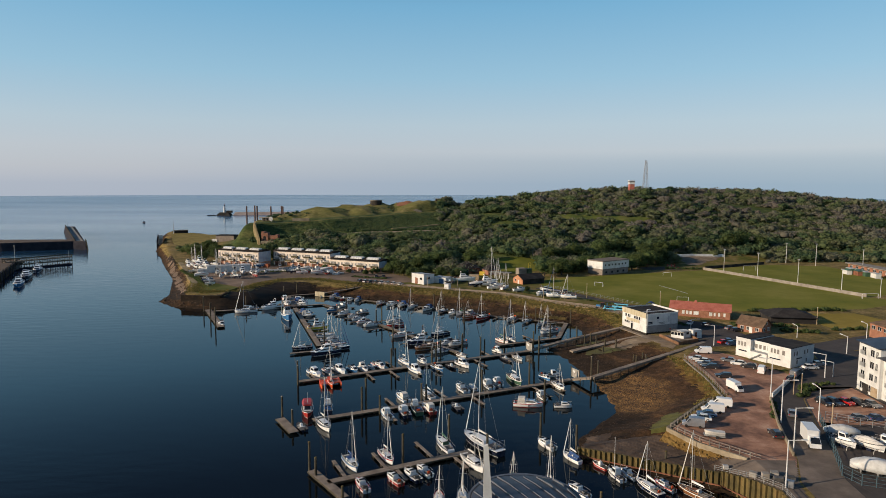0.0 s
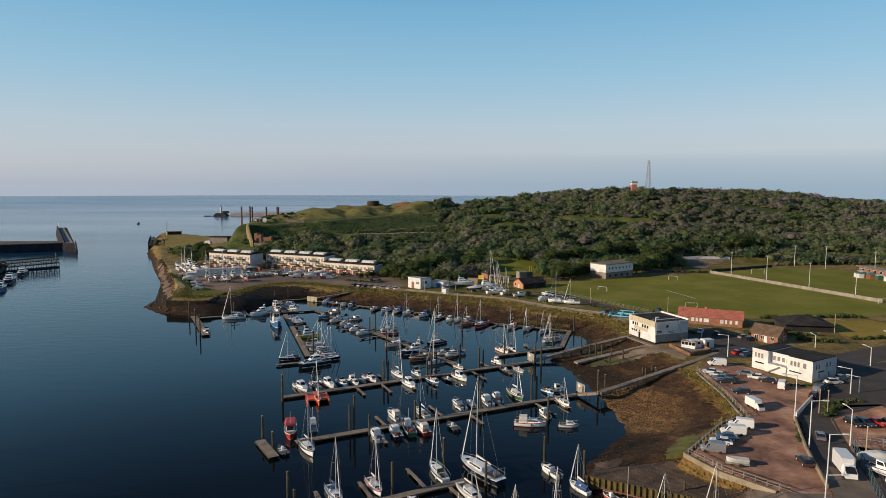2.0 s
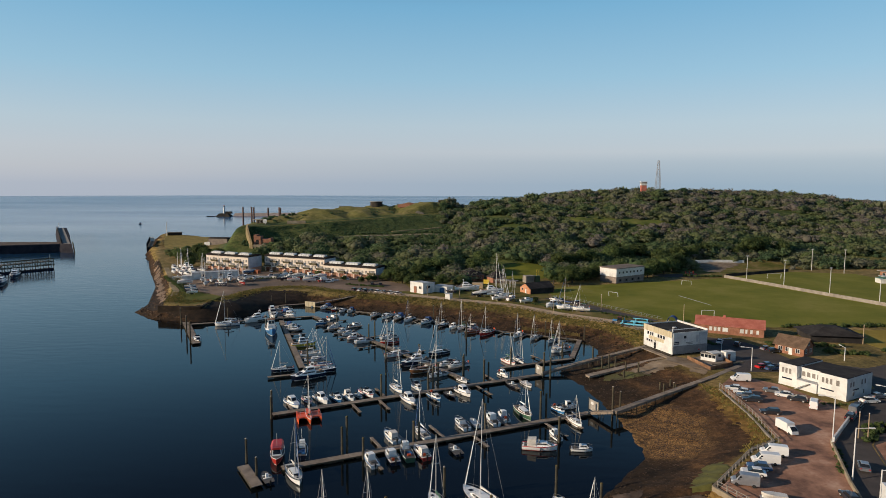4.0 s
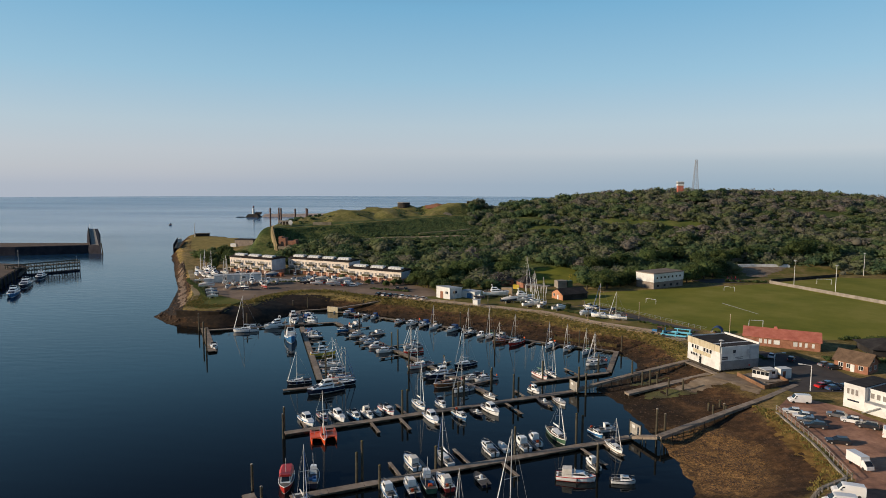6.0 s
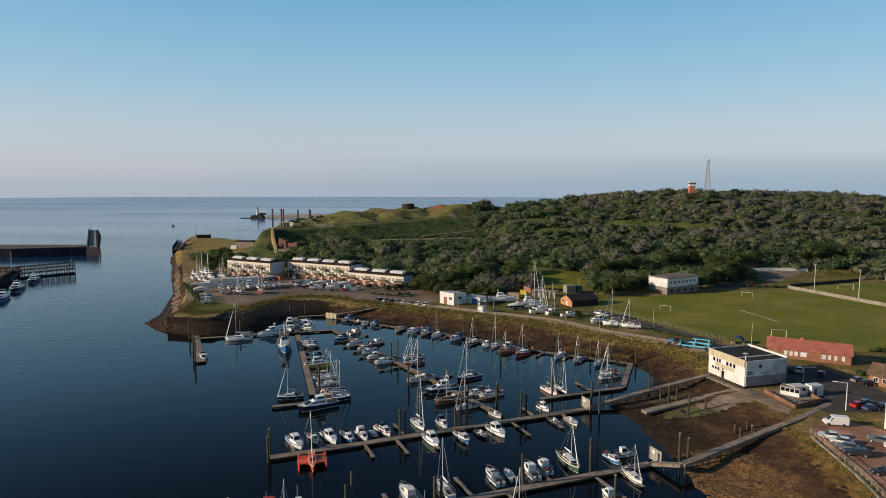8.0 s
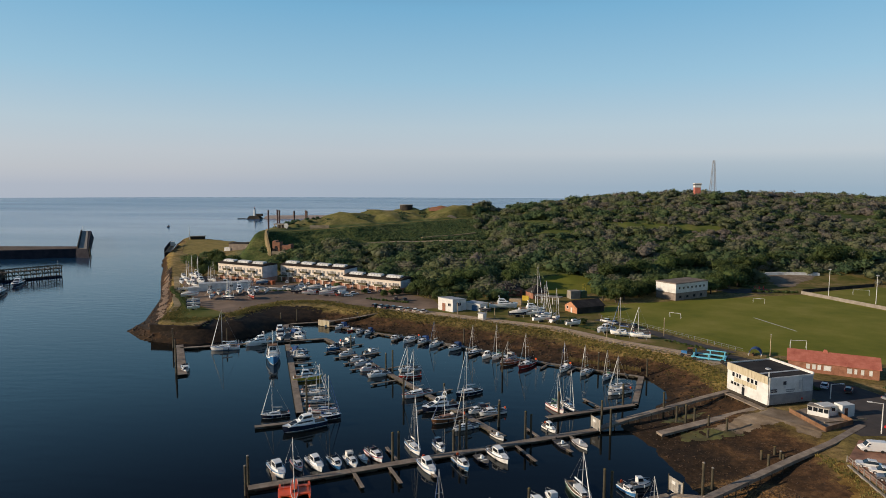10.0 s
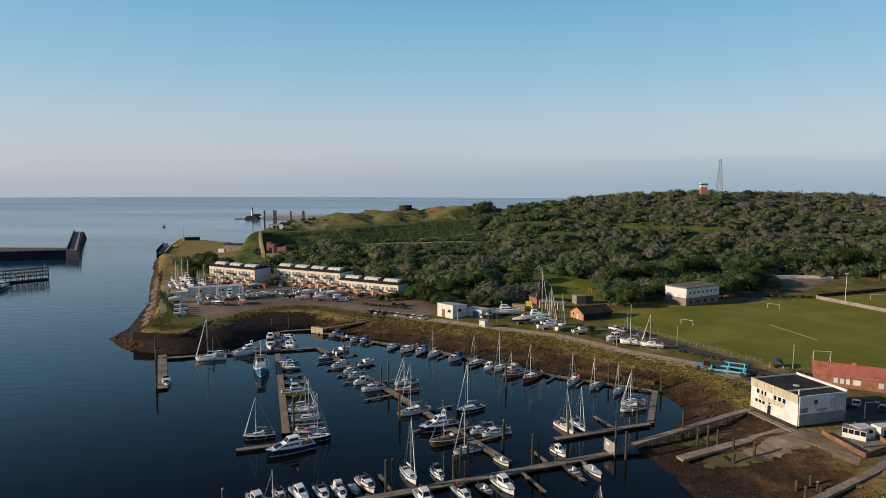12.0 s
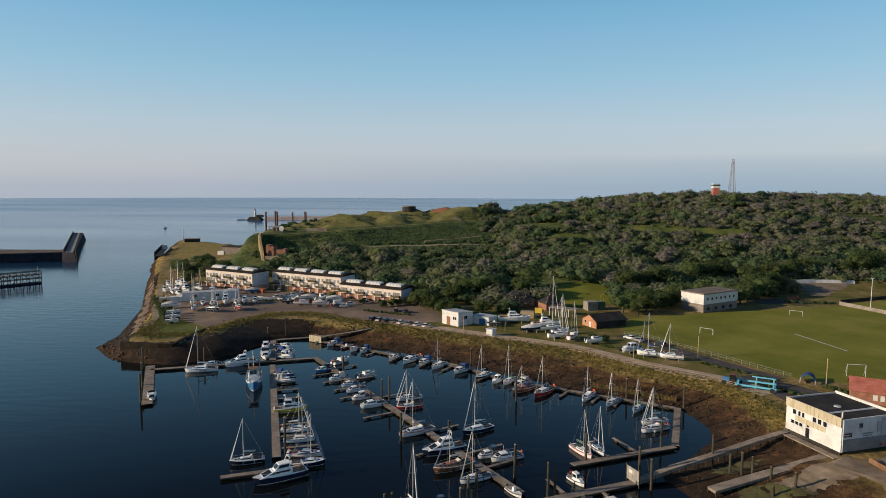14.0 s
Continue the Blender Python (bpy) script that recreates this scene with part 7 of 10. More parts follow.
for f in range(4):
    for x in (1.2, 4.4, 6.4):
        window(t, x, 0.7 + 2.8 * f, 1.5 if x != 6.4 else 0.9, 1.7, bars=1)
    if f < 3:
        for x in (9.4, 12.2, 15.0, 17.6):
            window(t, x, 0.7 + 2.8 * f, 1.5, 1.7, y=0.8, bars=1)
for x, f, y in ((1.95, 2, 0), (1.95, 1, 0), (10.1, 2, 0.8), (10.1, 1, 0.8), (15.7, 2, 0.8), (15.7, 1, 0.8), (1.95, 3, 0)):
    b = part("balcony", Mesh().box(x, y - 0.18, 0.5 + 2.8 * f, 1.8, 0.34, 0.08), M_GREYWALL, t, "shallow railed balcony")
    part("screen", Mesh().box(x, y - 0.33, 0.58 + 2.8 * f, 1.8, 0.04, 0.95), M_STEEL, b)
part("garage_door", Mesh().box(6.5, -0.05, 0.1, 2.2, 0.1, 2.2), M_ORPILE, t)
part("garage_door", Mesh().box(3.4, -0.05, 0.1, 2.0, 0.1, 2.2), M_DARKROOF, t)

# the round-ended block below the camera, of which only the roof shows
t = thing("round_ended_block", pose(5.8, 54, LAND_Z - 0.65), "tall round-ended block with seamed grey-blue roof and white fin", "building")
rim = [(5.0 * math.cos(math.pi * i / 24), 5.0 * math.sin(math.pi * i / 24)) for i in range(25)] + [(-5.4, -8), (-5.6, -16), (5.6, -16), (5.4, -8)]
part("wall", Mesh().prism([(x * 0.94, y * 0.94) for x, y in rim], 0, 20.2), M_WHITE, t)
part("roof", Mesh().loft([[(x * s, (y + 6) * s - 6, 20.4 + h) for x, y in rim] for s, h in ((0.98, -0.2), (1.0, 0.0), (0.97, 0.2), (0.75, 0.55), (0.4, 0.8), (0.04, 0.9))]), M_ZINC, t)
for i in range(14):
    seam = []
    for k in range(40):
        y = -15.4 + 0.5 * k
        x = -8.6 + 1.25 * i - 0.46 * y - 3.0
        if abs(x) > 4.85 or (y > 0 and math.hypot(x, y) > 4.85):
            continue
        r = max(abs(x) / 5.0, abs(y + 6) / 11.0)
        z = 20.4 + float(np.interp(r, [0.04, 0.4, 0.75, 0.97, 1.0], [0.9, 0.8, 0.55, 0.2, 0.0])) + 0.0
        seam.append([(x - 0.025, y, z - 0.1), (x + 0.025, y, z - 0.1), (x + 0.025, y, z + 0.07), (x - 0.025, y, z + 0.07)])
    if len(seam) > 1:
        part("roof_seam", Mesh().loft(seam), M_SEAM, t)
part("gutter_rim", Mesh().loft([[(x * s, (y + 6) * s - 6, 20.4 + h) for x, y in rim] for s, h in ((1.0, -0.12), (1.03, -0.12), (1.03, 0.1), (1.0, 0.1))], caps=False), M_SEAM, t)
part("fin", Mesh().loft([[(-3.8, -0.9, 19.0), (-2.9, -0.9, 19.0), (-2.9, -0.5, 19.0), (-3.8, -0.5, 19.0)], [(-3.85, -0.85, 25.85), (-3.45, -0.85, 25.95), (-3.45, -0.55, 25.95), (-3.85, -0.55, 25.85)]]), M_WHITE, t, "tall white tapering fin")

# the cafe and its lean-to on the bank road
t, L = building("waterside_cafe", (-20.2, 305.7), (-14.1, 300.5), "small white waterside building with brick-edged doorway")
part("wall", Mesh().loft([[(x, 0, 0), (x, 0, 5.0), (x, 7.5, 4.3), (x, 7.5, 0)] for x in (0, L)]), M_WHITE, t)
part("roof", Mesh().loft([[(x, -0.2, 5.05), (x, 7.7, 4.3), (x, 7.7, 4.45), (x, -0.2, 5.2)] for x in (-0.2, L + 0.2)]), M_GREYWALL, t)
part("door", Mesh().box(3.2, -0.06, 0.1, 1.6, 0.12, 3.0), M_BRICK, t)
window(t, 5.4, 2.2, 1.6, 1.2, bars=1)
window(t, 2.0, 2.2, 2.6, 1.3, side="end", depth=L, bars=2)
t, L = building("garage", (-9.7, 307.3), (-3.6, 303.2), "low white flat-roofed garage with blue door")
part("wall", Mesh().box(L / 2, 2.5, 0, L, 5, 2.9), M_WHITE, t)
part("roof", Mesh().box(L / 2, 2.5, 2.9, L + 0.3, 5.3, 0.15), M_GREYWALL, t)
part("garage_door", Mesh().box(L * 0.62, -0.05, 0.05, 2.4, 0.1, 2.2), M_BLUEP, t)
t = thing("kiosk", pose(-2.6, 288.6, LAND_Z - 0.1, 0, 0, -35), "little white kiosk on the bank beside the track", "kiosk")
part("wall", Mesh().box(0, 0, 0, 2.4, 2.0, 2.4), M_WHITE, t)
part("roof", Mesh().box(0, 0, 2.4, 2.8, 2.4, 0.15), M_GREYWALL, t)

# the white two-storey block at the wood's edge
t, L = building("white_field_house", (73.6, 344.0), (79.6, 335.6), "white upper storey on dun brick base at woodland edge", z=LAND_Z - 0.1)
D = 20.8
part("base_wall", Mesh().box(L / 2, D / 2, 0, L, D, 3.3), M_DUNWALL, t)
part("wall", Mesh().box(L / 2, D / 2, 3.3, L + 0.3, D + 0.4, 3.9), M_WHITE, t)
part("roof", Mesh().box(L / 2, D / 2, 7.2, L + 0.8, D + 0.9, 0.35), M_DUNWALL, t)
part("roof_felt", Mesh().box(L / 2, D / 2, 7.55, L + 0.2, D + 0.3, 0.08), M_MUDROAD, t)
for i in range(3):
    window(t, 1.7 + 2.8 * i, 4.5, 1.2, 1.2, y=-0.15, bars=0)
for i in range(7):
    window(t, 1.6 + 2.7 * i, 4.8, 1.1, 1.1, side="end", depth=L + 0.15, bars=0)
for i in range(4):
    part("base_opening", Mesh().box(L + 0.04, 3 + 4.6 * i, 0.9, 0.06, 1.4, 1.1), M_DARKROOF, t)

# brick hut with its gable to the track
t, L = building("brick_hut", (29.6, 309.0), (33.4, 302.2), "red brick hut with orange gable and dark roof")
D = 13.0
part("wall", Mesh().loft([[(0, y, 0), (0, y, 2.6), (L / 2, y, 4.4), (L, y, 2.6), (L, y, 0)] for y in (0, D)]), M_ORBRICK, t)
# dark layer added over the brick to imitate the shade on this long wall
part("side_cladding", Mesh().box(L + 0.06, D / 2, 0.0, 0.12, D - 0.3, 2.3), M_DARKWALL, t, "dark tarred cladding along one side")
part("roof", Mesh().loft([[(-0.4, y, 2.35), (L / 2, y, 4.5), (L + 0.4, y, 2.35), (L + 0.4, y, 2.55), (L / 2, y, 4.72), (-0.4, y, 2.55)] for y in (-0.3, D + 0.3)]), M_DARKROOF, t)
window(t, 1.2, 1.2, 1.1, 1.1, bars=0)
part("door", Mesh().box(4.4, -0.05, 0.05, 1.0, 0.1, 2.0), M_WHITE, t)


def pyramid_hut(x, y, w, deg, h, label, wall=M_BRICK):
    t = thing("pyramid_roof_hut", pose(x, y, float(land_height(x, y)) - 0.2, 0, 0, deg), label, "building")
    part("wall", Mesh().box(0, 0, 0, w * 0.86, w * 0.86, 2.8), wall, t)
    part("roof", Mesh().box(0, 0, 2.7, w, w, h, taper=0.06), M_DARKROOF, t)
    part("finial", Mesh().box(0, 0, 2.6 + h, 0.5, 0.5, 0.6), M_CONCRETE, t)
    for i in range(3):
        window(t, -w * 0.3 + i * w * 0.24, 1.0, w * 0.14, 1.2, y=-w * 0.43, bars=0)


pyramid_hut(8.4, 343.0, 11.0, 20, 2.6, "low dark pyramid-roofed hut among bushes")
pyramid_hut(20.4, 337.6, 8.0, 25, 3.0, "dark pyramid-roofed pavilion behind stored boats")
t = thing("verandah", pose(24.5, 324.0, LAND_Z, 0, 0, -25), "grey timber verandah frame behind the stored boats", "verandah")
part("roof_slab", Mesh().box(0, 0, 2.9, 11, 4, 0.2), M_CONCRETE, t)
for i in range(5):
    part("post", Mesh().box(-5 + 2.5 * i, -1.8, -0.1, 0.25, 0.25, 3.0), M_PALEWALL, t)
t = thing("concrete_store", pose(36.5, 337.0, LAND_Z - 0.1, 0, 0, 20), "grey concrete store with a green gas tank", "building")
part("wall", Mesh().box(0, 0, 0, 4.5, 4, 3.6), M_CONCRETE, t)
part("tank", Mesh().box(4.2, -0.5, 0, 2.6, 2.4, 3.4), M_GREENP, t)
part("ladder_frame", Mesh().box(4.2, -0.5, 3.4, 0.12, 0.12, 3.0).box(5.4, -0.5, 3.4, 0.12, 0.12, 3.0).box(4.8, -0.5, 6.3, 1.3, 0.12, 0.12).box(4.8, -0.5, 4.8, 1.3, 0.12, 0.12), M_YELLOW, t)

# white shed and wall in the boat yard on the point
t, L = building("boat_yard_shed", (-132.4, 336.6), (-112.0, 346.0), "long low white boat-yard shed", category="shed")
part("wall", Mesh().box(L / 2, 2.5, 0, L, 5, 3.4), M_WHITE, t)
part("roof", Mesh().box(L / 2, 2.5, 3.4, L + 0.4, 5.4, 0.2), M_GREYWALL, t)
for x in (4.0, 13.0):
    window(t, x, 1.6, 1.8, 1.1, bars=1)
part("annex", Mesh().box(-2.4, 1.2, 0, 4.6, 3.0, 2.2), M_PALEWALL, t)

# bungalow, low hall and brick house by the road bend
t, L = building("bungalow", (94.3, 208.0), (99.3, 201.6), "brick bungalow with brown tiled gable roof", category="house")
D = 5.8
gable_walls(t, L, D, 2.7, 4.9, M_BRICK)
gable_roof(t, 0, L, 0, D, 2.75, 4.95, M_BROWNROOF, over=0.5)
part("door", Mesh().box(L * 0.55, -0.05, 0.05, 1.0, 0.1, 2.0), M_WHITE, t)
for x in (1.0, 3.0, L * 0.72):
    window(t, x, 0.9, 1.2, 1.2, bars=1)
for y in (0.8, 3.6):
    window(t, y, 0.9, 1.2, 1.2, side="end", depth=L, bars=1)
window(t, 2.3, 3.0, 1.1, 0.9, side="end", depth=L, bars=0)
t = thing("bowls_hall", pose(119.5, 224.5, LAND_Z - 0.1, 0, 0, -8), "low dark hall with shallow hipped roof", "building")
part("wall", Mesh().box(0, 0, 0, 15, 11, 2.3), M_DARKROOF, t)
part("roof", Mesh().box(0, 0, 2.3, 17, 13, 2.0, taper=0.25), M_DARKROOF, t)
t, L = building("brick_house", (133.0, 200.6), (133.4, 190.5), "orange brick house with brown roof by the road", category="house")
D = 9.0
part("wall", Mesh().loft([[(0, y, 0), (0, y, 4.6), (L, y, 4.6), (L, y, 0)] for y in (0, D)]), M_BRICK, t)
part("roof", Mesh().box(L / 2, D / 2, 4.6, L + 0.8, D + 0.8, 2.0, taper=0.2), M_BROWNROOF, t)
for x in (1.0, 3.6, 6.4):
    window(t, x, 2.9, 1.6, 1.2, bars=1)
# stand and cabins at the far pitch
t, L = building("grandstand", (228, 366), (229, 326), "long low brick stand with pale roof edge")
part("wall", Mesh().box(L / 2, 3, 0, L, 6, 3.6), M_BRICK, t)
part("roof", Mesh().box(L / 2, 2.5, 3.6, L + 1, 8, 0.35), M_CONCRETE, t)
for i in range(8):
    window(t, 2 + i * 4.8, 1.4, 2.2, 1.4, bars=1)
for i, (x, y, m, c) in enumerate([(221, 352, M_GREENP, "green"), (221.5, 345, M_WHITE, "white"), (220, 338, M_GREENP, "green"), (218, 341, M_RUST, "rust red"), (221, 331, M_WHITE, "white"), (215, 345.5, M_WHITE, "white")]):
    t = thing("site_cabin", pose(x, y, LAND_Z - 0.1, 0, 0, 84), f"small {c} site cabin beside the far pitch", "cabin", "site cabins")
    part("body", Mesh().box(0, 0, 0, 5.2, 2.6, 2.4), m, t)
    part("roof", Mesh().box(0, 0, 2.4, 5.5, 2.9, 0.25), M_GREENP if i % 2 else M_GREYWALL, t)
    part("door", Mesh().box(1.2, -1.33, 0.1, 0.9, 0.06, 1.9), M_GREYWALL, t)

# yard cabin on the slip, with its timber stage
t = thing("slip_cabin", pose(72.6, 197.8, LAND_Z, 0, 0, 18), "small white slip cabin and pale cabin on a timber stage", "cabin")
part("body", Mesh().box(0, 0, 0, 3.6, 2.6, 2.3), M_WHITE, t)
part("cabin_body", Mesh().box(3.6, -1.2, 0, 3.2, 2.2, 2.6), M_WHITE, t)
part("window", Mesh().box(-0.9, -1.32, 1.2, 0.9, 0.06, 0.7), M_GLASS, t)
part("window", Mesh().box(0.7, -1.32, 1.2, 0.9, 0.06, 0.7), M_GLASS, t)
part("door", Mesh().box(3.0, -2.33, 0.1, 0.8, 0.06, 1.9), M_RUST, t)
part("stage", Mesh().box(0.6, -1.2, -0.7, 10.5, 6.6, 0.62), M_PLANK, t)
for i in range(9):
    part("stage_board", Mesh().box(-4.1 + i * 1.18, -4.55, -0.6, 1.1, 0.12, 1.0), M_ORPILE, t)
for i in range(5):
    part("stilt", Mesh().tube((-4 + i * 2.3, -4.3, -3.2), (-4 + i * 2.3, -4.3, -0.6), 0.12), M_PILE, t)

# waterside kiosks on a timber terrace beside the gangway head
t = thing("timber_terrace", pose(0, 0, LAND_Z - 0.1), "brown timber terrace with board walls round the kiosks", "terrace")
deck_pts = [(65.4, 198.4), (67.6, 187.6), (75.4, 192.4), (74.4, 203.6)]
part("deck", Mesh().prism(deck_pts, -0.3, 0.25), M_PLANK, t)
for (ax, ay), (bx, by) in zip(deck_pts[:-1], deck_pts[1:]):
    n = max(2, round(math.hypot(bx - ax, by - ay) / 1.9))
    for i in range(n):
        x, y = ax + (bx - ax) * (i + 0.5) / n, ay + (by - ay) * (i + 0.5) / n
        part("board_panel", Mesh().box(x, y, -0.5, math.hypot(bx - ax, by - ay) / n - 0.06, 0.12, 1.6, math.atan2(by - ay, bx - ax)), M_TERRWOOD, t)
t = thing("kiosk_cabin", pose(71.0, 197.2, LAND_Z + 0.15, 0, 0, -38), "white flat-roofed kiosk cabin with blue-grey windows", "kiosk")
part("wall", Mesh().box(0, 0, 0, 4.0, 2.3, 1.9), M_PALEWALL, t)
part("roof", Mesh().box(0, 0, 1.9, 4.3, 2.6, 0.14), M_CONCRETE, t)
for i in range(4):
    part("window", Mesh().box(-1.5 + i, -1.21, 0.95, 0.8, 0.06, 0.85), M_GLASS, t)

# ---- shore works ----
t = thing("sheet_pile_wall", pose(0, 0, 0), "rusty weed-stained steel sheet-pile wall", "sea wall")
PILED = [(23.6, 117.9), (46.2, 105.75), (49.3, 100.6), (51.4, 96.2), (50.8, 85)]
for (ax, ay), (bx, by) in zip(PILED[:-1], PILED[1:]):
    d = math.hypot(bx - ax, by - ay)
    ux, uy = (bx - ax) / d, (by - ay) / d
    n = round(d / 0.98)
    for i in range(n):
        u = d * i / n
        x, y = ax + ux * u, ay + uy * u
        top = float(hard_height(x + ux * 0.4 - uy * 0.3, min(y, 117) + uy * 0.4 + ux * 0.3)) + 0.16 + 0.07 * (i % 3 == 0)
        prof = [(0.0, 0.0), (0.14, -0.34), (0.5, -0.34), (0.64, 0.0), (0.96, 0.0), (0.96, 0.22), (0, 0.22)]
        part("sheet_pile", Mesh().prism([(x + ux * p - uy * q, y + uy * p + ux * q) for p, q in prof], -2.0, top), M_WEED, t)
    z = 0.55
    part("waler", Mesh().loft([[(px - uy * q, py + ux * q, h + dz) for q, dz in ((-0.5, 0), (-0.36, 0), (-0.36, 0.22), (-0.5, 0.22))] for px, py, h in ((ax, ay, z), (bx, by, z))]), M_RUST, t)


def wall_line(name, pts, z0, z1, thick, mat, label, category="wall"):
    t = thing(name, pose(0, 0, 0), label, category)
    for (ax, ay), (bx, by) in zip(pts[:-1], pts[1:]):
        n = max(1, round(math.hypot(bx - ax, by - ay) / 3.6))
        for i in range(n):
            x, y = ax + (bx - ax) * (i + 0.5) / n, ay + (by - ay) * (i + 0.5) / n
            part("panel", Mesh().box(x, y, z0, math.hypot(bx - ax, by - ay) / n - 0.03, thick, z1 - z0, math.atan2(by - ay, bx - ax)), mat, t)
    return t


def fence(name, pts, gap, height, mat, label, rails_at=(0.5, 0.95), post=0.12, z=LAND_Z, drop=0.3):
    """Posts and rails along a line."""
    t = thing(name, pose(0, 0, 0), label, "fence")
    for (ax, ay), (bx, by) in zip(pts[:-1], pts[1:]):
        d = math.hypot(bx - ax, by - ay)
        n = max(1, round(d / gap))
        for i in range(n):
            x, y = ax + (bx - ax) * i / n, ay + (by - ay) * i / n
            part("post", Mesh().box(x, y, z - drop, post, post, height + drop), mat, t)
        for r in rails_at:
            part("rail", Mesh().tube((ax, ay, z + height * r), (bx, by, z + height * r), post * 0.35, n=4), mat, t)
    return t


wall_line("car_park_wall", [(63.6, 172), (63.0, 155), (61.2, 141), (54.4, 136.4)], 3.4, 4.62, 0.4, M_CONCRETE, "low concrete edging wall of the car park")
wall_line("car_park_wall", [(54.2, 136.0), (42.2, 122.0), (45.4, 114.8), (51.6, 107.8)], 1.5, 4.66, 0.45, M_CHALK, "yellowish stone retaining wall below the car park")
fence("white_post_fence", [(64.2, 173.5), (63.6, 155), (61.8, 140.4), (54.6, 135.6), (42.8, 121.8), (46.0, 115.2), (53.4, 106.8)], 1.9, 1.1, M_CONCRETE, "pale concrete post fence round the car park", post=0.14)
fence("track_fence", [(-38, 302.2), (-6, 287), (8, 280.6), (21, 274.6), (34.5, 259), (51.4, 247.6), (58, 240.6)], 2.6, 1.1, M_ORPILE, "weathered post and rail fence on the bank", post=0.16)
fence("field_fence", [(41.4, 294.4), (48, 290.6), (75, 249.6)], 2.4, 1.2, M_STEEL, "thin grey metal fence along the football field", post=0.09)
fence("yard_fence", [(75, 127), (69, 112.4), (64.2, 101.4), (65.3, 98), (69, 96.6), (80, 95.6)], 2.0, 2.0, M_MESH, "blue-green mesh fence of the boat yard", rails_at=(0.1, 0.4, 0.7, 0.98), post=0.1)
fence("court_fence", [(76.6, 127.6), (85, 121.8), (95, 121.6)], 2.2, 1.6, M_STEEL, "grey railing between yard and court", rails_at=(0.3, 0.65, 0.98), post=0.1)
t = thing("quay_railing", pose(0, 0, 0), "grey quayside railing along the top of the piling", "fence")
RAILED = [(45.4, 106.9), (49.6, 101.0), (51.8, 96.4), (51.2, 86)]
for (ax, ay), (bx, by) in zip(RAILED[:-1], RAILED[1:]):
    n = round(math.hypot(bx - ax, by - ay) / 1.5)
    za, zb = float(hard_height(ax, ay)), float(hard_height(bx, by))
    for i in range(n):
        x, y = ax + (bx - ax) * i / n, ay + (by - ay) * i / n
        part("post", Mesh().box(x, y, float(hard_height(x, y)) - 0.1, 0.1, 0.1, 1.2), M_STEEL, t)
    for h in (0.4, 0.75, 1.08):
        part("rail", Mesh().tube((ax, ay, za + h), (bx, by, zb + h), 0.035, n=4), M_STEEL, t)
crate_rng = random.Random(21)
for x, y, w, d, h, mat, words in [(49.9, 102.2, 1.2, 0.8, 0.7, M_GREYBOARD, "grey weathered crate on the quay"), (51.2, 100.8, 1.1, 0.9, 0.9, M_CONCRETE, "pale box on the quay"), (52.4, 99.0, 1.4, 1.0, 0.8, M_DARKDECK, "black fish bin on the quay"),
                                 (53.0, 101.4, 1.2, 1.2, 0.5, M_GREYBOARD, "stack of weathered pallets on the quay"), (53.4, 97.2, 1.1, 0.9, 1.0, M_CARGREY, "grey steel bin on the quay"), (47.2, 106.6, 0.8, 0.7, 0.6, M_CANVAS, "pale bundled canvas on the hard"), (54.6, 99.6, 1.6, 0.8, 0.6, M_DARKDECK, "dark crate beside the road")]:
    z = float(hard_height(x, y))
    b = thing("quay_crate", pose(x, y, z - 0.03, 0, 0, crate_rng.uniform(-50, 10)), words, "crate", "quay clutter")
    part("box", Mesh().box(0, 0, 0.1, w, d, h, taper=0.94), mat, b)
    part("lid", Mesh().box(0, 0, h + 0.1, w * 1.02, d * 1.02, 0.07), mat, b)
    for q in (-1, 1):
        part("skid", Mesh().box(0, q * d * 0.36, 0, w, 0.12, 0.1), M_PLANK, b)
# rubble heaped against the foot of the stone wall
rub = Mesh()
rows = []
for k in range(7):
    v = k / 6
    row = []
    for i in range(29):
        u = i / 28
        cx, cy = (42.1 + 3.2 * min(1, u / 0.42), 122.0 - 7.2 * min(1, u / 0.42)) if u < 0.42 else (45.3 + 5.6 * (u - 0.42) / 0.58, 114.8 - 6.2 * (u - 0.42) / 0.58)
        wdt = 2.9 * (1 - 0.75 * u)
        x, y = cx - 0.8 * wdt * v, cy - 0.6 * wdt * v
        low = float(hard_height(x, y)) - 0.25
        row.append((x, y, low + (3.9 - 0.2 * u - low) * (1 - v) ** 1.15 + 0.12 * math.sin(5 * x + 3 * y) * math.sin(v * 3.1) + 0.1 * math.sin(9 * u * 7 + k)))
    rows.append(row)
n = len(rows[0])
rub.put([p for row in rows for p in row], [(a * n + b, a * n + b + 1, (a + 1) * n + b + 1, (a + 1) * n + b) for a in range(6) for b in range(n - 1)])
for k in range(170):
    i, a = crate_rng.randrange(len(rows[0]) - 1), crate_rng.randrange(2, 7)
    x, y, z = rows[a][i]
    x, y = x + crate_rng.uniform(-0.5, 0.5), y + crate_rng.uniform(-0.5, 0.5)
    rub.box(x, y, z - 0.12, crate_rng.uniform(0.15, 0.45), crate_rng.uniform(0.15, 0.4), crate_rng.uniform(0.15, 0.3), crate_rng.uniform(0, 3), taper=0.6)
setting("rubble_bank", rub, M_DRYBANK, "dry rubble and grass heaped against the wall", "bank")
wall_line("road_wall", [(71.6, 140.4), (65.0, 123.8), (60.2, 109.0)], 4.4, 5.3, 0.3, M_CHALK, "low stone wall between road and car park")
wall_line("road_wall", [(90.6, 162.4), (81.5, 151.5), (72.4, 141.0)], 4.4, 5.5, 0.3, M_PALEWALL, "pale railing wall beside the road")
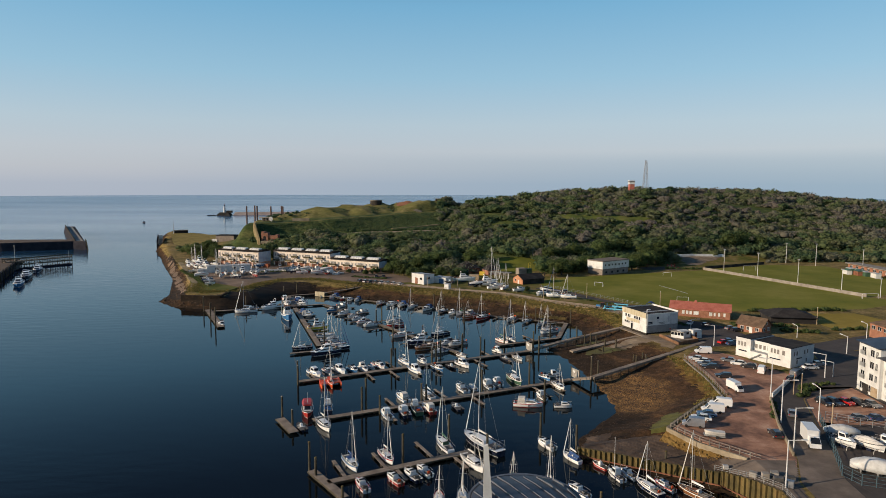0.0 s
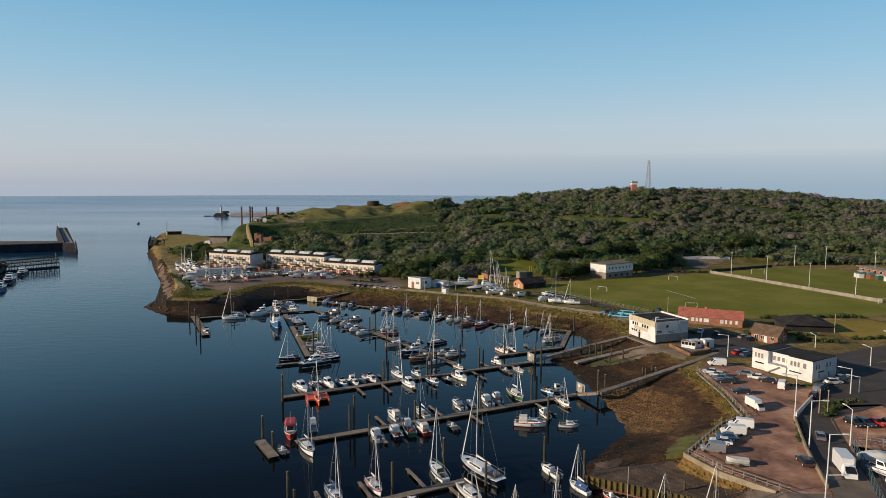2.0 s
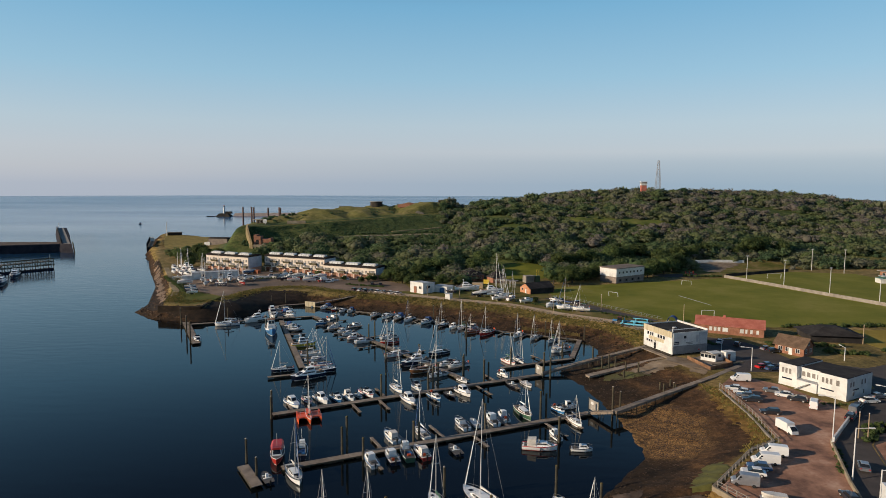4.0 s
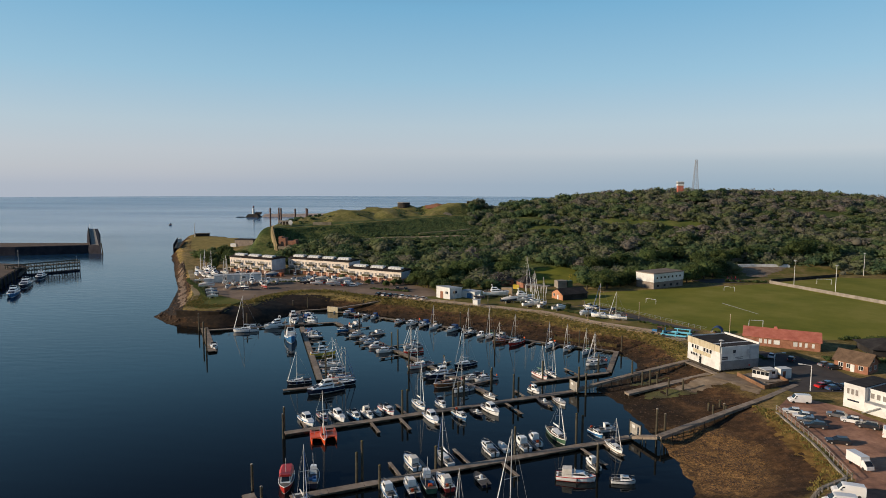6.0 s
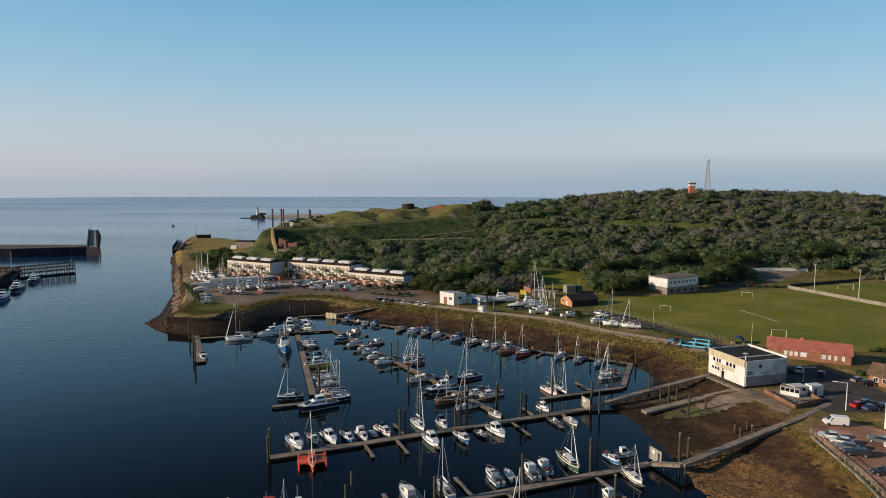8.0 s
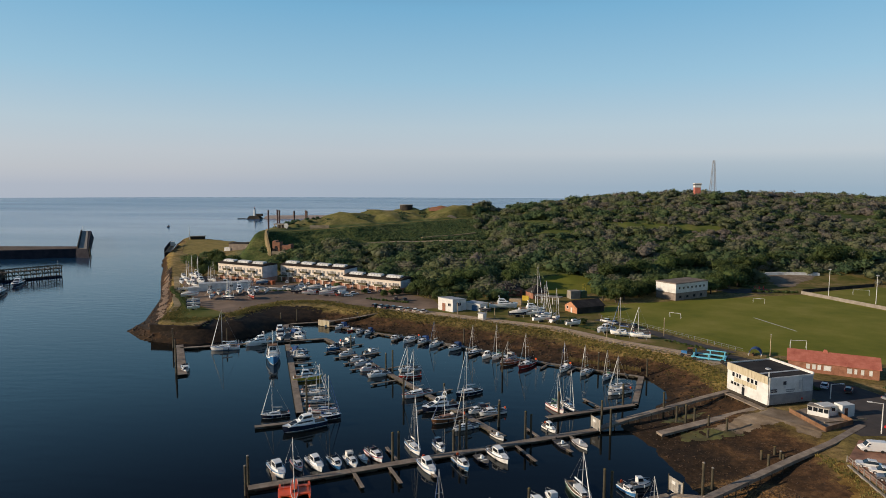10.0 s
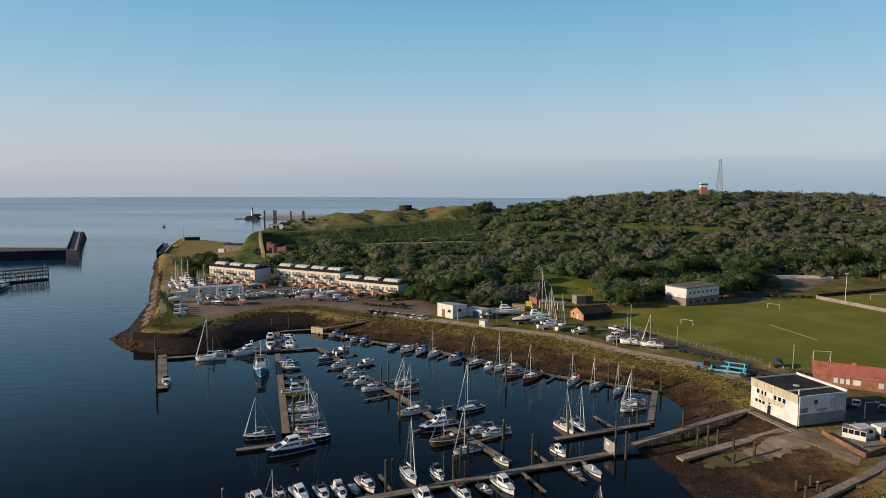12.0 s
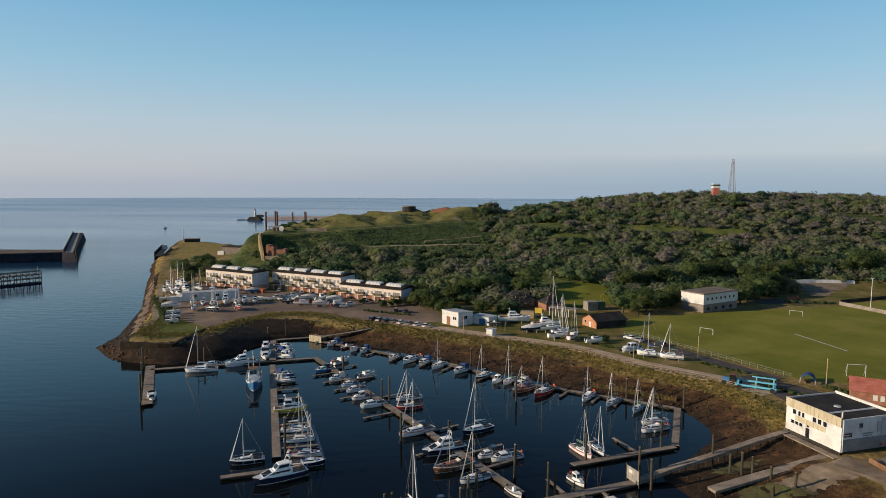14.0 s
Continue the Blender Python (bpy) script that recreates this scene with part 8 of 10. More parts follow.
wall_line("field_wall", [(142.6, 359.6), (178.6, 272.6)], 4.3, 6.0, 0.25, M_CONCRETE, "long pale concrete panel wall between the pitches")
wall_line("yard_wall", [(-113, 341), (-88, 347)], 4.4, 5.6, 0.3, M_PALEWALL, "low pale wall in the boat yard")
# the wall's shaded look is part of its black colour
wall_line("point_wall", [(-117.6, 268.6), (-104.4, 267.2), (-100.2, 267.6), (-100.4, 277)], -1.0, 4.55, 0.9, M_WEEDSHADE, "dark stone wall at the tip of the point")

drape("bank_turf", [(63.4, 174), (62.7, 155), (60.9, 141.4), (55.5, 137.6), (55.0, 138.4), (57.9, 142.4), (59.0, 147.3), (58.8, 155.1), (59.4, 163.8), (61.0, 172)], M_DRYBANK, "dry golden grass slope below the car park", "bank", 0.07, 0.3)
# harbour arms on the far side of the channel
t = thing("east_pier", pose(0, 0, 0), "dark stone harbour arm with a flat brown top", "pier")
part("quay_wall", Mesh().prism([(-760, 402), (-345, 478), (-301, 498), (-309, 516), (-760, 470)], -3, 6.2), M_WETWALL, t)
part("pier_arm", Mesh().loft([[(-302, 496, -3), (-287, 492, -3), (-289.5, 493.5, 6.6), (-300.5, 497, 6.6)], [(-409, 660, -3), (-394, 662, -3), (-397, 661, 6.8), (-407, 660, 6.8)]]), M_WETWALL, t)
part("top_paving", Mesh().prism([(-760, 404), (-346, 480), (-303, 499.6), (-309, 514), (-760, 468)], 6.15, 6.3), M_MUDFLAT, t)
part("arm_paving", Mesh().loft([[(-298.5, 497, 6.5), (-291.4, 495, 6.5), (-291.4, 495, 6.75), (-298.5, 497, 6.75)], [(-405, 659, 6.7), (-399, 659, 6.7), (-399, 659, 6.95), (-405, 659, 6.95)]]), M_CONCRETE, t)
part("parapet", Mesh().loft([[(-300.6, 497.6, 6.6), (-299.6, 497.0, 6.6), (-299.6, 497.0, 8.0), (-300.6, 497.6, 8.0)], [(-407, 660, 6.8), (-406, 660, 6.8), (-406, 660, 8.2), (-407, 660, 8.2)]]), M_DARKWALL, t)
part("light_post", Mesh().tube((-402, 656, 6.8), (-402, 656, 12.0), 0.25), M_WHITE, t)
for i in range(7):
    part("fender", Mesh().tube((-286.4 - 1.3 * i, 492.4 + 2.0 * i, -3), (-288.4 - 1.3 * i, 493.4 + 2.0 * i, 7.4), 0.35), M_PILE, t)
t = thing("east_quay", pose(0, 0, 0), "dark timber-faced quay with a flat top", "quay")
part("quay_wall", Mesh().prism([(-223, 296), (-268, 384), (-276, 398), (-330, 404), (-340, 296)], -3, 4.4), M_WETWALL, t)
part("top_paving", Mesh().prism([(-225, 298), (-269.5, 384), (-277, 396.5), (-328, 402), (-338, 298)], 4.35, 4.5), M_MUDFLAT, t)
for i in range(12):
    part("fender", Mesh().tube((-224.4 - 3.75 * i, 300 + 7.3 * i, -2), (-224.8 - 3.75 * i, 300 + 7.3 * i, 5.2), 0.3), M_PILE, t)
t = thing("timber_jetty", pose(-259.4, 390.6, 0, 0, 0, 56), "open dark timber jetty with crossed braces and a low apron", "jetty")
part("deck", Mesh().box(0, 0, 4.4, 38, 3.6, 0.5), M_PLANK, t)
for i in range(14):
    x = -19.2 + 2.95 * i
    for s in (-1, 1):
        part("support_post", Mesh().tube((x, s * 1.7, -2), (x, s * 1.7, 6.4), 0.24, n=6), M_PILE, t)
    if i < 13:
        part("brace", Mesh().tube((x, -1.9, 2.4), (x + 2.9, -1.9, 5.8), 0.15, n=5).tube((x, -1.9, 5.8), (x + 2.9, -1.9, 2.4), 0.15, n=5), M_PILE, t)
for z in (2.3, 6.2):
    part("waling", Mesh().box(0, -1.85, z, 39.5, 0.25, 0.35).box(0, 1.85, z, 39.5, 0.25, 0.35), M_PILE, t)
part("apron", Mesh().box(-1.0, -3.0, -1.0, 38, 3.4, 1.8), M_WETWALL, t)
for i in range(14):
    part("pile", Mesh().tube((-18.5 + 2.6 * i, -4.9, -2), (-18.5 + 2.6 * i, -4.9, 1.6), 0.22, n=6), M_WETWALL, t)
part("lamp", Mesh().tube((-13, 0, 4), (-13, 0, 15), 0.14), M_STEEL, t)
part("lamp", Mesh().tube((18, 0, 4), (18, 0, 9), 0.12), M_STEEL, t)
gangway([(-262, 372, 0.6), (-268, 388, 4.4)], 3.0, "pale ramp from the quay to the work boats", rail=True, thick=0.3)
for row in [("motor_big", -222.6, 318, -60, 15, "blue"), ("motor_big", -236.0, 344, -60, 17, "navy"), ("motor_big", -247.4, 371, -62, 15, "navy")]:
    boat(*row, where="at the far quay", group="boats at the far quay")
boat("workboat", -405, 828, 110, 9, "navy", where="heading out to sea")
t = thing("fender_jetty", pose(-247, 528, 0, 0, 0, 114), "steel-piled fender jetty with cabin at the quay head", "jetty")
part("deck", Mesh().box(0, -1.0, 4.2, 66, 4.0, 0.5), M_PILE, t)
for i in range(17):
    part("support_post", Mesh().tube((-32 + 4 * i, 0.8, -3), (-32 + 4 * i, 0.8, 7.4), 0.42, n=6), M_WETWALL, t)
    if i % 3 == 0 and i < 15:
        part("brace", Mesh().tube((-32 + 4 * i, 0.9, 0.3), (-24 + 4 * i, 0.9, 6.8), 0.2, n=5), M_WETWALL, t)
for z in (1.2, 3.4, 5.4, 7.2):
    part("waler", Mesh().tube((-32, 0.8, z), (33, 0.8, z), 0.2, n=5), M_WETWALL, t)
part("cabin", Mesh().box(20, -1.4, 4.7, 6, 3, 3), M_WHITE, t)
t = thing("signal_mast", pose(-266, 600, LAND_Z), "tall dark signal mast on the quay head", "mast")
part("pole", Mesh().tube((0, 0, -0.3), (0, 0, 13), 0.3, 0.15), M_STEEL, t)
part("yard", Mesh().tube((-1, 0, 9), (1, 0, 9), 0.12), M_STEEL, t)
t = thing("quay_hut", pose(-262, 608, LAND_Z, 0, 0, 20), "low dark hut on the quay head", "building")
part("wall", Mesh().box(0, 0, -0.2, 12, 5, 2.8), M_DARKWALL, t)
part("roof", Mesh().box(0, 0, 2.6, 13, 6, 0.4), M_CONCRETE, t)
t = thing("quay_store", pose(-184, 514, LAND_Z, 0, 0, -10), "long low brick store below the hill", "building")
part("wall", Mesh().box(0, 0, -0.3, 16, 8, 6.0), M_DUNWALL, t)
part("roof", Mesh().box(0, 0, 5.7, 16.6, 8.6, 0.6, taper=0.9), M_DARKROOF, t)
part("lean_to", Mesh().box(-9, -2, -0.3, 5, 5, 3), M_PALEWALL, t)
sheet("concrete_pad", [(-184, 447), (-170, 440), (-166, 446), (-180, 453)], LAND_Z, M_CONCRETE, "pale concrete pad on the quay", "pad", lift=0.5)

# lighthouse on its breakwater
t = thing("lighthouse", pose(-372, 1034, 0), "small white lighthouse on a dark rock base", "lighthouse")
part("rock_base", Mesh().box(0, 0, -2, 26, 18, 7.0, taper=0.55), M_DARKWALL, t)
part("tower", Mesh().tube((0, 0, 4.5), (0, 0, 15.0), 2.0, 1.4, 14), M_WHITE, t)
part("lantern", Mesh().tube((0, 0, 15.0), (0, 0, 17.4), 1.1, 0.9, 10), M_GLASS, t)
part("cap", Mesh().tube((0, 0, 17.4), (0, 0, 18.4), 1.2, 0.1, 10), M_REDP, t)
part("house", Mesh().box(7, 2, 4.5, 9, 6, 3.5), M_DARKWALL, t)
t = thing("breakwater", pose(0, 0, 0), "long pale concrete breakwater reaching from the shore", "breakwater")
part("wall", Mesh().loft([[(-362, 1036, -3), (-360, 1066, -3), (-360, 1064, 4.4), (-361, 1052, 4.4)], [(-250, 1062, -3), (-250, 1092, -3), (-250, 1090, 4.6), (-250, 1080, 4.6)], [(150, 1120, -3), (150, 1150, -3), (150, 1148, 5), (150, 1138, 5)]]), M_PINKROCK, t)
part("rocks", Mesh().box(-392, 1030, -2, 22, 8, 3.0, 0.4, taper=0.5), M_DARKWALL, t)
t = thing("jack_up_barge", pose(-188, 642, 0), "rusty jack-up barge with tall tubular legs", "barge")
part("hull", Mesh().box(0, 0, 3.0, 42, 18, 4.0), M_RUST, t)
for x, y in ((-19, -6), (-14.5, 6), (-8.5, -6), (5.5, -6), (13, 6), (17.5, -6)):
    part("leg", Mesh().tube((x, y, -4), (x, y, 30 - 0.4 * (x > 0)), 0.8, n=10), M_LEGS, t)
part("deck_house", Mesh().box(14, 0, 7, 9, 8, 6), M_RUST, t)

# fort and lookout on the hill
def hz_at(x, y):
    return float(land_height(x, y))


t = thing("chalk_buttress", pose(0, 0, 0), "tall pale chalk and flint face at the hill end", "wall")
part("wall", Mesh().loft([[(-144.5, 452, 10), (-139, 451, 10), (-140.6, 451, 25.6), (-142.6, 452, 25.2)], [(-141.6, 445, 10), (-137, 444, 10), (-139.2, 444.4, 24.2), (-140.8, 445, 24.0)],
                          [(-137.6, 437, 8), (-133.6, 436, 8), (-135.2, 436.4, 19.4), (-136.6, 437, 19.6)], [(-134.2, 430, 6), (-131, 429, 6), (-131.6, 429.4, 14.8), (-133, 430, 15.0)]]), M_STRAWROCK, t)
t = thing("brick_casemate", pose(-125.4, 433.5, 13.2, 0, 0, -3), "old ruined brick gatehouse of the fort with dark archway", "building")
part("wall", Mesh().box(-3.4, 0, -1.5, 4.6, 5, 7.2), M_BRICK, t)
part("wall", Mesh().box(2.3, 0.3, -1.5, 6.8, 4.6, 5.4), M_BRICK, t)
part("archway", Mesh().loft([[(-3.4 + 1.0 * c, y, 0.6 + zz) for c, zz in ((-1, 0), (1, 0), (1, 1.9), (0.7, 2.6), (0, 2.9), (-0.7, 2.6), (-1, 1.9))] for y in (-2.56, -2.44)]), M_DARKROOF, t)
part("parapet", Mesh().box(-4.6, 0, 5.7, 2.0, 5.1, 0.8).box(4.8, 0.3, 3.9, 1.6, 4.7, 0.5), M_BRICK, t)
part("rubble_ledge", Mesh().box(0.6, -3.2, -1.6, 12.5, 2.2, 1.9), M_CHALK, t)
t = thing("observation_post", pose(-142.6, 481, 21.5, 0, 0, -6), "dark concrete observation post on columns above the ledge", "building")
part("roof_slab", Mesh().box(0, 0, 5.0, 8.6, 5.0, 0.6), M_CONCRETE, t)
part("back_wall", Mesh().box(0.4, 2.1, -1.0, 7.8, 0.4, 6.0), M_DARKWALL, t)
for i in range(4):
    part("column", Mesh().box(-3.6 + 2.4 * i, -2.0, -1.5, 0.5, 0.5, 6.5), M_CONCRETE, t)
t = thing("round_gun_house", pose(-69, 572, 34.4, 0, 0, 0), "round dark concrete gun house on the ridge", "bunker")
part("drum", Mesh().tube((0, 0, -3), (0, 0, 3.2), 5.4, 5.2, 20), M_DARKWALL, t)
part("roof", Mesh().tube((0, 0, 3.2), (0, 0, 3.55), 5.6, 5.6, 20), M_CONCRETE, t)
for i, (x, y, w, h) in enumerate([(-84, 566, 9, 1.6), (-13, 560, 4, 1.8), (-96, 560, 6, 1.0)]):
    t = thing("concrete_emplacement", pose(x, y, hz_at(x, y) - 1, 0, 0, 5 * i), "low grey concrete emplacement on the ridge", "bunker", "ridge emplacements")
    part("wall", Mesh().box(0, 0, 0, w, 4, h + 1), M_DARKWALL, t)
    part("slab", Mesh().box(0, 0, h + 1, w + 0.8, 4.8, 0.4), M_CONCRETE, t)
t = thing("brick_rampart", pose(-40, 566, hz_at(-40, 566) - 0.6, 0, 0, 0), "broken orange brick rampart in the grass", "wall")
part("wall", Mesh().loft([[(-10, 0, 0), (-9, 2, 0), (-9, 2, 2.6), (-10, 0, 2.4)], [(0, -1, 0), (1, 2, 0), (1, 2, 4.2), (0, -1, 4.2)], [(10, 0, 0), (10, 2, 0), (10, 2, 2.4), (10, 0, 2.0)]]), M_BRICK, t)
t = thing("chalk_scar", pose(-33, 531, hz_at(-33, 531) - 1.6), "bare chalk scar on the grass slope", "scar")
part("face", Mesh().loft([[(-7, 0, 0), (-6, 3, 0.5), (-6, 3.5, 2.5), (-7, 1.5, 1.5)], [(0, -1, 0), (1, 2, 0.5), (1, 3.5, 4.0), (0, 1.0, 2.5)], [(7, 0, 0), (7, 2, 0.5), (7, 3, 2.0), (7, 1.0, 1.0)]]), M_CHALK, t)
t = thing("pale_slab", pose(-114.5, 476, hz_at(-114.5, 476) - 0.3, 0, 0, 4), "long pale concrete wall on the fort slope", "wall")
part("wall", Mesh().box(0, 0, 0, 13, 1.0, 2.2), M_CHALK, t)
t = thing("satellite_dish", pose(-135.6, 472, hz_at(-135.6, 472)), "white dish on the hill's seaward shoulder", "dish")
part("dish", Mesh().loft([[(math.cos(a * 0.5236) * r, -1.2 + d, 2.4 + math.sin(a * 0.5236) * r) for a in range(12)] for r, d in ((1.6, 0.0), (1.2, 0.4), (0.3, 0.6))]), M_WHITE, t)
part("post", Mesh().tube((0, 0, -1), (0, 0, 2.4), 0.3), M_STEEL, t)
t = thing("lookout_tower", pose(157, 562, hz_at(157, 562) - 1.0), "red brick lookout tower with white glazed top", "tower")
zt = 56.2 - hz_at(157, 562) + 1.0
part("wall", Mesh().box(0, 0, 0, 4.3, 4.0, zt - 3.2), M_REDROOF, t)
part("lookout_room", Mesh().box(0, 0, zt - 3.2, 4.8, 4.5, 2.8), M_WHITE, t)
part("window_band", Mesh().box(0, 0, zt - 1.6, 4.9, 4.6, 0.8), M_GLASS, t)
part("roof", Mesh().box(0, 0, zt - 0.4, 5.2, 4.9, 0.4), M_WHITE, t)
t = thing("lattice_mast", pose(174, 578, hz_at(174, 578)), "tall tapering steel lattice mast on the hilltop", "mast")
zm = 74.3 - hz_at(174, 578)
for sx, sy in ((-1, -1), (1, -1), (1, 1), (-1, 1)):
    part("leg", Mesh().tube((sx * 2.4, sy * 2.4, -1), (sx * 0.6, sy * 0.6, zm), 0.2, 0.14, 5), M_MAST, t)
for i in range(10):
    za, zb = zm * i / 10, zm * (i + 1) / 10
    ra, rb = 2.4 - 1.8 * i / 10, 2.4 - 1.8 * (i + 1) / 10
    for k in range(4):
        p, q = ((-1, -1), (1, -1), (1, 1), (-1, 1))[k], ((1, -1), (1, 1), (-1, 1), (-1, -1))[k]
        part("brace", Mesh().tube((p[0] * ra, p[1] * ra, za), (q[0] * rb, q[1] * rb, zb), 0.09, n=4), M_MAST, t)
        part("strut", Mesh().tube((p[0] * rb, p[1] * rb, zb), (q[0] * rb, q[1] * rb, zb), 0.07, n=4), M_MAST, t)

# ---- boats and gear ashore ----
def ashore(kind, x, y, deg, L, colour, mast=0.0):
    t = boat(kind, x, y, deg, L, colour, mast, z0=LAND_Z + 0.95, where="propped ashore on stands", group="boats ashore")
    part("keel", Mesh().box(-L * 0.03, 0, -0.95, L * 0.22, 0.22, 0.75), M_NAVY, t)
    for sx in (-0.28, 0.22):
        for s in (-1, 1):
            part("prop", Mesh().tube((L * sx, s * L * 0.2, -0.95), (L * sx, s * L * 0.12, 0.15), 0.06, n=5), M_STEEL, t)
    return t


for row in [("motor_big", 5.8, 312.0, 5, 11, "white"), ("dinghy", -1.2, 305.2, -30, 5, "navy"), ("motor_big", 16.6, 303.6, 10, 10, "white"), ("motor_cov", 11.1, 297.6, 15, 7, "navy"),
            ("yacht", 19.3, 289.4, 25, 8, "white", 12.5), ("yacht", 23.9, 288.4, 60, 8, "white", 11.5), ("motor", 29.7, 283.2, 20, 5.5, "white"), ("motor", 39.0, 274.0, -150, 7, "white"),
            ("yacht", 43.6, 269.8, 165, 8.5, "white", 12.0), ("yacht", 48.8, 267.4, 165, 7, "white", 9.5), ("yacht", 17.6, 299.4, 15, 8, "white", 18.0), ("yacht", 20.6, 295.2, 30, 7.5, "white", 13.0)]:
    row = (row[0], row[1] - 0.3, row[2] - (2.6 if row[2] > 282 else 3.4), *row[3:])
    ashore(*row)
for row in [("yacht", -124.4, 330.4, -80, 8, "white", 12.0), ("motor", -119.2, 328.0, -70, 6, "white"), ("yacht", -115.3, 328.6, -75, 8.5, "white", 13.0), ("motor_big", -112.0, 333.0, -70, 9, "white"),
            ("yacht", -107.0, 331.4, -65, 7, "white", 9.0), ("motor", -104.6, 334.6, -75, 6.5, "white"), ("motor", -100.6, 336.2, -80, 6.5, "white"), ("yacht", -110.0, 316.6, -25, 7.5, "navy", 12.0), ("yacht", -101.6, 321.2, -55, 7, "red", 11.0), ("yacht", -118.4, 318.8, -80, 7.0, "white", 13.0)]:
    ashore(*row)
for row in [("yacht", -145.2, 353.0, -60, 8.5, "white", 11.0), ("yacht", -152.0, 364.0, -60, 8, "white", 10.5), ("yacht", -147.4, 367.2, -60, 8, "white", 12.0), ("motor", -140.5, 349.0, -50, 6.5, "white"), ("motor_big", -141.0, 357.0, -50, 9, "white"),
            ("motor_cov", -129.6, 322.0, 30, 7, "white"), ("dinghy", -118.5, 302.5, 20, 5, "white"), ("dinghy", -116.5, 298.4, 20, 5, "navy"), ("dinghy", -115.0, 295.0, 25, 4.5, "white"),
            ("motor", -127.5, 354.5, 20, 7, "white"), ("motor_cov", -119.5, 357.0, 25, 7, "white"), ("motor", -146.8, 360.4, -55, 7, "white"), ("motor", -150.6, 356.4, -60, 6, "white"), ("yacht", -138.0, 363.0, -40, 8, "white", 10.0), ("dinghy", -134.6, 352.6, 25, 5, "navy"), ("dinghy", -120.6, 306.5, 20, 5, "blue"), ("dinghy", -122.4, 310.4, 25, 5, "white"), ("motor_cov", -111.0, 360.0, 25, 6.5, "blue")]:
    ashore(*row)
for row in [("motor", 71.6, 113.2, -64, 5.4, "white"), ("motor_cov", 75.2, 111.8, -58, 6.6, "white"), ("motor", 78.4, 111.6, -55, 6.2, "white"), ("motor", 86, 113, -55, 7.5, "white"), ("motor_cov", 78.6, 104.0, -50, 7, "navy")]:
    ashore(*row)

for row in [("motor", -89.0, 348.6, 20, 6, "white"), ("dinghy", -85.4, 344.9, 60, 5, "white"), ("motor_cov", -80.8, 345.6, 15, 7, "white"), ("motor", -74.6, 344.4, 35, 6.5, "white"), ("yacht", -69.2, 343.8, 20, 7, "white", 0.0),
            ("dinghy", -86.6, 336.2, 10, 5, "navy"), ("motor", -80.2, 333.4, 5, 6, "white"), ("motor_cov", -72.0, 332.2, 15, 6.5, "white"), ("dinghy", -66.2, 331.6, 80, 4.5, "red"), ("motor", -157.4, 372.4, -55, 6.5, "white"),
            ("yacht", -156.4, 379.0, -60, 8, "white", 11.0), ("motor_big", -150.4, 372.2, -50, 9, "white"), ("motor", -144.6, 362.0, -55, 7, "white"), ("dinghy", -140.0, 337.4, 25, 5, "white"), ("motor_cov", -133.6, 341.0, 15, 7, "white")]:
    row = ("motor_cov", *row[1:6]) if len(row) > 6 and row[6] == 0.0 else row
    ashore(*row)
t = thing("orange_container", pose(-107.4, 361.2, LAND_Z, 0, 0, -22), "small orange steel container beside the terrace", "container")
part("body", Mesh().box(0, 0, -0.05, 3.4, 2.2, 2.0), M_RUSTOR, t)
for i in range(10):
    part("rib", Mesh().box(-1.5 + 0.33 * i, -1.12, 0.1, 0.1, 0.06, 1.8), M_RUSTOR, t)
wall_line("yard_wall", [(-118, 352), (-92, 344.6)], 4.4, 5.3, 0.25, M_PALEWALL, "long low pale wall across the boat yard")

def wrapped_boat(x, y, deg, L, W, H):
    """A boat under a sagging white cover, tied down to a cradle."""
    t = thing("wrapped_boat", pose(x, y, LAND_Z, 0, 0, deg), "boat under a sagging white shrink-wrap cover on a cradle", "boat", "wrapped boats")
    rr = random.Random(int(x * 10))
    rings = []
    for k in range(13):
        u = -1 + k / 6
        w = W / 2 * (1 - max(0, u) ** 2.2 * 0.85) * (1 - max(0, -u) ** 4 * 0.35)
        h = H * (0.75 + 0.25 * math.cos(u * 1.3)) * (1 - 0.3 * abs(u) ** 3) + rr.uniform(-0.06, 0.06)
        ring = []
        for a in range(13):
            th = math.pi * a / 12
            c, s = math.cos(th), math.sin(th)
            ring.append((u * L / 2, w * math.copysign(abs(c) ** 0.6, c) * (1 + rr.uniform(-0.03, 0.03)), 0.7 + (h - 0.7) * s ** 0.75 + rr.uniform(-0.05, 0.05)))
        rings.append(ring)
    part("cover", Mesh().loft(rings), M_WRAP, t, smooth=True)
    for sx in (-0.3, 0.0, 0.28):
        part("cradle", Mesh().box(L * sx, 0, -0.05, 0.2, W * 0.8, 0.9), M_STEEL, t)


wrapped_boat(74.6, 118.6, -14, 6.2, 2.6, 2.2)
wrapped_boat(70.6, 102.2, -32, 8.0, 3.0, 2.7)
t = thing("flat_container", pose(13.8, 318.6, LAND_Z, 0, 0, -10), "ochre wooden container beside a bright yellow board", "container")
part("body", Mesh().box(-3.2, 0, -0.1, 5.0, 2.4, 2.6), M_ORPILE, t)
part("board", Mesh().box(1.2, -3.0, 2.5, 2.6, 0.12, 2.0), M_YELLOW, t, "bright yellow board")
part("board_post", Mesh().box(0.2, -2.9, -0.1, 0.14, 0.14, 4.5).box(2.2, -2.9, -0.1, 0.14, 0.14, 4.5), M_PILE, t)

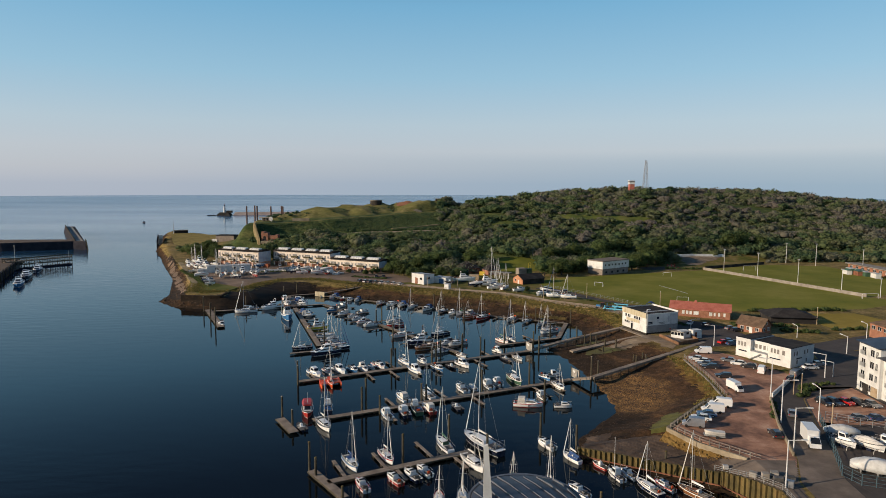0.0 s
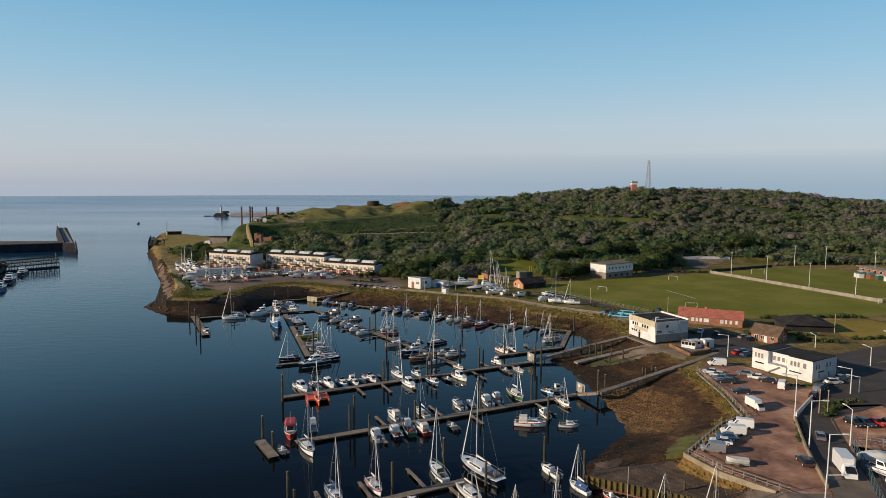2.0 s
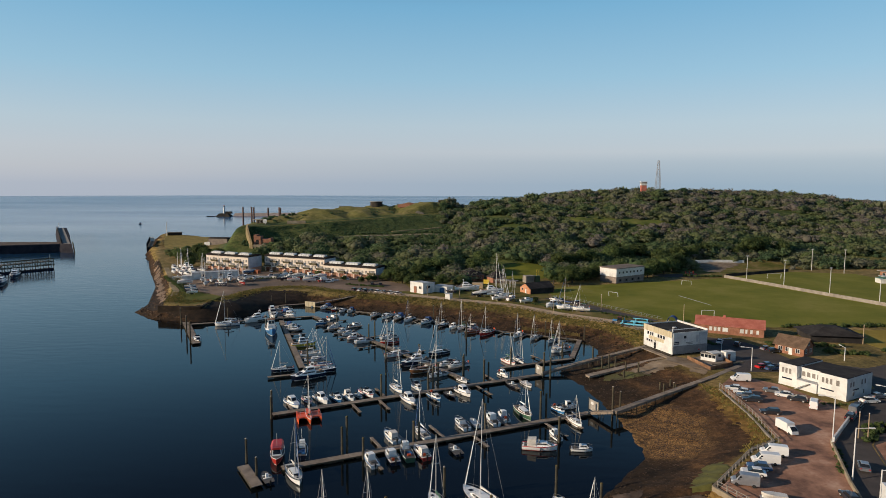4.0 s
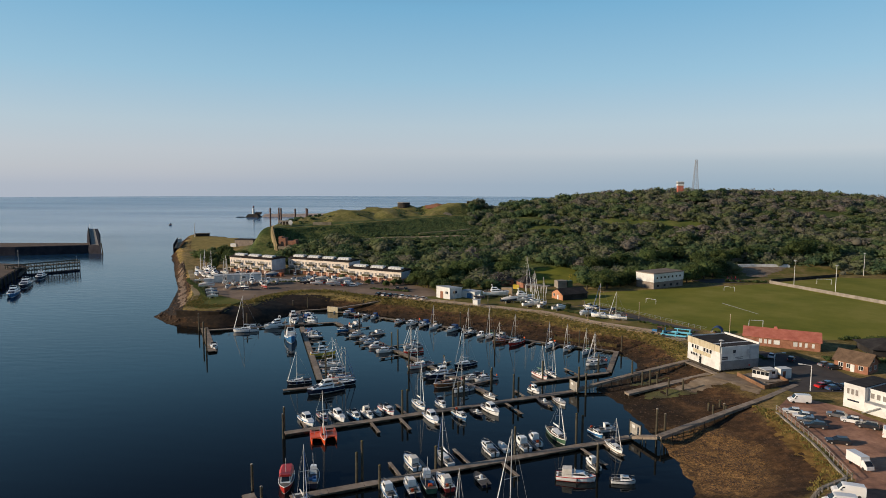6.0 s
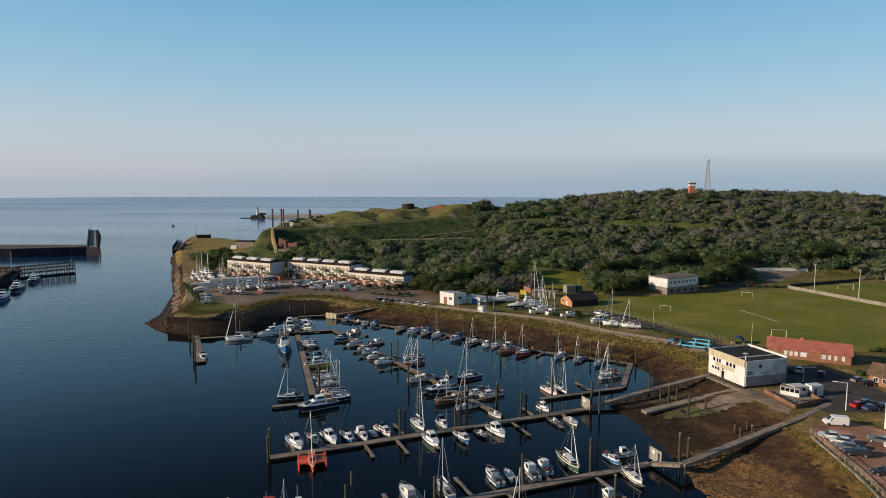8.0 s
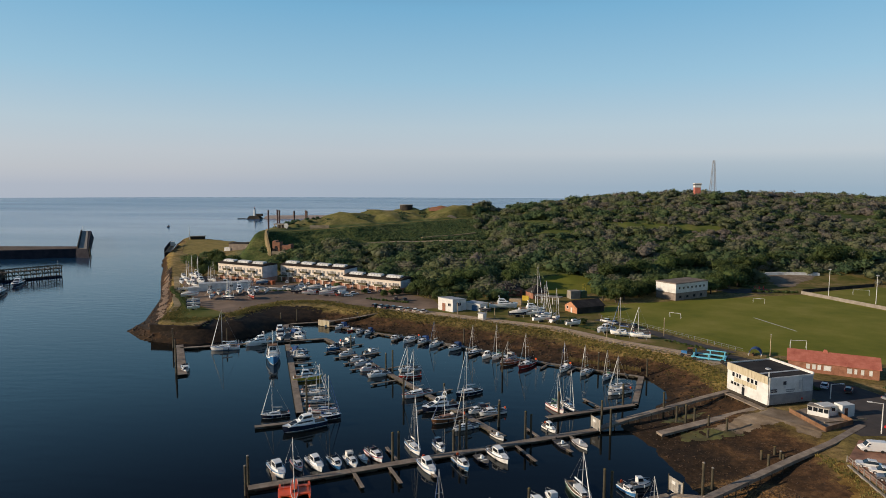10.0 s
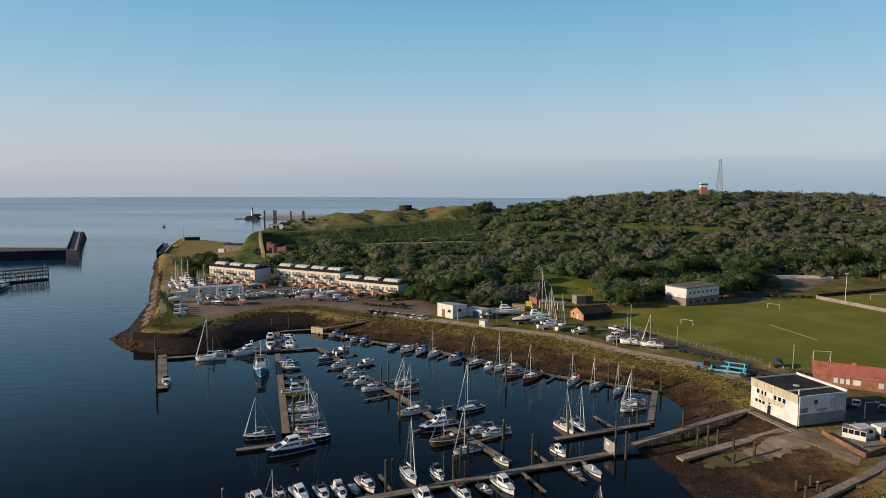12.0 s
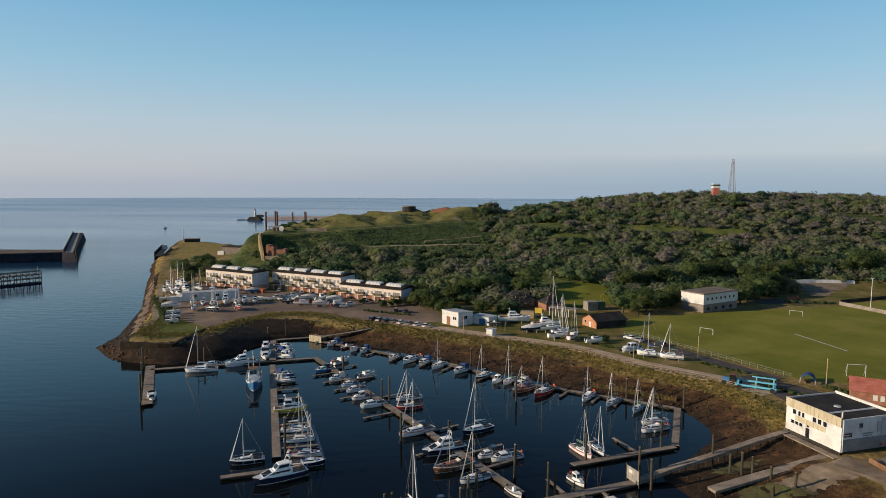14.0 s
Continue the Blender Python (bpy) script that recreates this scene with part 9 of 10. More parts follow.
t = thing("boat_hoist", pose(62.4, 240.6, LAND_Z, 0, 0, -24), "turquoise steel boat hoist trailer on wheels", "boat hoist")
for s in (-1, 1):
    part("side_beam", Mesh().box(0, s * 2.3, 0.7, 9.0, 0.35, 0.4), M_TURQ, t)
    for x in (-3.8, 0, 3.8):
        part("upright", Mesh().box(x, s * 2.3, 0.4, 0.3, 0.3, 1.7), M_TURQ, t)
    part("top_rail", Mesh().box(1.6, s * 2.3, 2.0, 5.2, 0.25, 0.25), M_TURQ, t)
for x in (-4.2, 0.0, 4.2):
    part("cross_beam", Mesh().box(x, 0, 0.8, 0.35, 4.6, 0.3), M_TURQ, t)
for x in (-3.6, 3.6):
    for s in (-1, 1):
        part("wheel", Mesh().tube((x, s * 2.5, 0.5), (x, s * 2.85, 0.5), 0.52, n=14), M_TYRE, t)
t = thing("tractor", pose(57.2, 243.4, LAND_Z, 0, 0, 156), "blue and brown tractor hitched to the boat hoist", "tractor")
part("bonnet", Mesh().box(0.9, 0, 0.8, 1.7, 0.8, 0.8, taper=0.9), M_BLUEP, t)
part("cab", Mesh().box(-0.7, 0, 0.9, 1.5, 1.4, 1.6, taper=0.85), M_GLASS, t)
part("cab_roof", Mesh().box(-0.7, 0, 2.5, 1.5, 1.4, 0.15), M_RUST, t)
for x, r in ((-0.9, 0.8), (1.3, 0.5)):
    for s in (-1, 1):
        part("wheel", Mesh().tube((x, s * 0.75, r), (x, s * 1.15, r), r, n=16), M_TYRE, t)
t = thing("blue_shelter", pose(77.4, 246.6, LAND_Z, 0, 0, 62), "small arched shelter with a blue roof at field edge", "shelter")
part("roof", Mesh().loft([[(x, 1.6 * math.cos(math.pi * k / 10), 0.6 + 1.7 * math.sin(math.pi * k / 10)) for k in range(11)] + [(x, 1.5 * math.cos(math.pi * k / 10), 0.6 + 1.6 * math.sin(math.pi * k / 10)) for k in range(10, -1, -1)] for x in (-1.6, 1.6)], caps=True), M_SAILBLUE, t)
for x in (-1.6, 0, 1.6):
    part("rib", Mesh().tube((x, 1.65, -0.1), (x, 1.65, 0.8), 0.06).tube((x, -1.65, -0.1), (x, -1.65, 0.8), 0.06), M_WHITE, t)
part("bench", Mesh().box(0, 0.6, 0.0, 2.8, 0.4, 0.45), M_TERRWOOD, t)


# ---- lamps, goals and field gear ----
def street_lamp(x, y, h, deg, arm=2.2):
    t = thing("street_lamp", pose(x, y, LAND_Z, 0, 0, deg), "tall pale grey street lamp with a side arm", "street lamp", "street lamps")
    part("pole", Mesh().tube((0, 0, -0.3), (0, 0, h), 0.13, 0.09), M_PALEWALL, t)
    part("arm", Mesh().tube((0, 0, h - 0.1), (arm, 0, h + 0.1), 0.07), M_PALEWALL, t)
    part("lantern", Mesh().box(arm + 0.2, 0, h + 0.02, 0.9, 0.32, 0.18), M_WHITE, t)


for x, y, h, d in [(66.2, 125.0, 9.0, -8), (61.4, 111.2, 8.2, -8), (52.6, 97.0, 8.0, -8), (71.0, 139.0, 9.5, 170), (74.4, 126.1, 7.0, 90), (93.0, 156.0, 6.0, 150), (95.6, 156.9, 3.8, 150), (112.7, 179.2, 5.1, 100), (79, 208.4, 3.6, 0), (126.5, 192, 6, 90), (108.8, 198.3, 3.8, 90), (78.2, 187.6, 6.2, 170)]:
    street_lamp(x, y, h, d)
for x, y, h in [(78.3, 143.0, 5.2), (79.6, 142.2, 5.2), (74.0, 121.0, 5.6), (90, 122, 4.0), (46, 287, 6.0), (57, 268, 6.0), (-12, 295, 5.0), (2, 290.6, 4.2), (38, 264, 4.5), (80, 243, 7), (126, 217.6, 6)]:
    t = thing("timber_post", pose(x, y, LAND_Z), "slim upright timber pole beside the road", "pole", "roadside poles")
    part("pole", Mesh().tube((0, 0, -0.3), (0, 0, h), 0.13, 0.1), M_ORPILE, t)
    part("cap", Mesh().tube((0, 0, h), (0, 0, h + 0.12), 0.15, 0.08), M_PALEWALL, t)
for x, y, h in [(151.0, 352.4, 12.2), (161.8, 335.9, 12.0), (169.9, 311.4, 11.5), (179.2, 291.4, 9.5), (217.4, 379.9, 13), (206, 392, 12), (230, 356, 12), (184, 272, 8)]:
    t = thing("floodlight_pole", pose(x, y, LAND_Z), "slender pale floodlight pole beside the pitch", "floodlight", "pitch floodlights")
    part("pole", Mesh().tube((0, 0, -0.3), (0, 0, h), 0.16, 0.1), M_PALEWALL, t)
    part("lamp_head", Mesh().box(0, 0, h, 1.1, 0.4, 0.4), M_GREYWALL, t)


def goal(x, y, deg, w=5.2, h=2.1):
    t = thing("football_goal", pose(x, y, LAND_Z, 0, 0, deg), "white metal football goal on the grass", "goal", "football goals")
    for s in (-1, 1):
        part("post", Mesh().tube((s * w / 2, 0, -0.1), (s * w / 2, 0, h), 0.06), M_WHITE, t)
        part("stay", Mesh().tube((s * w / 2, 0, h), (s * w / 2, 1.2, 0), 0.035, n=5), M_WHITE, t)
    part("crossbar", Mesh().tube((-w / 2, 0, h), (w / 2, 0, h), 0.06), M_WHITE, t)


goal(69.0, 298.6, -37, 4.2, 1.9)
goal(113.2, 333.2, -27, 4.4, 2.0)
goal(92.3, 252.9, -7, 4.4, 3.2)
goal(177.6, 268.6, -10, 6.0, 2.4)
goal(168, 358, -10, 6.5, 2.6)
part_line = Mesh().box(101.6, 291, LAND_Z + 0.03, 22.6, 0.6, 0.012, radians(-76))
setting("pitch_line", part_line, M_LINE, "worn white line on the football field", "marking")
t = thing("play_frame", pose(126.5, 366, LAND_Z), "red climbing frame at the field's edge", "play frame")
for i in range(3):
    part("upright", Mesh().box(-2 + 2 * i, 0, -0.2, 0.3, 0.3, 2.6), M_REDP, t)
part("platform", Mesh().box(0, 0.6, 1.2, 4.4, 1.4, 0.2), M_REDP, t)
part("slide", Mesh().loft([[(2.2, 0.2, 1.2), (2.2, 1.0, 1.2), (2.2, 1.0, 1.35), (2.2, 0.2, 1.35)], [(5, 0.2, 0), (5, 1.0, 0), (5, 1.0, 0.15), (5, 0.2, 0.15)]]), M_REDP, t)
drape("skate_pad", [(140, 405), (143, 394), (141, 380), (148, 379), (156, 392), (168, 402), (174, 409), (156, 408)], M_SLIP, "pale worn concrete skate pad", "pad", 0.12, 1.5)
drape("park_tarmac", [(106, 366), (110, 357.5), (128, 358), (134, 362), (131, 370), (118, 372)], M_TARMAC, "dark tarmac car park behind the field", "car park", 0.10, 1.2)
ribbon("pad_bank", [(143, 406.5), (156, 409.5), (175, 410.5)], 2.4, M_PALEWALL, "long white concrete ramp on the pad", "ramp", lift=1.3)
ribbon("wood_lane", [(146, 437), (152, 438), (158, 438.5)], 3.0, M_PALEWALL, "pale stretch of lane among the trees", "lane", lift=0.9)
ribbon("wood_lane", [(175, 445), (180, 446.5), (186, 448)], 3.0, M_PALEWALL, "pale stretch of lane beyond the trees", "lane", lift=0.9)
# shadow on this fence is put into its dark material
wall_line("pitch_fence", [(145, 363.5), (168, 375), (190, 386.5)], 4.3, 6.0, 0.2, M_DARKWALL, "dark slatted fence behind the far pitch")


# ---- vehicles ----
def make_car(paint, label, length=4.3, roof=1.48, estate=False):
    t = thing("car", pose(0, 0, -50), label, "car", "parked cars")
    L, W = length, 1.76
    side = [(-L / 2, 0.35), (-L / 2 + 0.05, 0.85), (-L / 2 + 0.5, 0.95), (L * 0.12, 0.95), (L * 0.42, 0.85), (L / 2 - 0.03, 0.68), (L / 2, 0.35), (L * 0.3, 0.25), (-L * 0.3, 0.25)]
    part("body", Mesh().loft([[(x, -W / 2 * 0.93, z) for x, z in side], [(x, -W / 2, z * 0.97 + 0.01) for x, z in side], [(x, W / 2, z * 0.97 + 0.01) for x, z in side], [(x, W / 2 * 0.93, z) for x, z in side]]), paint, t)
    back = -L * 0.47 if estate else -L * 0.38
    part("glasshouse", Mesh().loft([[(back, -0.78, 0.93), (L * 0.22, -0.76, 0.93), (L * 0.22, 0.76, 0.93), (back, 0.78, 0.93)], [(back + 0.35, -0.62, roof - 0.05), (L * 0.04, -0.62, roof - 0.05), (L * 0.04, 0.62, roof - 0.05), (back + 0.35, 0.62, roof - 0.05)]]), M_GLASS, t)
    part("roof", Mesh().box((back + 0.35 + L * 0.04) / 2, 0, roof - 0.06, L * 0.04 - back - 0.3, 1.28, 0.07, taper=0.9), paint, t)
    for x in (-L * 0.3, L * 0.31):
        for s in (-1, 1):
            w = part("wheel", Mesh().tube((x, s * 0.66, 0.31), (x, s * 0.89, 0.31), 0.31, n=12), M_TYRE, t)
            part("rim", Mesh().tube((x, s * 0.885, 0.31), (x, s * 0.905, 0.31), 0.19, n=8), M_ALU, w)
    for s in (-1, 1):
        part("headlight", Mesh().box(L / 2 - 0.06, s * 0.62, 0.6, 0.1, 0.32, 0.14), M_CARWHITE, t)
        part("tail_light", Mesh().box(-L / 2 + 0.03, s * 0.68, 0.68, 0.08, 0.24, 0.16), M_CARRED, t)
    return t


def make_van(label, length=5.4, box=False, paint=None, height=2.35, name="van"):
    p = paint or M_CARWHITE
    t = thing(name, pose(0, 0, -50), label, "van", "parked vans")
    L, W, H = length, 1.95, height
    if box:
        part("load_box", Mesh().box(-L * 0.14, 0, 0.6, L * 0.72, 2.1, H + 0.5), p, t)
        part("cab", Mesh().loft([[(L * 0.2, -0.95, 0.4), (L * 0.5, -0.9, 0.4), (L * 0.5, 0.9, 0.4), (L * 0.2, 0.95, 0.4)], [(L * 0.2, -0.95, 1.2), (L * 0.48, -0.88, 1.15), (L * 0.48, 0.88, 1.15), (L * 0.2, 0.95, 1.2)], [(L * 0.2, -0.85, 2.1), (L * 0.3, -0.8, 2.1), (L * 0.3, 0.8, 2.1), (L * 0.2, 0.85, 2.1)]]), p, t)
    else:
        body = []
        for u, top, low in ((-0.5, H - 0.14, 0.5), (-0.485, H - 0.03, 0.34), (-0.3, H, 0.3), (0.05, H, 0.3), (0.15, H - 0.04, 0.3), (0.2, H - 0.14, 0.3), (0.335, H * 0.56, 0.3), (0.44, H * 0.49, 0.3), (0.49, H * 0.4, 0.32), (0.5, H * 0.3, 0.4)):
            r = min(0.1, (top - low) * 0.2)
            body.append([(L * u, -W * 0.47, low), (L * u, -W * 0.5, low + 0.2), (L * u, -W * 0.49, min(top - 2 * r, H * 0.6)), (L * u, -W * 0.45, top - r), (L * u, -W * 0.39, top),
                         (L * u, W * 0.39, top), (L * u, W * 0.45, top - r), (L * u, W * 0.49, min(top - 2 * r, H * 0.6)), (L * u, W * 0.5, low + 0.2), (L * u, W * 0.47, low)])
        part("body", Mesh().loft(body), p, t)
        part("side_window", Mesh().loft([[(L * 0.13, q * W, H * 0.56), (L * 0.27, q * W, H * 0.56), (L * 0.2, q * W * 0.96, H * 0.84), (L * 0.13, q * W * 0.96, H * 0.84)] for q in (-0.487, 0.487)]), M_GLASS, t)
        part("bumper", Mesh().box(L * 0.49, 0, 0.3, 0.16, W * 0.96, 0.26), M_RUBBER, t)
        for q in (-1, 1):
            part("mirror", Mesh().box(L * 0.26, q * W * 0.55, H * 0.55, 0.12, 0.2, 0.24), M_RUBBER, t)
            part("tail_light", Mesh().box(-L * 0.497, q * W * 0.43, 0.9, 0.06, 0.14, 0.4), M_CARRED, t)
    a, b = (L * 0.475, 1.2) if box else (L * 0.325, H * 0.58)
    c, d = (L * 0.315, 2.0) if box else (L * 0.2, H - 0.17)
    part("windscreen", Mesh().loft([[(a + 0.03, -0.8, b), (a + 0.03, 0.8, b)], [(c + 0.05, -0.74, d), (c + 0.05, 0.74, d)]], caps=False, closed=False), M_GLASS, t)
    for x in (-L * 0.3, L * 0.32):
        for s in (-1, 1):
            part("wheel", Mesh().tube((x, s * 0.74, 0.34), (x, s * 0.98, 0.34), 0.34, n=12), M_TYRE, t)
    for s in (-1, 1):
        part("headlight", Mesh().box(L / 2 - 0.05, s * 0.7, 0.75, 0.08, 0.3, 0.2), M_CARWHITE, t)
    return t


CARS = {"white": make_car(M_CARWHITE, "white hatchback car parked on the ground"), "silver": make_car(M_CARGREY, "silver saloon car parked on the ground"), "dark": make_car(M_CARDARK, "black estate car parked on the ground", 4.5, 1.5, True),
        "blue": make_car(M_CARBLUE, "dark blue car parked on the ground"), "red": make_car(M_CARRED, "bright red car parked on the ground", 4.0),
        "van": make_van("white panel van parked on the ground"), "greyvan": make_van("grey panel van parked on the ground", 5.0, paint=M_CARGREY), "lorry": make_van("white box van on the road", 6.4, True, height=2.0, name="box_van"),
        "camper": make_van("white motorhome parked on the gravel", 5.8, True, height=1.6, name="motorhome")}
def park(rows):
    for kind, x, y, d in rows:
        size = {"van": 0.84, "greyvan": 0.84, "camper": 0.8, "lorry": 1.0}.get(kind, 0.92)
        copy_thing(CARS[kind], pose(x, y, LAND_Z + 0.04, 0, 0, d + RND.uniform(-4, 4)) @ Matrix.Scale(size, 4))


park([("white", 66.7, 171.4, 160), ("white", 67.5, 168.8, 160), ("silver", 67.2, 166.2, 160), ("dark", 67.4, 163.6, 162), ("dark", 67.6, 155.6, 165), ("van", 71.4, 178.6, 175), ("camper", 66.0, 145.6, -80), ("van", 58.0, 134.6, 165),
      ("van", 54.8, 131.0, 168), ("blue", 52.6, 128.6, 165), ("white", 50.6, 126.4, 165), ("greyvan", 47.6, 122.8, 165)])
park([("silver", 75.0, 170.0, 150), ("white", 76.3, 167.0, 150), ("dark", 77.8, 164.2, 150), ("van", 79.2, 160.0, 60), ("dark", 61.6, 118.2, 80), ("lorry", 66.4, 114.6, -108), ("silver", 70.8, 129.4, 65), ("dark", 83.2, 153.4, 50),
      ("greyvan", 86.0, 156.8, 50), ("dark", 88.6, 159.8, 50), ("white", 93.6, 163.6, 10), ("silver", 97.6, 166.8, 20)])
park([("dark", 81.6, 136.4, -75), ("dark", 83.8, 136.4, -75), ("red", 86.4, 136.6, -75), ("dark", 89.0, 136.0, -75), ("silver", 91.2, 135.2, -75), ("silver", 83.2, 127.0, 10), ("blue", 86.8, 127.0, 10), ("red", 82.2, 190.0, 20), ("blue", 84.0, 188.4, 20),
      ("blue", 84.6, 191.6, 20), ("dark", 87.4, 189.4, 20), ("dark", 93.4, 206.6, 15), ("silver", 92.6, 209.0, 15), ("dark", 86, 214, 60), ("white", 82, 217, 60)])
park([("dark", -45.7, 308.6, 62), ("silver", -43.0, 307.4, 62), ("dark", -40.4, 306.2, 62), ("dark", -37.6, 305.0, 62), ("white", -34.6, 303.6, 62), ("silver", -31.4, 302.2, 62), ("white", -28.4, 300.8, 62), ("white", -25.2, 299.2, 62),
      ("white", -60.5, 336.3, 20), ("silver", -54.5, 340.7, 100), ("dark", -68.3, 338.2, 110), ("dark", -40.1, 325.4, 110), ("dark", -36.0, 323.4, 110), ("white", 41.9, 288.6, 130), ("silver", 43.9, 285.8, 130), ("dark", 49.5, 281.0, 130)])
park([("white", -86.5, 345.0, 20), ("dark", -82.3, 341.6, 20), ("red", -78.6, 339.4, 20), ("white", -74.0, 339.8, 20), ("silver", -70.4, 341.0, 20), ("van", -65.4, 336.8, 20), ("white", -62.0, 331.4, 20), ("silver", -91.9, 355.4, 110),
      ("white", -101.1, 366.4, 110), ("silver", -93.0, 364.6, 110), ("white", -89.1, 362.2, 110), ("white", -57.2, 347.0, 110), ("dark", -77, 357, 110), ("blue", -83, 359, 110), ("dark", -50, 344, 110), ("white", -96, 350, 40), ("greyvan", -92, 346.6, 30),
      ("white", -122, 366, 110), ("dark", -128, 370, 110), ("silver", -134, 372, 110)])
for o in CARS.values():
    for c in list(o.children_recursive) + [o]:
        bpy.data.objects.remove(c)
t = thing("tow_trailer", pose(49.6, 117.4, LAND_Z, 0, 0, 165), "low trailer carrying a pale open boat", "trailer")
part("chassis", Mesh().box(0, 0, 0.35, 3.8, 1.4, 0.16), M_STEEL, t)
part("boat_shell", Mesh().loft(hull_rings(3.7, 1.45, 0.42, z0=0.85)), M_CREAM, t)
for s in (-1, 1):
    part("wheel", Mesh().tube((-0.4, s * 0.8, 0.3), (-0.4, s * 1.0, 0.3), 0.3, n=10), M_TYRE, t)

# ---- single trees, hedges and bank growth ----
tree_rng = random.Random(5)


def tree(x, y, r, h, label="rounded dark green tree at the wood's edge"):
    z = float(land_height(x, y)) - 0.1
    t = thing("tree", pose(x, y, z, 0, 0, tree_rng.uniform(0, 360)), label, "tree", "edge trees")
    trunk = Mesh().tube((0, 0, -0.2), (0.1, 0, h * 0.45), r * 0.09, r * 0.06, 7)
    for k in range(4):
        a = k * 1.57 + tree_rng.uniform(-0.4, 0.4)
        trunk.tube((0.05, 0, h * (0.25 + 0.05 * k)), (math.cos(a) * r * 0.55, math.sin(a) * r * 0.55, h * 0.6), r * 0.045, r * 0.02, 5)
    part("trunk", trunk, M_BARK, t)
    v, f = leaf_tree(tree_rng, r, h, 1500, 11, 0.62)
    me = bpy.data.meshes.new("crown")
    me.from_pydata(v.tolist(), [], f.tolist())
    me.materials.append(M_LEAFNEAR)
    c = new("crown", me)
    c.parent = t


for x, y, r, h in [(-32, 338, 4.2, 8), (-26, 331, 4.6, 9), (-21, 322, 3.6, 7), (-17, 318, 3.0, 6), (-6, 325, 3.4, 6), (2, 327, 3.0, 5), (48, 331, 4.2, 8), (53, 328, 3.4, 7), (58, 336, 4.5, 9), (66, 343, 4.2, 8), (71, 349, 3.6, 7),
                   (75, 357, 4.6, 9), (88, 364, 5, 10), (101, 356, 4.6, 9), (106, 363, 5, 11), (114, 370, 5, 11), (121, 378, 4.5, 9)]:
    tree(x, y, r, h)
for x, y, r, h in [(131, 395, 4.5, 9), (156, 421, 5.6, 9), (163, 424, 4, 8), (186, 428, 7, 12), (196, 432, 7, 12), (207, 430, 6, 11), (178, 424, 4, 7), (128, 388, 5, 10), (119, 384, 5.5, 11), (214, 412, 4.5, 7), (-72, 349, 2.0, 4.0), (-150, 400, 4.5, 8), (-157, 410, 4.0, 7), (-182, 430, 4.4, 6), (-175, 420, 4.2, 6.5), (-166, 407, 4.6, 7.5), (-154, 387, 4.0, 6.5), (-168, 436, 5.0, 8), (-160, 424, 4.6, 8), (-176, 452, 4.2, 6), (-148, 413, 5, 9), (-112, 392, 4.2, 8), (-35, 352, 4.2, 8), (-31, 347, 3.6, 7), (-19, 348, 5, 9), (-13, 354, 5.4, 10), (-6, 354.5, 5, 9), (-33, 351, 4.4, 8), (10, 356, 5, 9), (14, 370, 5.4, 10), (58, 377, 5.4, 10), (66, 381, 5, 9), (75, 386, 5.8, 11), (92, 397, 6, 11), (101, 400, 5, 10), (109, 405, 5.6, 11), (122, 403, 5.4, 10), (136, 410, 5.6, 10), (146, 416, 5, 9), (61, 352, 4.6, 8), (54, 345, 4.2, 7)]:
    tree(x, y, r, h)
for x, y, r, h in [(-46.6, 333.5, 1.8, 3.2), (-43.4, 336.2, 2.0, 3.6), (-40.2, 338, 1.7, 3.0), (-36.7, 339.6, 2.2, 4.0), (-56.5, 339.5, 1.5, 2.6), (-78.3, 367, 2.0, 3.6), (33.0, 285.0, 1.6, 2.2), (30.2, 287.0, 1.4, 2.0)]:
    tree(x, y, r, h, "small dark bushy tree beside the yard")
BUSHES = [leaf_tree(tree_rng, 1.0, 0.9, 60, 3) for _ in range(6)]
hedge = []
for a, b, s in [((113, 240), (152, 242.5), 1.3), ((104, 215), (118, 213), 1.5), ((108, 207), (120, 204), 1.4), ((96, 216), (110, 219), 1.4), ((126, 209), (152, 212), 1.0), ((84, 236), (79, 243), 1.1), ((64, 244), (76, 228), 0.9), ((-104, 341), (-72, 346), 0.7), ((-52, 325), (-33, 318), 0.9),
                ((72, 228), (80, 214), 0.8), ((56, 262), (70, 246), 0.7), ((30, 281), (44, 266), 0.8), ((-150, 345), (-120, 300), 0.9), ((79, 141), (86, 148), 0.8), ((66, 127), (71, 138), 0.5), ((122, 362), (142, 361), 1.3), ((80, 163), (90, 161), 0.5), ((83, 149), (93, 151), 0.7), ((80, 143), (84, 150), 0.6)]:
    n = int(math.hypot(b[0] - a[0], b[1] - a[1]) / (s * 0.9))
    for i in range(n):
        x, y = a[0] + (b[0] - a[0]) * i / n + tree_rng.uniform(-0.7, 0.7), a[1] + (b[1] - a[1]) * i / n + tree_rng.uniform(-0.7, 0.7)
        hedge.append((x, y, LAND_Z - 0.1, s * tree_rng.uniform(0.8, 1.25)))
scatter("hedges", hedge, BUSHES, M_LEAFNEAR, "clipped and ragged dark hedges round the greens", "hedge")
# coarse grass and weeds along the bank's brow
TUFTS = []
for k in range(5):
    v, f = [], []
    for q in range(12):
        a, r0, hh = tree_rng.uniform(0, 6.28), tree_rng.uniform(0, 0.5), tree_rng.uniform(0.5, 1.0)
        x, y, lean = math.cos(a) * r0, math.sin(a) * r0, tree_rng.uniform(0.1, 0.5)
        b = tree_rng.uniform(0, 6.28)
        n = len(v)
        v += [(x - math.cos(b) * 0.12, y - math.sin(b) * 0.12, 0), (x + math.cos(b) * 0.12, y + math.sin(b) * 0.12, 0), (x + math.cos(a) * lean, y + math.sin(a) * lean, hh)]
        f.append((n, n + 1, n + 2))
    TUFTS.append((np.array(v, float), np.array(f, int)))
tuss = []
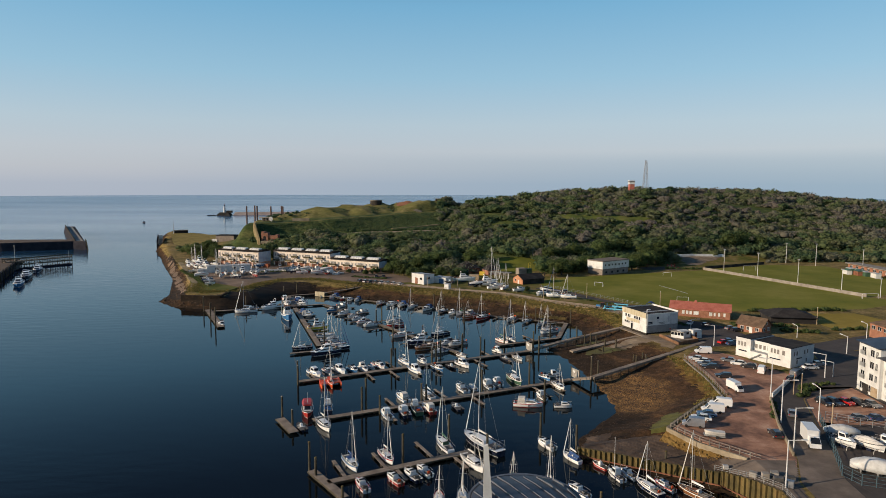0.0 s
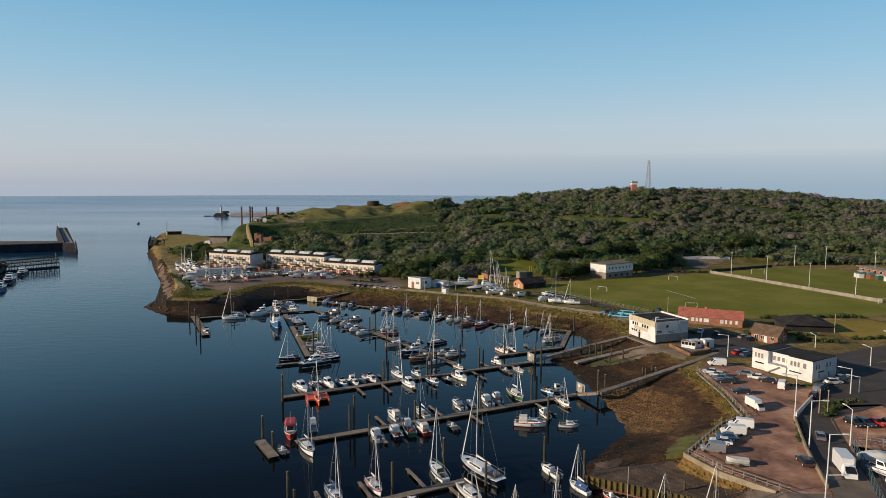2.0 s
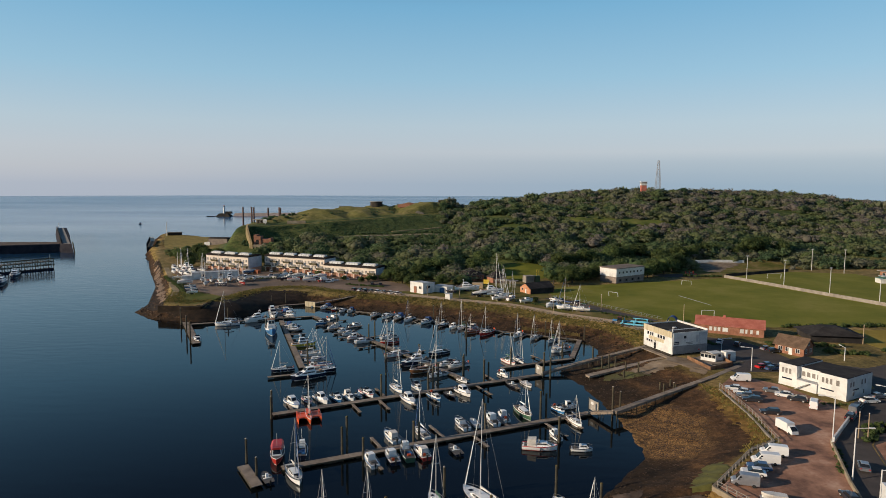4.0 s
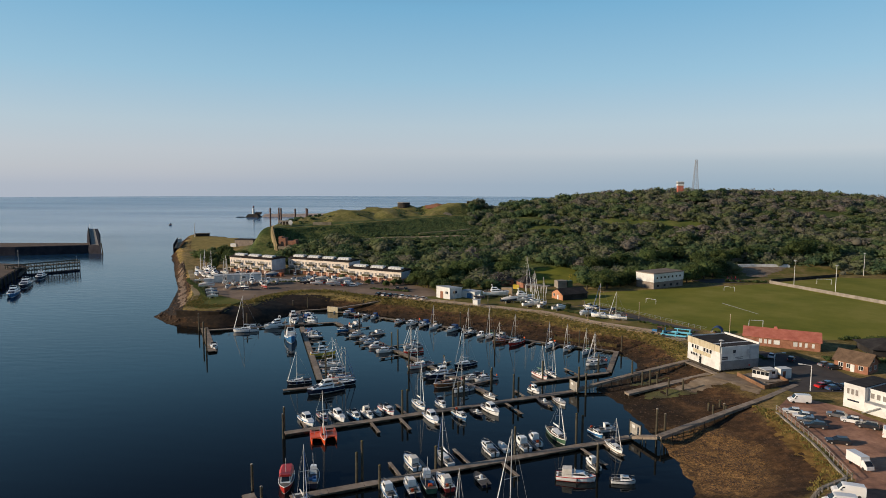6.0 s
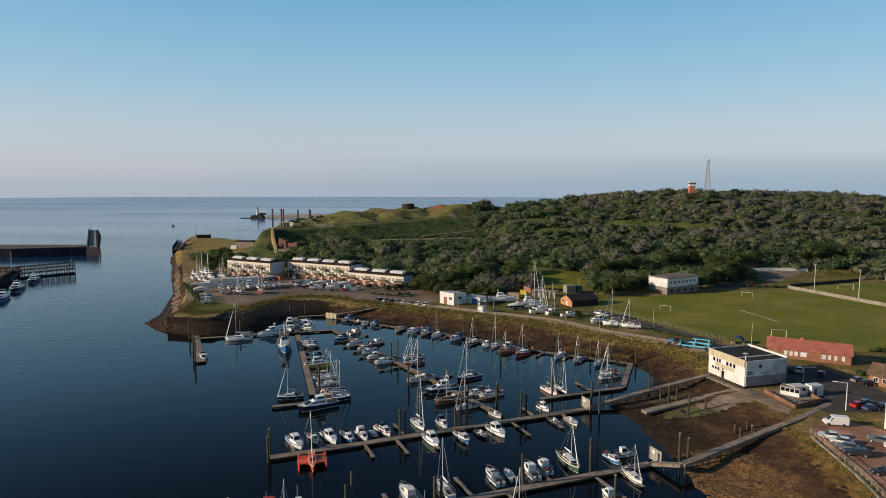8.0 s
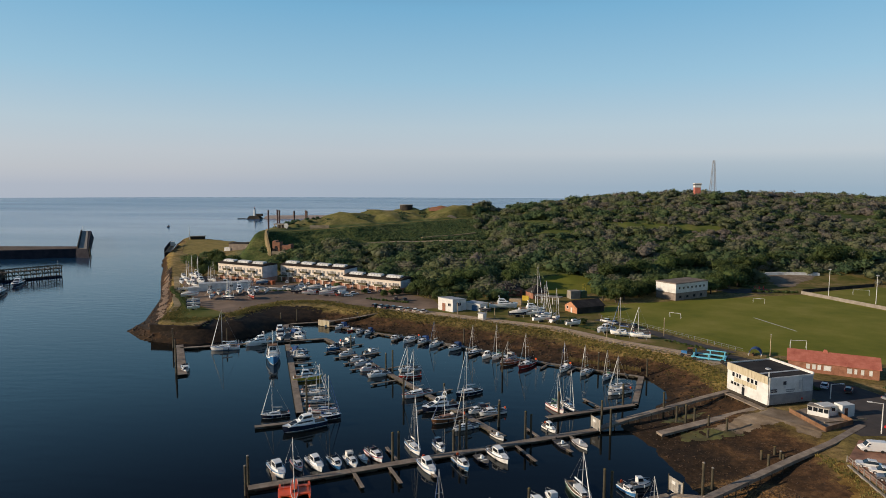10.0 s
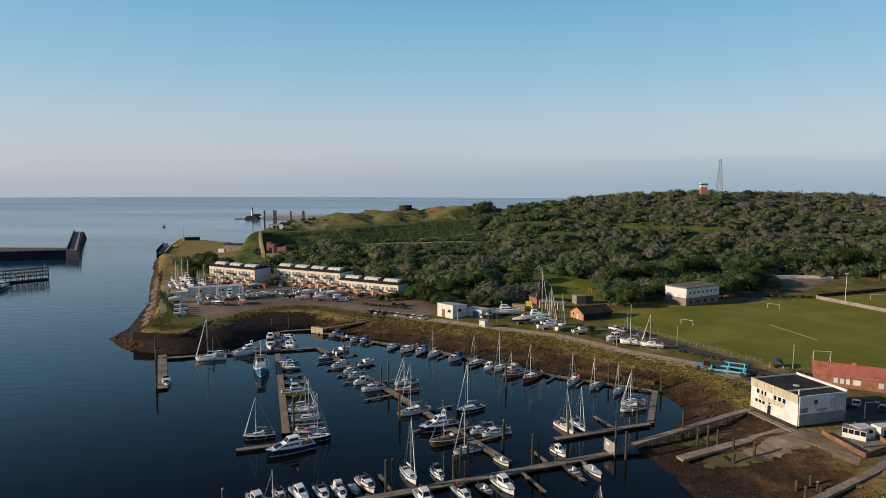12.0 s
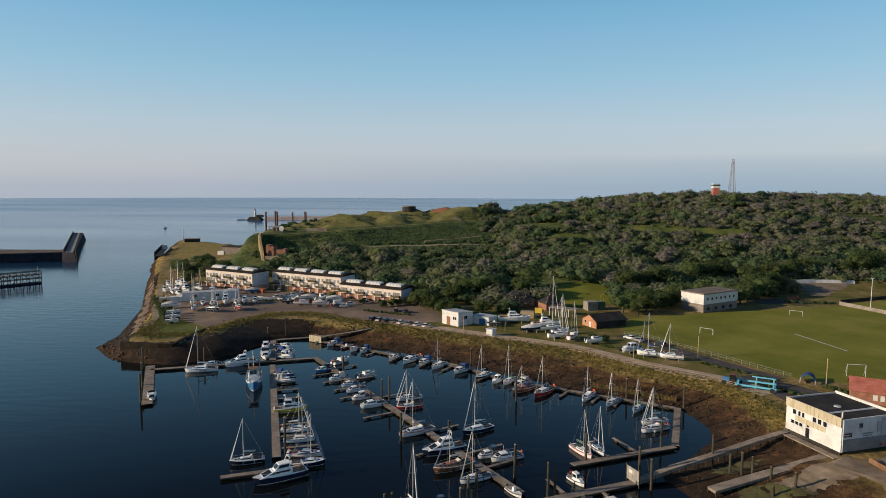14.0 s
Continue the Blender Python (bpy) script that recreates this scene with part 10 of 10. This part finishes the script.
brow = [(-124, 300), (-113, 277), (-101, 281), (-96, 292), (-93, 303), (-84, 317), (-70, 318.5), (-54, 308), (-38, 300), (-6, 285.5), (22, 273), (36, 257), (52, 246), (57, 240), (60, 228), (60, 216)]
edge = [(62, 178), (62.6, 155), (60.6, 142), (54, 137)]
for line in (brow, edge):
    for (ax, ay), (bx, by) in zip(line[:-1], line[1:]):
        n = int(math.hypot(bx - ax, by - ay) * (34 if line is brow else 12))
        for i in range(n):
            u = tree_rng.random()
            off = tree_rng.gauss(1.2, 2.0) if line is brow else tree_rng.gauss(0.3, 0.8)
            d = Vector((bx - ax, by - ay)).normalized()
            tuss.append((ax + (bx - ax) * u + d.y * off, ay + (by - ay) * u - d.x * off, tree_rng.uniform(0.3, 0.65)))
tz = ground_height(np.array([p[0] for p in tuss]), np.array([p[1] for p in tuss]))
tuss = [(x, y, float(z) - 0.05, s) for (x, y, s), z in zip(tuss, tz) if z > 2.7]
scatter("bank_grass", tuss[::4] + tuss[1::8], TUFTS, M_STRAW, "dry straw-coloured grass on the brow of the bank", "grass")
scatter("bank_weeds", tuss[3::4] + tuss[2::4], TUFTS, M_WEEDBANK, "green weeds mixed into the dry bank grass", "weeds")
dead = []
for (ax, ay), (bx, by) in zip(brow[5:-1], brow[6:]):
    d = Vector((bx - ax, by - ay)).normalized()
    for i in range(int(math.hypot(bx - ax, by - ay) * 14)):
        u, off = tree_rng.random(), tree_rng.uniform(1.5, 13)
        dead.append((ax + (bx - ax) * u + d.y * off, ay + (by - ay) * u - d.x * off, tree_rng.uniform(0.25, 0.7)))
dz = ground_height(np.array([p[0] for p in dead]), np.array([p[1] for p in dead]))
dead = [(x, y, float(z) - 0.08, s * (1.3 if tree_rng.random() < 0.1 else 1.0)) for (x, y, s), z in zip(dead, dz) if 1.3 < z < 3.9 and tree_rng.random() < (z - 0.6) / 3]
scatter("dead_stalks", dead, TUFTS, M_WEED, "brown dead stalks and wrack on the muddy bank", "weeds")
t = thing("timber_revetment", pose(0, 0, 0), "row of old timber stakes along the muddy bank", "revetment")
for i in range(64):
    u = i / 63
    x, y = 24.5 + (43.2 - 24.5) * u, 249.5 + (239.5 - 249.5) * u
    part("stake", Mesh().box(x, y, 0.2, 0.22, 0.22, 1.7 + 0.25 * math.sin(i * 1.7), 0.3 * math.sin(i)), M_WEED, t)
t = thing("landing_stage", pose(-61.6, 292.6, 0, 0, 0, -24), "brown boarded landing stage at the foot of the gangway", "landing stage")
part("frame", Mesh().box(0, 0, -1.5, 5.2, 3.2, 3.2), M_PILE, t)
for i in range(8):
    part("board", Mesh().box(-2.3 + 0.66 * i, -1.68, 0.2, 0.6, 0.1, 2.2), M_CLAD, t)
part("top", Mesh().box(0, 0, 1.7, 5.4, 3.4, 0.15), M_PLANK, t)
drape("weed_bed", [(39.4, 123.7), (40.9, 127.0), (43.6, 130.9), (46.2, 134.2), (48.6, 133.6), (48.2, 130.2), (45.4, 126.6), (43.0, 123.8), (41.2, 122.6)], M_MOSS, "green weed ledge below the wall", "weed", 0.10, 0.2)
# stones strewn over the mud
stones = []
sx, sy = np.random.uniform(26, 62, 26000), np.random.uniform(122, 200, 26000)
bx, by = np.random.uniform(-100, 60, 16000), np.random.uniform(205, 320, 16000)
cx, cy = np.random.uniform(-215, -95, 12000), np.random.uniform(262, 430, 12000)
sx, sy = np.concatenate([sx, bx, cx]), np.concatenate([sy, by, cy])
sz = ground_height(sx, sy)
for x, y, z in zip(sx, sy, sz):
    if 0.1 < z < 3.3 and not (-106 < x < -54 and 255 < y < 315) and not (y < 210 and math.hypot((x - 44) * 1.5, y - 156) > 15 and tree_rng.random() < 0.85):
        stones.append((x, y, float(z) - 0.04, tree_rng.uniform(0.06, 0.17) * (2.0 if y > 205 and tree_rng.random() < 0.35 else 1) * (1.8 if x < -100 else 1)))
ROCKS = []
for k in range(4):
    v = np.array([(0, 0, 1)] + [(math.cos(a * 1.047), math.sin(a * 1.047), 0.3) for a in range(6)] + [(0, 0, -0.5)], float) * np.array([[tree_rng.uniform(0.7, 1.3) for _ in range(3)] for _ in range(8)])
    ROCKS.append((v, np.array([(0, i + 1, (i + 1) % 6 + 1) for i in range(6)] + [(7, (i + 1) % 6 + 1, i + 1) for i in range(6)])))
clods = []
for x, y, z in zip(bx, by, ground_height(bx, by)):
    if 0.25 < z < 3.0 and y < 300 and x > -60 and tree_rng.random() < 0.5 * (1.15 - z / 3.0):
        clods.append((float(x), float(y), float(z) - 0.1, tree_rng.uniform(0.2, 0.6)))
scatter("weed_clods", clods, ROCKS, M_WEEDSHADE, "black weed-covered clods and stones on the lower bank", "stones", tall=0.55)
scatter("shore_stones", stones, ROCKS, M_STONE, "scattered brown stones on the tidal mud", "stones")
